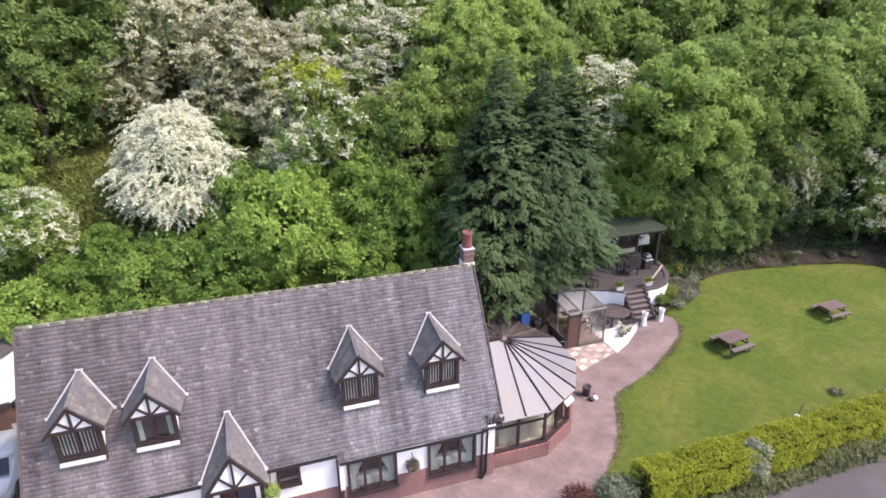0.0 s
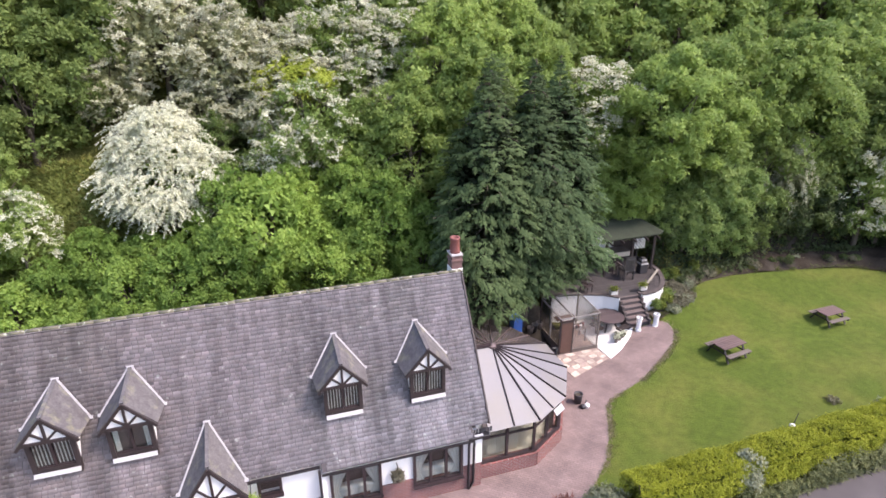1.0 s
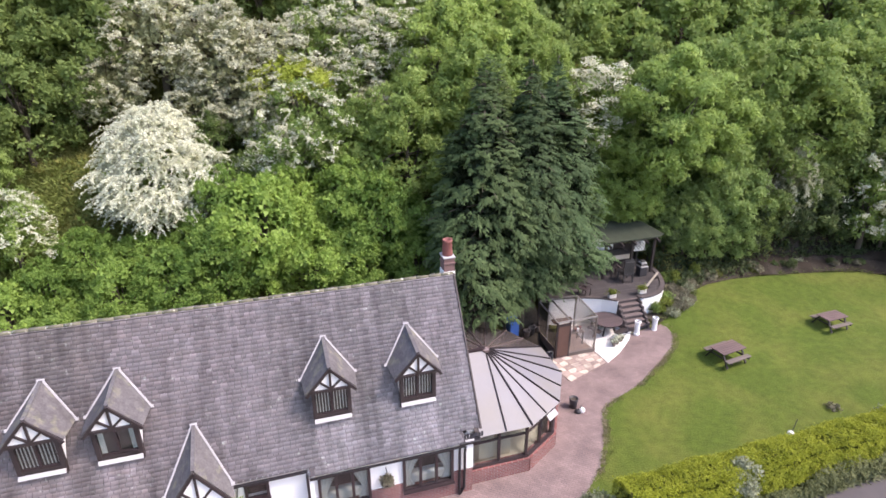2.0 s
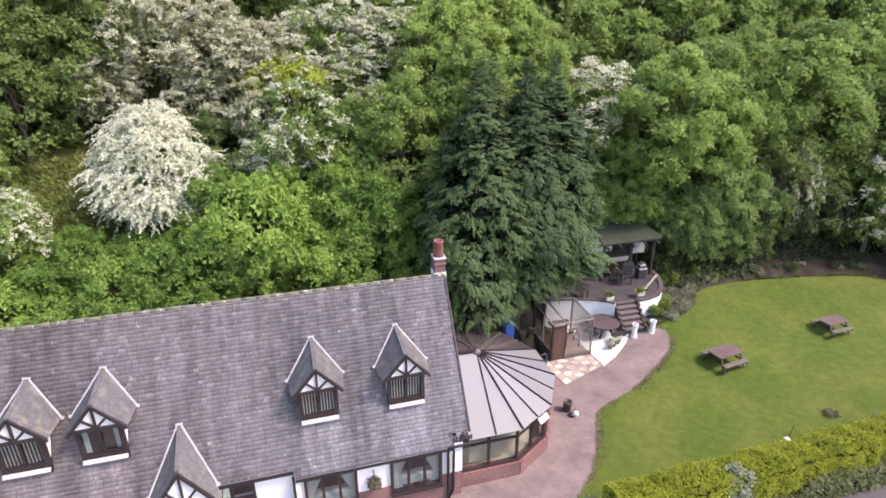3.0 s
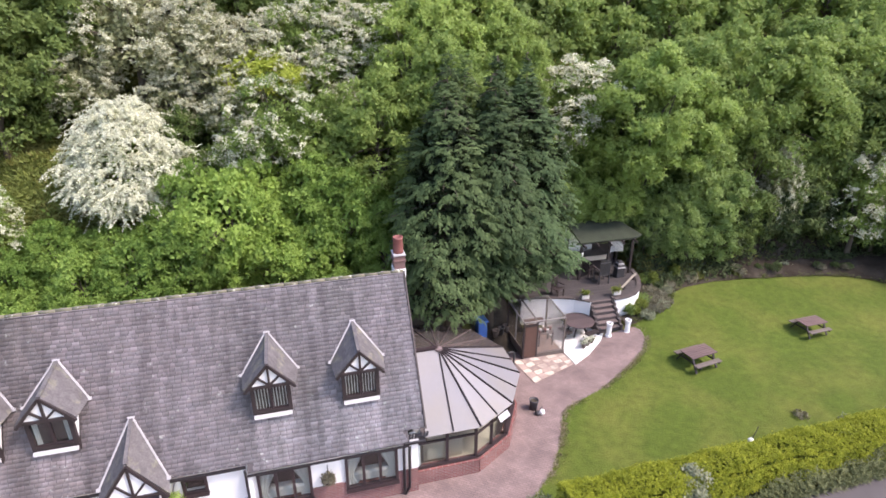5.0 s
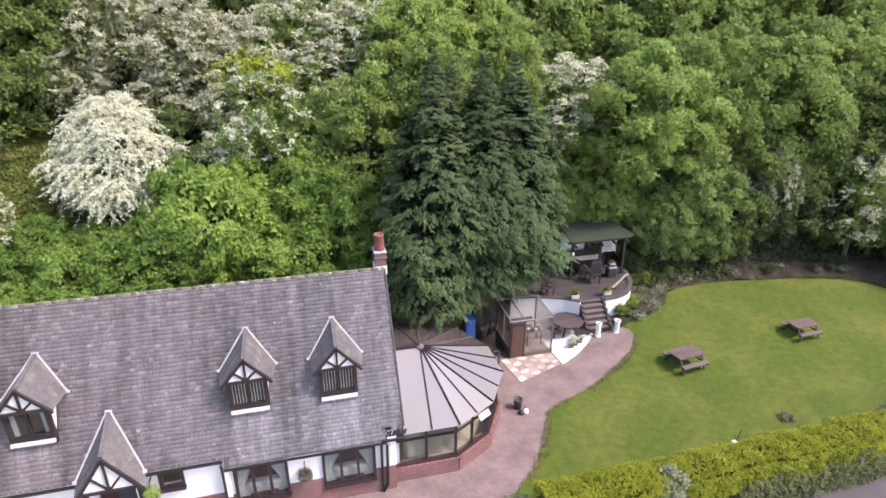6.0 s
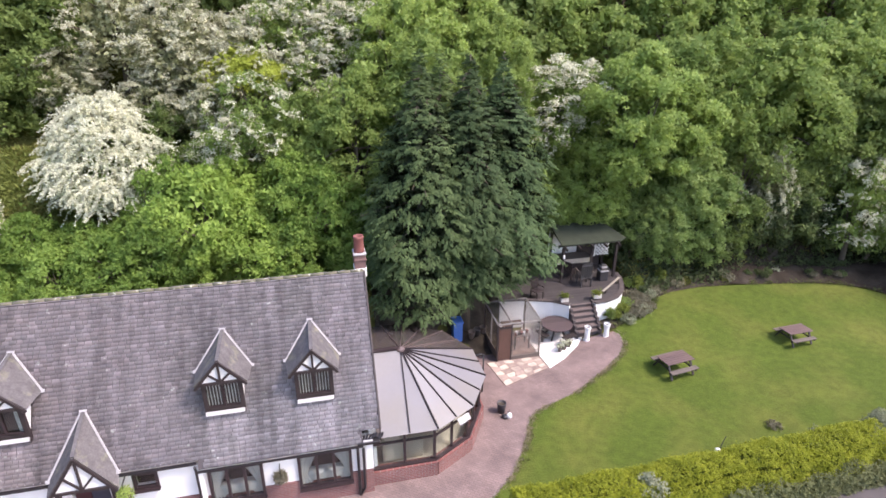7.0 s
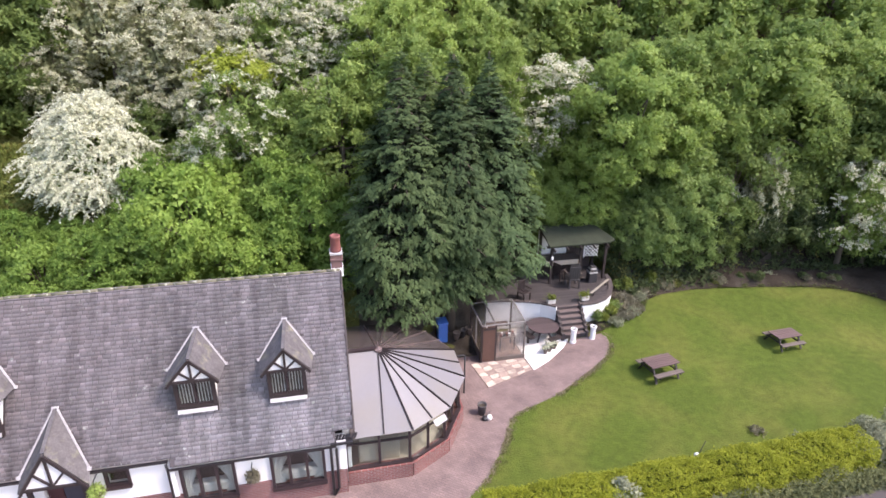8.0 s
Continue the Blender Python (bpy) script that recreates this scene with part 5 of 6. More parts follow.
part("lamp", lathe([(0.04, 0), (0.11, 0.05), (0.12, 0.14), (0.05, 0.2)], (12.12, -4.88, gzh + 0.42), 10), WHITE_PAINT, spot, smooth=True)

# the yard west of the house: outbuilding, parked car, clutter
shed = thing("outbuilding", (-18.5, 6, 0), "brown boarded and white rendered outbuilding with a dark roof", "outbuilding")
plot = [(-16.9, 3.9), (-15.6, 6.6), (-17.4, 8.2), (-21, 7.4), (-21, 3.4)]
part("wall", slab([(x, y, 0) for x, y in plot], (0, 0, 1.8)), DOOR_BROWN, shed, "dark brown boarded lower wall")
part("upper_wall", slab([(x, y, 1.8) for x, y in plot], (0, 0, 1.9)), WHITE, shed, "white rendered upper wall")
part("roof", slab([(x * 1.0 + (0.1 if x > -17 else -0.1), y, 3.7) for x, y in plot], (0, 0, 0.08)), DARK_STONE, shed, "dark flat roof")
part("fascia", bar((-21, 3.33, 1.8), (-16.85, 3.84, 1.8), 0.1, 0.2), TIMBER, shed)
part("fascia", bar((-16.75, 3.85, 1.8), (-15.4, 6.6, 1.8), 0.1, 0.2), TIMBER, shed)
stack = thing("blue_drum", (-16.4, 3.3, 0), "blue plastic drum in the yard", "drum")
part("body", lathe([(0.28, 0), (0.3, 0.3), (0.3, 0.7), (0.28, 0.95), (0.1, 0.98)], (-16.4, 3.3, 0.01)), BLUE, stack, smooth=True)
fence = thing("board_fence", (-17.4, 3.3, 0), "brown board fence in the yard", "fence")
for k in range(7):
    part("board", bbox(-17.9 + k * 0.16, 3.3, 0, -17.76 + k * 0.16, 3.34, 1.3), DOOR_BROWN, fence)
car = thing("car", (-16.9, 2.1, 0), "silver car parked beside the house", "car")
prof = [(-2.0, 0.3), (-2.05, 0.7), (-1.3, 0.9), (-0.75, 1.36), (0.6, 1.42), (1.35, 1.0), (1.95, 0.9), (2.05, 0.5), (2.0, 0.3)]
bm = slab([(-16.9 - 0.82, 2.1 + a, b) for a, b in prof], (1.64, 0, 0))
bmesh.ops.bevel(bm, geom=bm.edges[:], offset=0.08, segments=2, affect="EDGES")
part("body", bm, SILVER, car, smooth=True)
part("windscreen", slab([(-17.6, 0.88, 0.96), (-16.2, 0.88, 0.96), (-16.25, 1.3, 1.34), (-17.55, 1.3, 1.34)], (0, -0.06, 0.05)), CAR_GLASS, car)
for i in (-1, 1):
    for j in (-1, 1):
        w = lathe([(0.3, -0.1), (0.31, -0.08), (0.31, 0.08), (0.3, 0.1)], (0, 0, 0), 16)
        w.transform(pose(-16.9 + i * 0.78, 2.1 + j * 1.25, 0.31, 0, 90, 0))
        part("wheel", w, DARK_PLASTIC, car)

# ---- plants ----
gen = np.random.default_rng(7)


def unit(v):
    return v / np.maximum(np.linalg.norm(v, axis=-1, keepdims=True), 1e-6)


def leaves(base, way, up, length, width, droop=0.15):
    """Leaf blades: three corners each, bent down towards the tip."""
    way, up = unit(way), unit(up)
    side = unit(np.cross(way, up))
    n = np.cross(side, way)
    length, width = length[:, None], width[:, None]
    mid = base + way * length * 0.25
    tip = base + way * length - n * length * droop
    v = np.stack([mid - side * width * 0.6, tip, mid + side * width * 0.6], 1).reshape(-1, 3)
    return v


def leaf_object(name, vs, material, parent=None, label=""):
    v = np.concatenate(vs) if isinstance(vs, list) else vs
    f = np.arange(len(v)).reshape(-1, 3)
    ob = new(name, quads(name, v, f, material))
    if parent is not None:
        attach(ob, parent)
    if label:
        tagged(ob, label)
    return ob


def tufts(centre, normal, per, length, width, spread=0.9, droop=0.2):
    """Rosettes of leaves round each centre, opening towards the normal."""
    n = len(centre)
    c = np.repeat(centre, per, 0)
    nn = np.repeat(unit(normal), per, 0)
    r = unit(gen.normal(size=(n * per, 3)))
    way = unit(r * spread + nn * 0.4)
    L = length * gen.uniform(0.65, 1.25, n * per)
    return leaves(c + r * length * 0.18, way, nn + 0.3 * gen.normal(size=(n * per, 3)), L, L * width, droop)


def bumpy_crown(radius, tall, clumps, per_clump, low=-0.7, lump_r=0.24, rng=None, dome=False):
    """Centres and outward normals over the lumps of a crown that is radius wide and tall high."""
    g = rng or gen
    u = unit(g.normal(size=(clumps * 3, 3)))
    u = u[u[:, 2] > low][:clumps]
    if dome:
        k = np.arange(clumps)
        z = 1 - (1 - low) * (k + 0.5) / clumps
        turn = k * 2.39996
        u = unit(np.stack([np.cos(turn) * np.sqrt(1 - z * z), np.sin(turn) * np.sqrt(1 - z * z), z], 1) + g.normal(size=(clumps, 3)) * 0.09)
    reach = g.uniform(0.4, 1.1, len(u)) ** 0.5 if dome else g.uniform(0.55, 1.0, len(u)) ** 0.55
    taper = 1.0 - (0.3 if dome else 0.25) * np.clip(u[:, 2], 0, 1)
    around = np.arctan2(u[:, 1], u[:, 0])
    taper = taper * (1 + 0.09 * np.sin(3 * around + 5 * u[:, 2] + clumps) + 0.07 * np.sin(7 * around + 9 * u[:, 2]))
    centre = np.stack([u[:, 0] * radius * taper, u[:, 1] * radius * taper, u[:, 2] * tall * 0.5], 1) * reach[:, None]
    if dome:
        centre[:, 2] = np.where(u[:, 2] > 0, centre[:, 2] * 1.18, centre[:, 2] * 0.75) - tall * 0.09
    centre[:, 2] += tall * 0.5
    size = radius * lump_r * g.uniform(0.6, 1.3, len(u))
    d = unit(g.normal(size=(len(u), per_clump, 3)) + u[:, None, :] * 0.9 + np.array([0, 0, 0.9]))
    rad = size[:, None, None] * g.uniform(0.75, 1.05, (len(u), per_clump, 1))
    pts = centre[:, None, :] + d * rad * np.array([1, 1, 0.75])
    return centre, size, pts.reshape(-1, 3), d.reshape(-1, 3)


def limbs(height_m, centres, trunk_r, lean=0.3):
    bm = bmesh.new()
    top = Vector((lean * 0.4, lean * 0.2, height_m * 0.62))
    tube(bm, [(0, 0, -0.5), (0.05, 0.0, height_m * 0.2), (lean * 0.2, lean * 0.1, height_m * 0.4), tuple(top)], [trunk_r * 1.3, trunk_r, trunk_r * 0.75, trunk_r * 0.35], 8)
    twigs = bmesh.new()
    for i, c in enumerate(centres[:: max(1, len(centres) // 14)]):
        c = Vector(c)
        s = Vector((0.05 + lean * 0.2, lean * 0.1, height_m * (0.22 + 0.025 * i)))
        mid = s.lerp(c, 0.5) + Vector((0, 0, 0.25))
        tube(twigs, [tuple(s), tuple(mid), tuple(c)], [trunk_r * 0.45, trunk_r * 0.28, trunk_r * 0.08], 5)
    return bm, twigs


def broadleaf(seed, radius, tall, clear, clumps, per, material, label, name="tree", blade=0.3, per_tuft=7, category="tree", blossom=None, share=0.0, lump_r=0.24, petals=3):
    """A tree at the origin: trunk with limbs, and a crown of leaf tufts; blossom covers a share of the tufts."""
    g = np.random.default_rng(seed)
    t = thing(name, (0, 0, 0), label, category)
    c, s, p, d = bumpy_crown(radius, tall, clumps, per, lump_r=lump_r, rng=g, dome=share > 1)
    c = c + np.array([0, 0, clear])
    p = p + np.array([0, 0, clear])
    stem, twigs = limbs(clear + tall, c, 0.05 * radius + 0.03)
    part("trunk", stem, BARK, t, smooth=True)
    tagged(part("limb", twigs, BARK, t, smooth=True), kind="stuff")
    keep = g.uniform(size=len(p))
    inner = c[g.integers(0, len(c), len(c) * 5)] * np.array([0.75, 0.75, 1]) + g.normal(size=(len(c) * 5, 3)) * 0.3
    if blossom is None:
        leaf_object("crown", [tufts(p, d, per_tuft, blade, 0.5), tufts(inner, g.normal(size=inner.shape) + [0, 0, 1], 5, blade * 1.6, 0.6)], material, t)
    else:
        inner = inner[:900] * np.array([0.95, 0.95, 0.8])
        # blossom gathers in sprays: whole lumps flower more or less
        lumpiness = np.repeat(g.uniform(-0.3, 0.3, len(c)), per)[: len(p)]
        white = keep + lumpiness < share
        leaf_object("crown", [tufts(p[~white], d[~white], per_tuft, blade, 0.5), tufts(inner, g.normal(size=inner.shape) + [0, 0, 1], 6, 0.24, 0.5)], material, t)
        # long arching sprays of flower heads that reach out and droop
        weep = share > 1
        thick = 1 if weep else 2
        w, steps = p[white][::thick], 16 if weep else 8
        out = d[white][::thick] + g.normal(size=w.shape) * 0.5
        out[:, 2] = 0.22 * out[:, 2] + 0.04
        out = unit(out)
        w = w - out * 0.35
        L = g.uniform(0.036, 0.085 if weep else 0.084, (len(w), 1))
        chain = np.concatenate([w + out * L * k - np.array([0, 0, 0.0022 if weep else 0.0019]) * k * k for k in range(steps)])
        leaf_object("blossom", tufts(chain, np.repeat(d[white][::thick][None], steps, 0).reshape(-1, 3) * 0.4 + [0, 0, 1.0], petals, (0.112 if weep else 0.108) - 0.009 * petals, 0.9, 1.0, 0.1), blossom, t)
    return t


def place(t, x, y, s=1.0, rz=0.0, sz=None, sink=0.0):
    m = pose(x, y, float(height(x, y)) - sink, 0, 0, rz) @ Matrix.Diagonal((s, s, sz or s, 1))
    return m


def conifer(seed, tall, radius, boughs, skirt, material=None):
    """A cypress: boughs all round a tapering stem, each ending in drooping feathered plumes with dark gaps between."""
    g = np.random.default_rng(seed)
    t = thing("conifer", (0, 0, 0), "tall dark green conifer with drooping sprays behind the conservatory", "conifer")
    h = skirt + (1 - skirt) * (1 - g.uniform(0.0, 1, boughs) ** 0.78)
    az = g.uniform(0, 2 * math.pi, boughs)
    top = np.clip((h - 0.26) / 0.74, 0, 1)
    prof = np.where(h < 0.26, 0.8 + 0.77 * h, 0.96 * (1 - top ** 1.7) + 0.04)
    lobes = 1 + 0.12 * np.sin(az * 3 + h * 9 + seed) + 0.1 * np.sin(az * 5 + h * 23)
    r = radius * prof * lobes * g.uniform(0.76, 1.07, boughs)
    out = np.stack([np.cos(az), np.sin(az), np.zeros(boughs)], 1)
    tang = np.stack([-np.sin(az), np.cos(az), np.zeros(boughs)], 1)
    part("trunk", tube(bmesh.new(), [(0, 0, -0.3), (0, 0, tall * 0.5), (0, 0, tall * 0.95)], [0.28, 0.14, 0.01], 8), BARK, t, smooth=True)
    twigs = bmesh.new()
    for k in range(0, boughs, 6):
        b = Vector(out[k] * r[k]) + Vector((0, 0, h[k] * tall))
        tube(twigs, [(0, 0, b.z + 0.3), (b.x * 0.5, b.y * 0.5, b.z + 0.25), tuple(b)], [0.05, 0.03, 0.01], 4)
    tagged(part("limb", twigs, BARK, t), kind="stuff")
    # plumes: several to a bough, side by side and one above the other
    per = 9
    B = np.repeat(np.arange(boughs), per)
    n = len(B)
    size = (1.08 - 0.3 * h[B] - 0.42 * smooth01(0.75, 1.0, h[B])) * g.uniform(0.75, 1.2, n)
    swing = g.uniform(-1, 1, n)
    back = g.uniform(0, 1, n)
    root = out[B] * (r[B] - np.minimum(0.32 + 0.5 * back * size, 0.6 * r[B]))[:, None] + tang[B] * (swing * 0.5 * size)[:, None]
    root[:, 2] = h[B] * tall + 0.28 * size * back - 0.12 * np.abs(swing) + g.normal(size=n) * 0.06
    axis = out[B] * 0.85 + tang[B] * (swing * 0.75 + g.normal(size=n) * 0.15)[:, None]
    lift = smooth01(0.5, 0.95, h[B])
    axis[:, 2] += 0.22 + 0.85 * lift + g.normal(size=n) * 0.15
    axis = unit(axis)
    side = unit(np.cross(axis, np.array([0, 0, 1.0])))
    length = 0.6 * size
    blades = 23
    P = np.repeat(np.arange(n), blades)
    s = g.uniform(0.05, 1.0, len(P))
    lr = np.where(g.uniform(size=len(P)) < 0.5, -1.0, 1.0)
    pos = root[P] + axis[P] * (length[P] * s)[:, None]
    pos[:, 2] -= 0.5 * length[P] * s ** 2
    way = axis[P] * 0.62 + side[P] * (lr * (0.95 - 0.6 * s))[:, None] + g.normal(size=(len(P), 3)) * 0.1
    way[:, 2] -= 0.9 * s * 0.62 + 0.22
    L = length[P] * (0.46 - 0.26 * s) * g.uniform(0.75, 1.2, len(P))
    up = np.array([0, 0, 1.0]) * (1 - 0.5 * lift[P])[:, None] + out[B][P] * (0.45 + 0.75 * lift[P])[:, None] + g.normal(size=(len(P), 3)) * 0.18
    v1 = leaves(pos, way, up, L, L * 0.27, 0.2)
    # near black inner tufts stand in for shade between the plumes
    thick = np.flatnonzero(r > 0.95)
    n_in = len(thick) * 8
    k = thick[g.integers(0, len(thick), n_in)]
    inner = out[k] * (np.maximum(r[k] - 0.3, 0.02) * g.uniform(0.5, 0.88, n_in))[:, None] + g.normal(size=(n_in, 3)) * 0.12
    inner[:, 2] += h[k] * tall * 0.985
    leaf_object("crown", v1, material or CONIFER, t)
    leaf_object("inner_foliage", tufts(inner, out[k], 5, 0.28, 0.5), CONIFER_SHADE, t)
    return t


conifer_a = conifer(1, 12.9, 2.8, 470, 0.17)
conifer_a.matrix_basis = pose(3.2, 5.0, 0.7, 0, 0, 40)
conifer_b = conifer(2, 12.6, 2.55, 420, 0.19)
conifer_b.matrix_basis = pose(5.4, 5.3, 0.9, 0, 0, 10)
conifer_c = conifer(3, 11.6, 2.85, 440, 0.17, CONIFER_MID)
conifer_c.matrix_basis = pose(7.3, 6.6, 1.6, 0, 0, 0)
conifer_d = conifer(4, 11.6, 2.4, 330, 0.3, CONIFER_LIGHT)
conifer_d.matrix_basis = pose(4.5, 6.9, 1.8, 0, 0, 75)

# ---- wood on the hillside ----
ash = [broadleaf(20 + k, 2.7, 7.4, 1.0, 100, 23, (ASH, ASH_LIGHT, ASH)[k], "broadleaved tree in fresh mid green leaf on the hillside", "tree", blade=0.225, per_tuft=6) for k in range(3)]
dark = [broadleaf(30 + k, 2.6, 6.9, 0.8, 90, 24, DARKLEAF, "dark green leafy tree on the hillside", "tree", blade=0.23, per_tuft=5) for k in range(2)]
thicket = [broadleaf(36 + k, 2.6, 6.0, 0.2, 50, 18, (IVY, SHADE_LEAF)[k], "thicket at the foot of the wood, leaves darkened for shade", "shrub", blade=0.36, per_tuft=4, category="shrub") for k in range(2)]
shrub = [broadleaf(40 + k, 1.7, 3.1, 0.25, 80, 28, BRIGHT, "bright green leafy sapling thicket behind the house", "shrub", blade=0.14, per_tuft=6, category="shrub") for k in range(2)]
bright_shrub = broadleaf(44, 1.7, 3.1, 0.25, 80, 28, BRIGHTER, "yellow green leafy saplings behind the house", "shrub", blade=0.14, per_tuft=6, category="shrub")
COOL = leaf_mat("cool_green_leaf", (0.138, 0.22, 0.068), (0.335, 0.435, 0.15), 0.5)
cool = [broadleaf(60 + k, 2.6, 6.9, 0.5, 90, 24, COOL, "leafy tree in cool mid green hanging over the bank", "tree", blade=0.225, per_tuft=6) for k in range(2)]
tall = broadleaf(27, 3.6, 7.8, 1.9, 160, 34, FRESH, "tall spreading ash tree over the garden shelter", "tree", blade=0.2, per_tuft=8, lump_r=0.2)
far_trees = [broadleaf(45 + k, 2.7, 7.2, 0.8, 50, 18, m, lab, "tree", blade=0.38, per_tuft=4) for k, (m, lab) in enumerate(((ASH, "green tree far up the wooded slope"), (DARKLEAF, "dark green tree far up the wooded slope")))]
haw_white = broadleaf(50, 2.55, 5.6, 0.3, 800, 3, ASH, "hawthorn covered in white blossom", "hawthorn", category="hawthorn", blade=0.14, per_tuft=5, blossom=BLOSSOM, share=1.4, lump_r=0.07, petals=4)
haw_faded = broadleaf(51, 2.3, 4.0, 0.8, 190, 8, TWIGGY, "hawthorn with fading beige blossom", "hawthorn", category="hawthorn", blade=0.16, per_tuft=5, blossom=FADED, share=0.9, lump_r=0.13)
haw_mixed = broadleaf(52, 2.0, 4.2, 0.8, 80, 17, ASH, "hawthorn with patches of white blossom", "hawthorn", category="hawthorn", blade=0.17, per_tuft=6, blossom=BLOSSOM, share=0.62, lump_r=0.2)

haw_pale = broadleaf(53, 2.2, 4.6, 0.7, 85, 17, ASH, "hawthorn in half faded whitish blossom", "hawthorn", category="hawthorn", blade=0.17, per_tuft=6, blossom=leaf_mat("dull_blossom", (0.5, 0.5, 0.37), (0.8, 0.79, 0.64), thin=0.3), share=0.8, lump_r=0.18)
lime = broadleaf(28, 2.7, 7.4, 1.0, 105, 26, LIME_LEAF, "tree in bright yellow green young leaf", "tree", blade=0.19, per_tuft=8)
haw_white.matrix_basis = place(haw_white, -10.35, 10.5, 1.0, 0, sz=0.98)
used = set()


def plant(t, x, y, s=1.0, rz=0.0, sz=None, sink=0.0):
    m = place(t, x, y, s, rz, sz, sink)
    if t.name not in used:
        used.add(t.name)
        t.matrix_basis = m
        return t
    c = copy_thing(t, Matrix())
    c.matrix_basis = m
    return c


# thicket right behind the house
for i, (x, y, s) in enumerate(((-16.3, 6.6, 1.0), (-14.2, 6.0, 0.8), (-12.0, 6.3, 0.95), (-9.9, 6.6, 1.05), (-8.0, 7.0, 1.15), (-6.2, 7.4, 1.35), (-4.2, 6.8, 1.2), (-2.6, 6.6, 1.05), (-0.8, 7.6, 1.2),
                               (-5.0, 9.0, 1.2), (-2.3, 8.8, 1.15), (-7.8, 9.0, 1.0), (-17.8, 9.0, 1.1), (0.6, 6.6, 0.9), (-13.4, 8.3, 0.75), (-11.3, 8.2, 0.7), (-9.4, 8.4, 0.75), (-15.0, 7.4, 0.7))):
    plant(bright_shrub if i in (0, 5, 6, 9, 12) else shrub[i % 2], x, y, s, 67 * i, sz=s * (0.95 + 0.1 * (i % 3)))
# hawthorns
for t, x, y, s, rz in ((haw_mixed, -16.1, 8.6, 0.85, 0), (haw_mixed, -3.9, 10.6, 1.15, 70), (haw_pale, 11.7, 12.3, 1.25, 140), (haw_pale, 13.1, 12.4, 1.35, 20), (haw_pale, 0.9, 14.6, 1.0, 40), (haw_pale, -1.0, 13.6, 0.8, 170), (haw_pale, 2.4, 16.2, 1.1, 260), (haw_mixed, -5.4, 10.6, 0.8, 10), (haw_pale, -4.7, 10.3, 0.85, 30), (haw_faded, 21.5, 8.9, 0.8, 80),
                       (haw_faded, -10.2, 15.4, 1.2, 0), (haw_faded, -7.2, 14.4, 1.2, 100), (haw_faded, -5.6, 12.6, 1.0, 200), (haw_pale, -2.6, 14.4, 1.05, 300), (haw_faded, -0.4, 12.6, 0.7, 20), (haw_faded, -12.6, 14.2, 0.8, 150), (haw_faded, -8.6, 13.0, 0.8, 250), (haw_faded, -4.4, 14.2, 1.15, 330), (haw_pale, 0.1, 14.2, 1.0, 20), (haw_faded, 1.4, 12.6, 0.6, 90), (haw_pale, -1.2, 15.8, 1.1, 130), (haw_pale, 1.9, 14.6, 0.95, 230)):
    plant(t, x, y, s, rz)
lime_shrub = broadleaf(43, 1.55, 2.3, 3.0, 60, 24, leaf_mat("yellow_green_leaf", (0.26, 0.32, 0.05), (0.47, 0.53, 0.1), 0.45), "yellow green shrub among the hawthorns", "shrub", blade=0.15, per_tuft=8, category="shrub")
plant(lime_shrub, -4.25, 12.9, 1.25, 20, sz=0.88)
plant(shrub[1], -9.2, 11.2, 0.6, 20)
plant(haw_pale, 28.8, 6.5, 1.05, 200, sz=1.3)
plant(haw_pale, 30.4, 6.3, 0.85, 80, sz=1.1)
plant(haw_faded, 24.0, 7.7, 0.55, 80, sz=1.35)
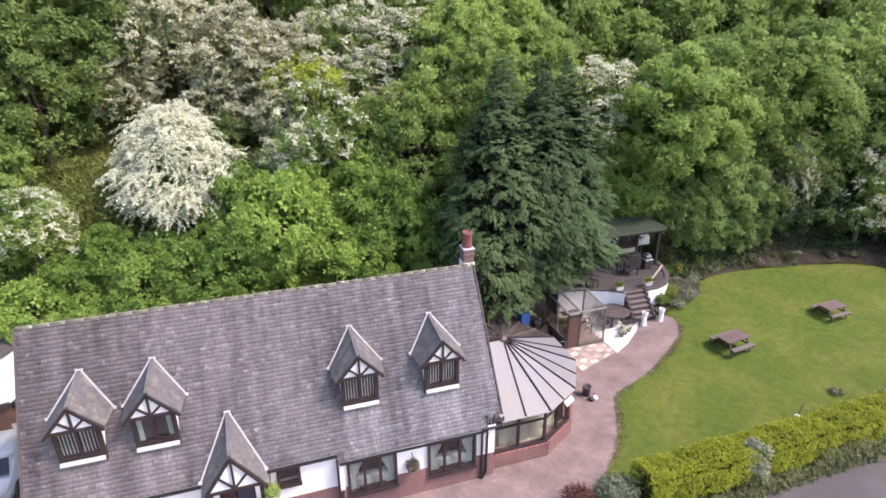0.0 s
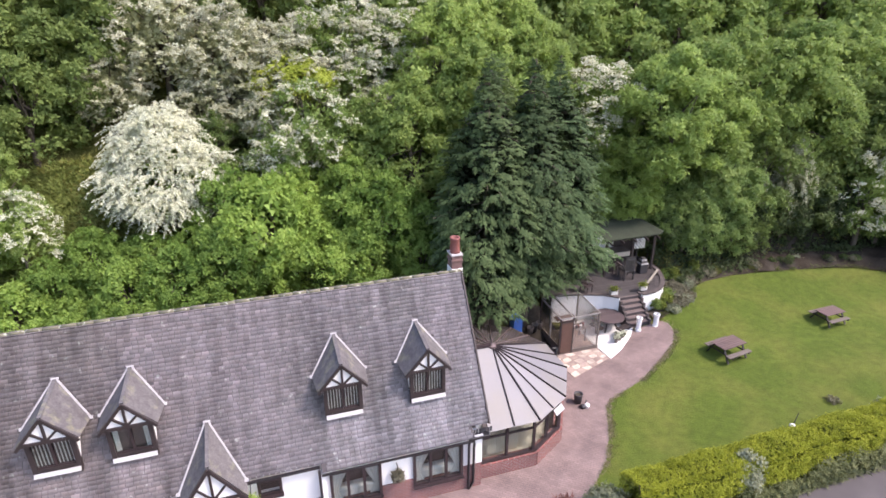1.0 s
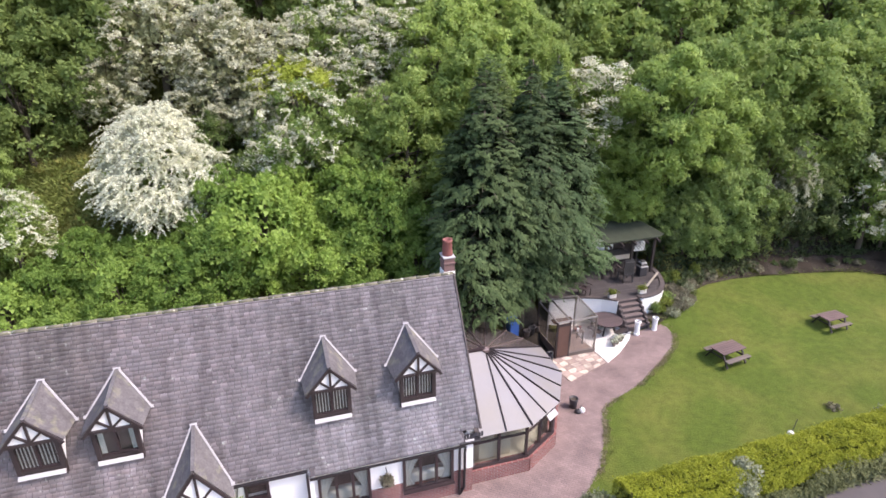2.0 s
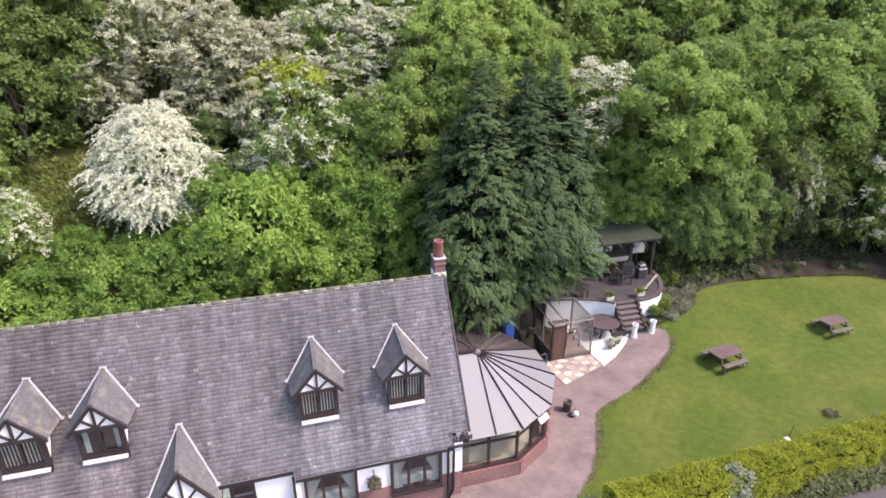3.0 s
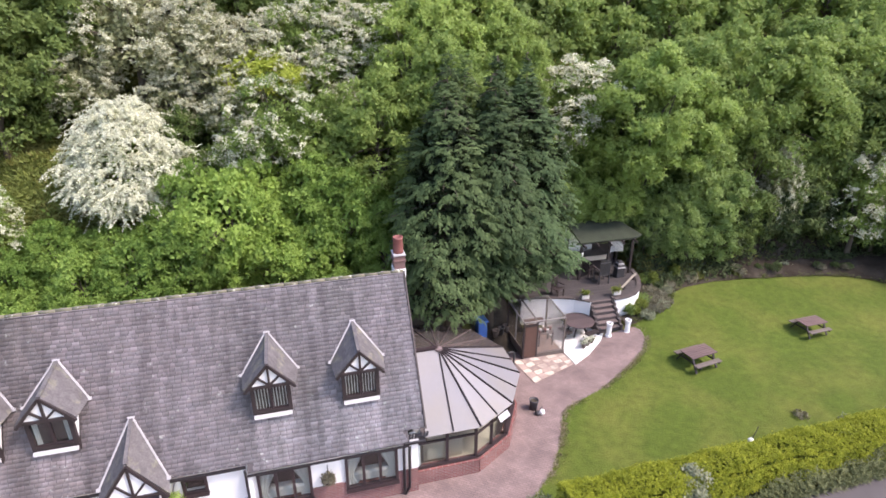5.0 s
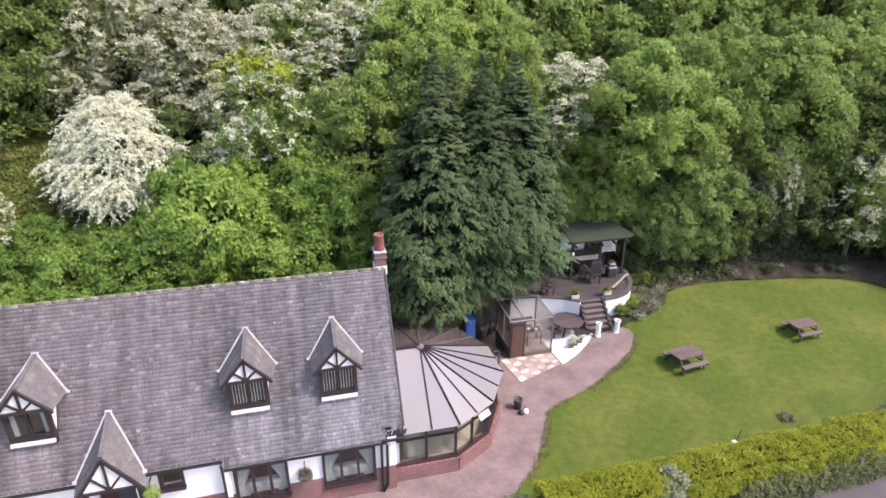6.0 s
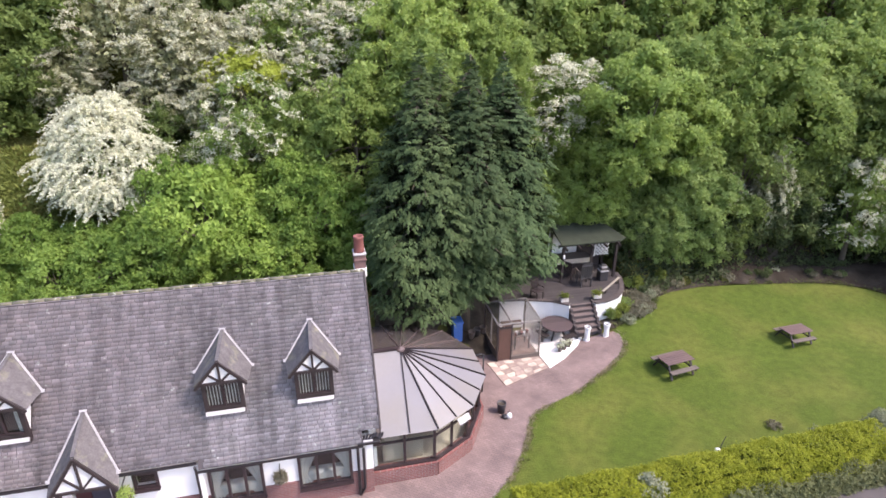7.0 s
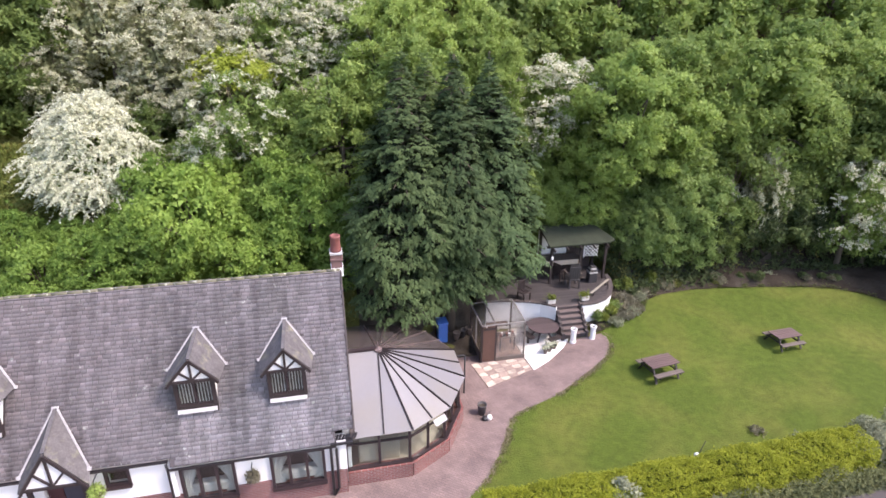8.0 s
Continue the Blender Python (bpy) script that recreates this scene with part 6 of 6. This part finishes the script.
# larger trees
for i, (t, x, y, s) in enumerate(((dark[0], -16.2, 13.2, 0.9), (dark[1], -14.0, 14.8, 0.95), (dark[0], -19.2, 12.4, 1.0), (dark[0], -8.0, 11.8, 0.5), (ash[1], -1.6, 10.6, 0.66), (ash[1], 0.9, 9.6, 0.88),
                                 (lime, 3.2, 12.8, 0.85), (ash[1], 4.8, 9.8, 0.98), (ash[0], 7.8, 10.2, 1.0), (ash[1], 8.8, 13.0, 0.85), (ash[0], 9.4, 11.4, 0.62), (tall, 16.2, 9.7, 1.0), (cool[1], 19.2, 8.6, 0.85),
                                 (ash[0], 18.6, 10.6, 1.15), (ash[1], 22.4, 11.0, 1.15), (dark[0], 22.6, 8.6, 0.85), (ash[2], 25.6, 9.8, 1.15), (dark[1], 28.6, 9.2, 1.1), (dark[0], 31.5, 8.5, 1.2), (dark[1], 17.6, 13.4, 0.85),
                                 # dark trees past x 34, y under 6: unseen, added to shade the lawn
                                 (cool[0], 20.2, 8.2, 0.7), (dark[1], 25.9, 8.4, 0.7), (ash[2], 17.4, 11.0, 0.95), (dark[1], -8.6, 18.0, 0.8), (dark[0], -5.0, 17.6, 0.8), (dark[1], -12.4, 18.4, 0.8), (ash[1], 10.4, 10.5, 0.55), (tall, 11.9, 10.5, 0.5), (tall, 13.9, 10.3, 0.62), (ash[1], 15.0, 11.2, 0.8), (cool[1], 16.9, 10.2, 0.7), (cool[0], 17.5, 8.0, 0.6), (cool[1], 19.3, 8.1, 0.62), (ash[0], 27.6, 12.0, 1.1), (ash[1], 30.6, 11.0, 1.15), (ash[0], 33.6, 10.4, 1.2), (ash[2], 35.0, 14.0, 1.0), (lime, 5.0, 13.4, 0.95), (lime, 7.4, 13.8, 0.9), (dark[1], 30.3, 7.3, 0.62), (dark[0], 32.4, 7.2, 0.7), (dark[1], 34.6, 7.4, 0.75), (dark[0], 34.2, 3.4, 1.1), (dark[1], 34.6, 0.4, 1.0), (dark[1], 36.5, 5.6, 1.0), (dark[0], 31.6, 7.6, 0.75), (ash[1], -17.6, 10.6, 0.62), (ash[0], -19.4, 10.2, 0.7), (cool[0], 12.3, 10.3, 0.5), (cool[1], 14.3, 10.2, 0.52), (cool[1], 15.9, 8.7, 0.42), (cool[0], 16.9, 7.9, 0.46), (cool[1], 18.3, 7.7, 0.5), (cool[0], 20.0, 7.6, 0.44), (dark[1], 21.6, 7.6, 0.42))):
    plant(t, x, y, s, 53 * i, sink=0.9 if x < -12 else 0.3)
# the rest of the wood up the slope
rnd = random.Random(5)
for row, (y, west, east) in enumerate(((16.5, -22, 36), (19.5, -24, 46), (24.5, -22, 56), (12.5, 28, 46), (9.5, 34, 50))):
    for k in range(int((east - west) / 4.0)):
        x = west + k * 4.0 + rnd.uniform(-1, 1)
        yy = y + rnd.uniform(-1.2, 1.2)
        if y < 18 and -12.5 < x < -1:
            continue
        t = far_trees[0] if rnd.random() < (0.8 if x > -1 else 0.4) else far_trees[1]
        plant(t, x, yy, rnd.uniform(0.75, 1.0), rnd.uniform(0, 360))

# thicket at the foot of the bank, darkened for the shade there
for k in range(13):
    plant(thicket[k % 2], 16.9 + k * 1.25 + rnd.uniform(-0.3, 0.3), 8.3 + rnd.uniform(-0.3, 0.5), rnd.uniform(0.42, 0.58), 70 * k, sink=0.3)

for k, (x, y) in enumerate(((11.4, 10.6), (12.6, 10.4), (13.8, 10.5), (14.9, 10.1), (15.9, 8.4), (16.7, 9.2), (15.6, 9.4), (15.3, 8.9))):
    plant(thicket[k % 2], x, y, 0.36, 80 * k)

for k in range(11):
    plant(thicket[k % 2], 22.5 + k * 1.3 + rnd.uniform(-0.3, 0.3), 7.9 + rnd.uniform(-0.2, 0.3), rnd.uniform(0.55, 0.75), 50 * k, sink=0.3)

# dark leaved thickets stand for deep shade where the wood meets the lawn's end
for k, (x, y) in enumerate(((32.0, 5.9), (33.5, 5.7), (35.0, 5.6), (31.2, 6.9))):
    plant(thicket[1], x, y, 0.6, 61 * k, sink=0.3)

# low growth over the slope
n = 6800
ux, uy = gen.uniform(-24, 34, n), gen.uniform(4.4, 17, n)
wx, wy = gen.uniform(-20, -11, 3200), gen.uniform(7.6, 13, 3200)
c = np.stack([wx, wy, height(wx, wy) + gen.uniform(0.0, 0.12, 3200)], 1)
tagged(leaf_object("slope_grass", tufts(c, np.tile([0, -0.4, 1.0], (3200, 1)), 12, 0.3, 0.22), SLOPE_GRASS), "long yellowing grass on the open slope", "grass", kind="stuff")
ok = ~((ux > 1) & (ux < 7.4) & (uy < 7)) & (uy > 4.6 + 2.6 * smooth01(7, 13, ux)) & ~((ux > 6.5) & (ux < 15.2) & (uy < 9.8)) & ~((ux > -21.6) & (ux < -14.5) & (uy < 9))
c = np.stack([ux, uy, height(ux, uy) + gen.uniform(0.0, 0.35, n)], 1)[ok]
n = 3600
bx, by = gen.uniform(15.2, 36, n), gen.uniform(6.0, 10.5, n)
keep = by > np.interp(bx, FAR_X, FAR_Y) + 0.3 + 1.1 * smooth01(20, 23, bx)
bx, by = bx[keep], by[keep]
n = len(bx)
c2 = np.stack([bx, by, height(bx, by) + gen.uniform(0.0, 0.5, n)], 1)
tagged(leaf_object("bank_undergrowth", tufts(c2, np.tile([0, -0.5, 1.0], (n, 1)), 8, 0.24, 0.4), SHADE_LEAF), "ferns and brambles on the bank, darkened for the trees' shade", "undergrowth", kind="stuff")
tagged(leaf_object("undergrowth", tufts(c, np.tile([0, -0.3, 1.0], (len(c), 1)), 10, 0.26, 0.3), GRASSY), "tangled green undergrowth over the slope", "undergrowth", kind="stuff")


# ---- hedge, beds, pots ----
def hedge_leaves(x0, x1, y0, y1, top, n, size):
    """Clipped faces of a hedge: leaves over its top and sides with a slightly uneven surface."""
    u = gen.uniform(size=n)
    x = gen.uniform(x0, x1, n)
    w, h = y1 - y0, top
    s = u * (2 * h + w)
    side = np.where(s < h, 0, np.where(s < h + w, 1, 2))
    y = np.where(side == 0, y0, np.where(side == 1, y0 + (s - h), y1))
    z = np.where(side == 0, s, np.where(side == 1, h, 2 * h + w - s))
    nrm = np.stack([np.zeros(n), np.where(side == 0, -1.0, np.where(side == 1, 0, 1.0)), np.where(side == 1, 1.0, 0.25)], 1)
    wob = 0.05 * np.sin(x * 2.1) + 0.035 * np.sin(x * 5.3 + y * 4) + gen.normal(size=n) * 0.045
    wob -= 0.22 * smooth01(0.32, 0.5, np.abs((y - (y0 + y1) / 2) / w)) * (z > h - 0.2)
    wob -= 0.2 * (z < 0.5)
    p = np.stack([x, y, z], 1) + nrm * wob[:, None]
    p[:, 2] += height(p[:, 0], p[:, 1])
    return tufts(p, nrm + [0, 0, 0.6], 5, size, 0.5, 1.0)


hedge = thing("hedge", (11, -6.2, 0), "clipped golden privet hedge along the road", "hedge")
leaf_object("foliage", hedge_leaves(3.9, 17.6, -6.85, -5.65, 1.62, 30000, 0.058), PRIVET, hedge)
# inner leaves in a darkened privet colour, as the hedge's inner shade
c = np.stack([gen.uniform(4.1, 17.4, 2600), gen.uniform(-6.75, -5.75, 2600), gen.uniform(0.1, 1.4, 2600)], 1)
leaf_object("inner_foliage", tufts(c, gen.normal(size=c.shape), 4, 0.2, 0.5), PRIVET_SHADE, hedge)
bm = bmesh.new()
for k in range(26):
    x = 4.2 + k * 0.52
    tube(bm, [(x, -6.2, 0), (x + 0.1, -6.3 + 0.2 * (k % 2), 0.8), (x, -6.2, 1.4)], [0.04, 0.03, 0.01], 5)
part("stems", bm, BARK, hedge)


def bush(name, x, y, r, tall, n, size, material, label, category="shrub", base=None, width=0.45, group=""):
    z0 = float(height(x, y)) if base is None else base
    b = thing(name, (x, y, z0), label, category, group)
    d = unit(gen.normal(size=(n, 3)))
    d[:, 2] = np.abs(d[:, 2]) * 1.0 - 0.15
    wob = 1 + 0.2 * np.sin(d[:, 0] * 5 + x) * np.cos(d[:, 1] * 6 + y)
    p = d * np.array([r, r, tall * 0.55]) * (wob * gen.uniform(0.6, 1.05, n))[:, None] + np.array([x, y, z0 + tall * 0.42])
    leaf_object("foliage", tufts(p, d, 6, size, width), material, b)
    bm = bmesh.new()
    for k in range(4):
        a = k * 1.7
        tube(bm, [(x, y, z0 - 0.03), (x + 0.3 * r * math.cos(a), y + 0.3 * r * math.sin(a), z0 + tall * 0.55)], [0.03, 0.01], 5)
    part("stems", bm, BARK, b)
    return b


bush("grey_shrub", 3.3, -6.0, 0.75, 1.2, 500, 0.13, GREYLEAF, "grey green shrub at the end of the hedge")
bush("grey_shrub", 8.25, -6.45, 0.6, 1.95, 800, 0.12, GREYLEAF, "pale variegated shrub growing through the hedge")
bush("grey_shrub", 18.6, -6.0, 1.1, 1.7, 2400, 0.085, GREYLEAF, "grey green shrub continuing the hedge")
bush("grey_shrub", 20.6, -5.9, 1.2, 1.7, 2400, 0.085, GREYLEAF, "grey green shrub continuing the hedge")
bush("grey_shrub", 22.8, -5.8, 1.2, 1.6, 2400, 0.085, GREYLEAF, "grey green shrub continuing the hedge")
bush("low_shrub", 15.5, -3.85, 0.3, 0.2, 50, 0.1, HEATHER, "small low straggly shrub on the lawn")
bush("low_shrub", 15.3, -5.6, 0.22, 1.7, 60, 0.12, GREYLEAF, "grey sprig at the hedge top")
# darker greyish leaves added for the shaded lower road face of the hedge
n = 2600
hx = 5.0 + 13.5 * gen.uniform(size=n) ** 0.7
hz = gen.uniform(0, 1, n) ** 1.5 * (0.45 + 0.45 * smooth01(8, 13, hx) + 0.2 * np.sin(hx * 1.7) + 0.12 * np.sin(hx * 4.1))
c = np.stack([hx, -6.93 + gen.normal(size=n) * 0.07 - 0.12 * (1 - hz), np.maximum(hz, 0.02)], 1)
c[:, 2] += height(c[:, 0], c[:, 1])
tagged(leaf_object("hedge_weeds", tufts(c, np.tile([0, -0.8, 0.6], (n, 1)), 6, 0.1, 0.4), leaf_mat("hedge_shade_leaf", (0.1, 0.115, 0.045), (0.23, 0.245, 0.115), patch=1.6)), "grey green leaves added as shade at the foot of the hedge", "undergrowth", kind="stuff")
# verge
n = 5000
vx, vy = gen.uniform(3.2, 26, n), gen.uniform(-7.2, -6.5, n)
c = np.stack([vx, vy, height(vx, vy) + gen.uniform(0, 0.12, n)], 1)
tagged(leaf_object("verge_growth", tufts(c, np.tile([0, -0.3, 1.0], (n, 1)), 6, 0.2, 0.25), leaf_mat("verge_grass", (0.085, 0.1, 0.045), (0.2, 0.215, 0.115), patch=1.4)), "rough grass and ivy on the road verge", "verge", kind="stuff")
# grain of the mown grass
n = 10000
gy_ = gen.uniform(-5.6, 6.2, n)
gx_ = lawn_left(gy_) + 0.1 + (30 - lawn_left(gy_)) * gen.uniform(0, 1, n) ** 1.2
on = gy_ < np.interp(gx_, FAR_X, FAR_Y) - 0.05
gx_, gy_ = gx_[on | (gx_ < 16.2)], gy_[on | (gx_ < 16.2)]
n = len(gx_)
c = np.stack([gx_, gy_, height(gx_, gy_)], 1)
tagged(leaf_object("grass", tufts(c, np.tile([0, 0, 1.0], (n, 1)), 3, 0.045, 0.3), leaf_mat("grass_blade", (0.085, 0.122, 0.018), (0.15, 0.175, 0.035), patch=0.6)), "short mown grass blades on the lawn", "grass", kind="stuff")
# rough fringe of grass along the path
ex, ey = edge_points(0.03)
for shade, low, high, n, wide in (("green and straw", (0.12, 0.14, 0.04), (0.26, 0.24, 0.12), 1500, 0.36), ("bleached", (0.23, 0.19, 0.12), (0.42, 0.36, 0.26), 1800, 0.2)):
    ii = gen.integers(0, len(ex), n)
    ii = ii[gen.uniform(size=n) < 0.55 + 0.45 * np.sin(ii * 0.21 + np.sin(ii * 0.06) * 4)]
    n = len(ii)
    c = np.stack([ex[ii] + gen.uniform(0.0, wide, n), ey[ii] - gen.uniform(-0.03, wide * 0.6, n), np.zeros(n)], 1)
    c[:, 2] = height(c[:, 0], c[:, 1])
    tagged(leaf_object("grass_fringe", tufts(c, np.tile([0, 0, 1.0], (n, 1)), 5, 0.075, 0.3), leaf_mat("fringe_grass", low, high)), shade + " uncut grass fringe along the path edge", "grass", kind="stuff")

# tufts that break the lawn's far edge
tx = np.concatenate([np.interp(gen.uniform(3.8, 6.2, 500), BED_Y, BED_X), gen.uniform(18.5, 33, 700)])
ty = np.concatenate([np.interp(tx[:500], BED_X, BED_Y), np.interp(tx[500:], FAR_X, FAR_Y)])
keep = gen.uniform(size=1200) < 0.5 + 0.5 * np.sin(tx * 2.7 + np.sin(tx * 1.1) * 3)
tx, ty = tx[keep], ty[keep]
n = len(tx)
tx, ty = tx + gen.normal(size=n) * 0.12, ty + np.abs(gen.normal(size=n)) * 0.3 - 0.08
c = np.stack([tx, ty, height(tx, ty) + 0.05], 1)
tagged(leaf_object("grass_edge", tufts(c, np.tile([0, -0.3, 1.0], (n, 1)), 5, 0.12, 0.25), leaf_mat("edge_grass", (0.06, 0.08, 0.02), (0.13, 0.15, 0.045))), "ragged long grass where the lawn meets the bank", "grass", kind="stuff")

# planting bed round the deck's wall
bed_y = np.arange(3.8, 7.6, 0.1)
strip("planting_bed", bed_y, lambda y: np.where(y < 4.7, 12.3, np.interp(y, [4.7, 5.0, 5.5, 6.1, 6.9, 7.7], [12.9, 13.5, 14.05, 14.45, 14.8, 14.95])), lambda y: np.where(y < 6.2, np.interp(y, BED_Y, BED_X) + 0.02, 19.5), lambda x, y: height(x, y) + 0.06 + 0.08 * np.sin(3 * x) * np.sin(4 * y), 40, SOIL, "bare soil bed with heathers at the foot of the bank", "flower bed")
# bare bank along the far edge of the lawn
bxs, bs = np.linspace(16.3, 40, 90), np.linspace(0, 1, 24)
BY = np.interp(bxs, FAR_X, FAR_Y)[None, :] * (1 - bs[:, None]) + 8.3 * bs[:, None]
BX = np.repeat(bxs[None, :], 24, 0)
bv = np.stack([BX, BY, height(BX, BY) + 0.03 + 0.3 * smooth01(0, 0.4, bs)[:, None] * smooth01(19, 22, BX) + 0.06 * np.sin(2.3 * BX) * np.sin(5 * BY)], -1).reshape(-1, 3)
bi = (np.arange(23)[:, None] * 90 + np.arange(89)[None, :]).ravel()
tagged(new("bank_soil", quads("bank_soil", bv, np.stack([bi, bi + 1, bi + 91, bi + 90], -1), mat("bank_earth", (0.033, 0.026, 0.02), 0.95, vary=0.5, scale=1.2, fine=10.0, second=(0.05, 0.042, 0.034), second_scale=0.9, bump=0.08, spec=0.1))), "bare brown soil bank below the trees", "bank", kind="structure")
bank_rnd = random.Random(14)
for k in range(16):
    x = bank_rnd.uniform(19.5, 33)
    y = float(np.interp(x, FAR_X, FAR_Y)) + bank_rnd.uniform(0.2, 1.0)
    bush("bank_tuft", x, y, bank_rnd.uniform(0.15, 0.32), bank_rnd.uniform(0.2, 0.4), 40, 0.12, (HEATHER, SHADE_LEAF, IVY)[k % 3], ("brown withered tuft on the bare bank", "dark green tuft on the bare bank", "green ivy tuft on the bare bank")[k % 3], "plant", base=float(height(x, y)) + 0.2, group="tufts on the bank")
for i, (x, y, r, h, m, lab) in enumerate(((13.2, 4.62, 0.3, 0.4, LIME, "lime green garden plant in the bed"), (13.75, 4.95, 0.34, 0.55, LIME, "lime green garden plant in the bed"), (12.85, 4.55, 0.2, 0.75, DARKLEAF, "small clipped dark conifer in the bed"),
                                         (14.4, 4.6, 0.5, 0.4, HEATHER, "brownish heather mound in the bed"), (15.1, 5.0, 0.5, 0.4, HEATHER, "brownish heather mound in the bed"), (14.6, 5.3, 0.5, 0.45, HEATHER, "brownish heather mound in the bed"),
                                         (13.7, 4.2, 0.4, 0.3, GREYLEAF, "grey green mound in the bed"), (15.4, 5.6, 0.4, 0.35, HEATHER, "brownish heather mound in the bed"), (15.0, 6.0, 0.45, 0.4, HEATHER, "brownish heather mound in the bed"),
                                         (15.56, 6.7, 0.26, 1.0, LIME, "upright golden dwarf conifer in the bed"), (17.15, 7.0, 0.26, 1.0, LIME, "upright golden dwarf conifer in the bed"), (15.5, 7.1, 0.5, 0.6, ASH, "green fern clump in the bed"),
                                         (17.9, 6.65, 0.55, 0.5, HEATHER, "brownish heather mound in the bed"), (16.4, 6.35, 0.4, 0.35, HEATHER, "brownish heather mound in the bed"), (14.9, 4.75, 0.4, 0.4, GREYLEAF, "grey green mound in the bed"), (15.9, 5.95, 0.4, 0.4, GREYLEAF, "grey green mound in the bed"), (14.2, 5.35, 0.4, 0.5, ASH, "green leafy clump in the bed"), (18.6, 6.9, 0.4, 0.3, GRASSY, "tuft of rough grass on the bank"), (21.0, 6.6, 0.35, 0.25, GRASSY, "tuft of rough grass on the bank"), (24.4, 6.6, 0.4, 0.35, GREYLEAF, "grey tuft on the bank"))):
    bush("bed_plant", x, y, r, h, 90 if r < 0.45 else 130, 0.13, m, lab, "plant", group="plants in the bed")
# trough planters at the top of the steps
for x in (10.5, 12.3):
    tr = thing("planter", (x, 5.1, DECK_Z), "weathered white trough planter with green plants", "planter", "planters at the steps")
    part("trough", slab([(x - 0.2, 5.0, DECK_Z + 0.08), (x + 0.2, 5.0, DECK_Z + 0.08), (x + 0.2, 5.2, DECK_Z + 0.08), (x - 0.2, 5.2, DECK_Z + 0.08)], (0, 0, 0.22)), TROUGH, tr)
    part("soil", bbox(x - 0.17, 5.03, DECK_Z + 0.3, x + 0.17, 5.17, DECK_Z + 0.31), SOIL, tr)
    p = np.array([x, 5.1, DECK_Z + 0.4]) + gen.normal(size=(70, 3)) * [0.14, 0.08, 0.06]
    leaf_object("foliage", tufts(p, np.tile([0, 0, 1.0], (70, 1)), 5, 0.1, 0.4), LIME, tr)
# hanging baskets on the front wall
for x, z, r, lab in ((-3.12, 1.42, 0.2, "leafy hanging basket on the front wall"), (-7.65, 1.75, 0.24, "leafy ball basket beside the porch")):
    hb = thing("hanging_basket", (x, -3.52, z), lab, "hanging basket", "hanging baskets")
    part("bracket", bar((x, -3.2, z + 0.4), (x, -3.54, z + 0.4), 0.03, 0.03), BLACK, hb)
    part("chain", bar((x, -3.52, z + 0.4), (x, -3.52, z), 0.015, 0.015, (1, 0, 0)), BLACK, hb)
    part("bowl", lathe([(0.05, -0.2), (0.16, -0.12), (0.2, 0.0), (0.18, 0.0)], (x, -3.52, z)), BARK, hb)
    d = unit(gen.normal(size=(160, 3)))
    leaf_object("foliage", tufts(d * r * gen.uniform(0.6, 1, (160, 1)) + [x, -3.52, z], d, 5, 0.1, 0.4), HEATHER if x > -5 else FRESH, hb)
# red shrub by the path
bush("red_shrub", 1.9, -5.75, 0.42, 0.6, 160, 0.22, REDLEAF, "spiky dark red shrub in a pale tub", "shrub", base=0.3, width=0.15)
tb = thing("stone_tub", (1.9, -5.75, 0), "pale stone planting tub on the paving", "tub")
part("body", lathe([(0.28, 0), (0.33, 0.28), (0.36, 0.34), (0.3, 0.34)], (1.9, -5.75, 0.008)), CONCRETE, tb, smooth=True)

# ---- single slates of the front slope ----
slate_mesh = {}
for x, s, w, rise in singles:
    key = round(w, 2)
    if key not in slate_mesh:
        v = np.array([tuple(p) for p in slate_verts(0, 0, key, 0.003)]) - np.array([0, RIDGE_Y, RIDGE_Z])
        slate_mesh[key] = quads("slate", v, np.array([(0, 1, 2, 3), (3, 2, 4, 5)]), SLATE_PIECE)
    ob = attach(new("slate", slate_mesh[key]), house)
    ob.matrix_basis = Matrix.Translation(Vector((x, RIDGE_Y, RIDGE_Z)) + DOWN * s + OUT * rise)
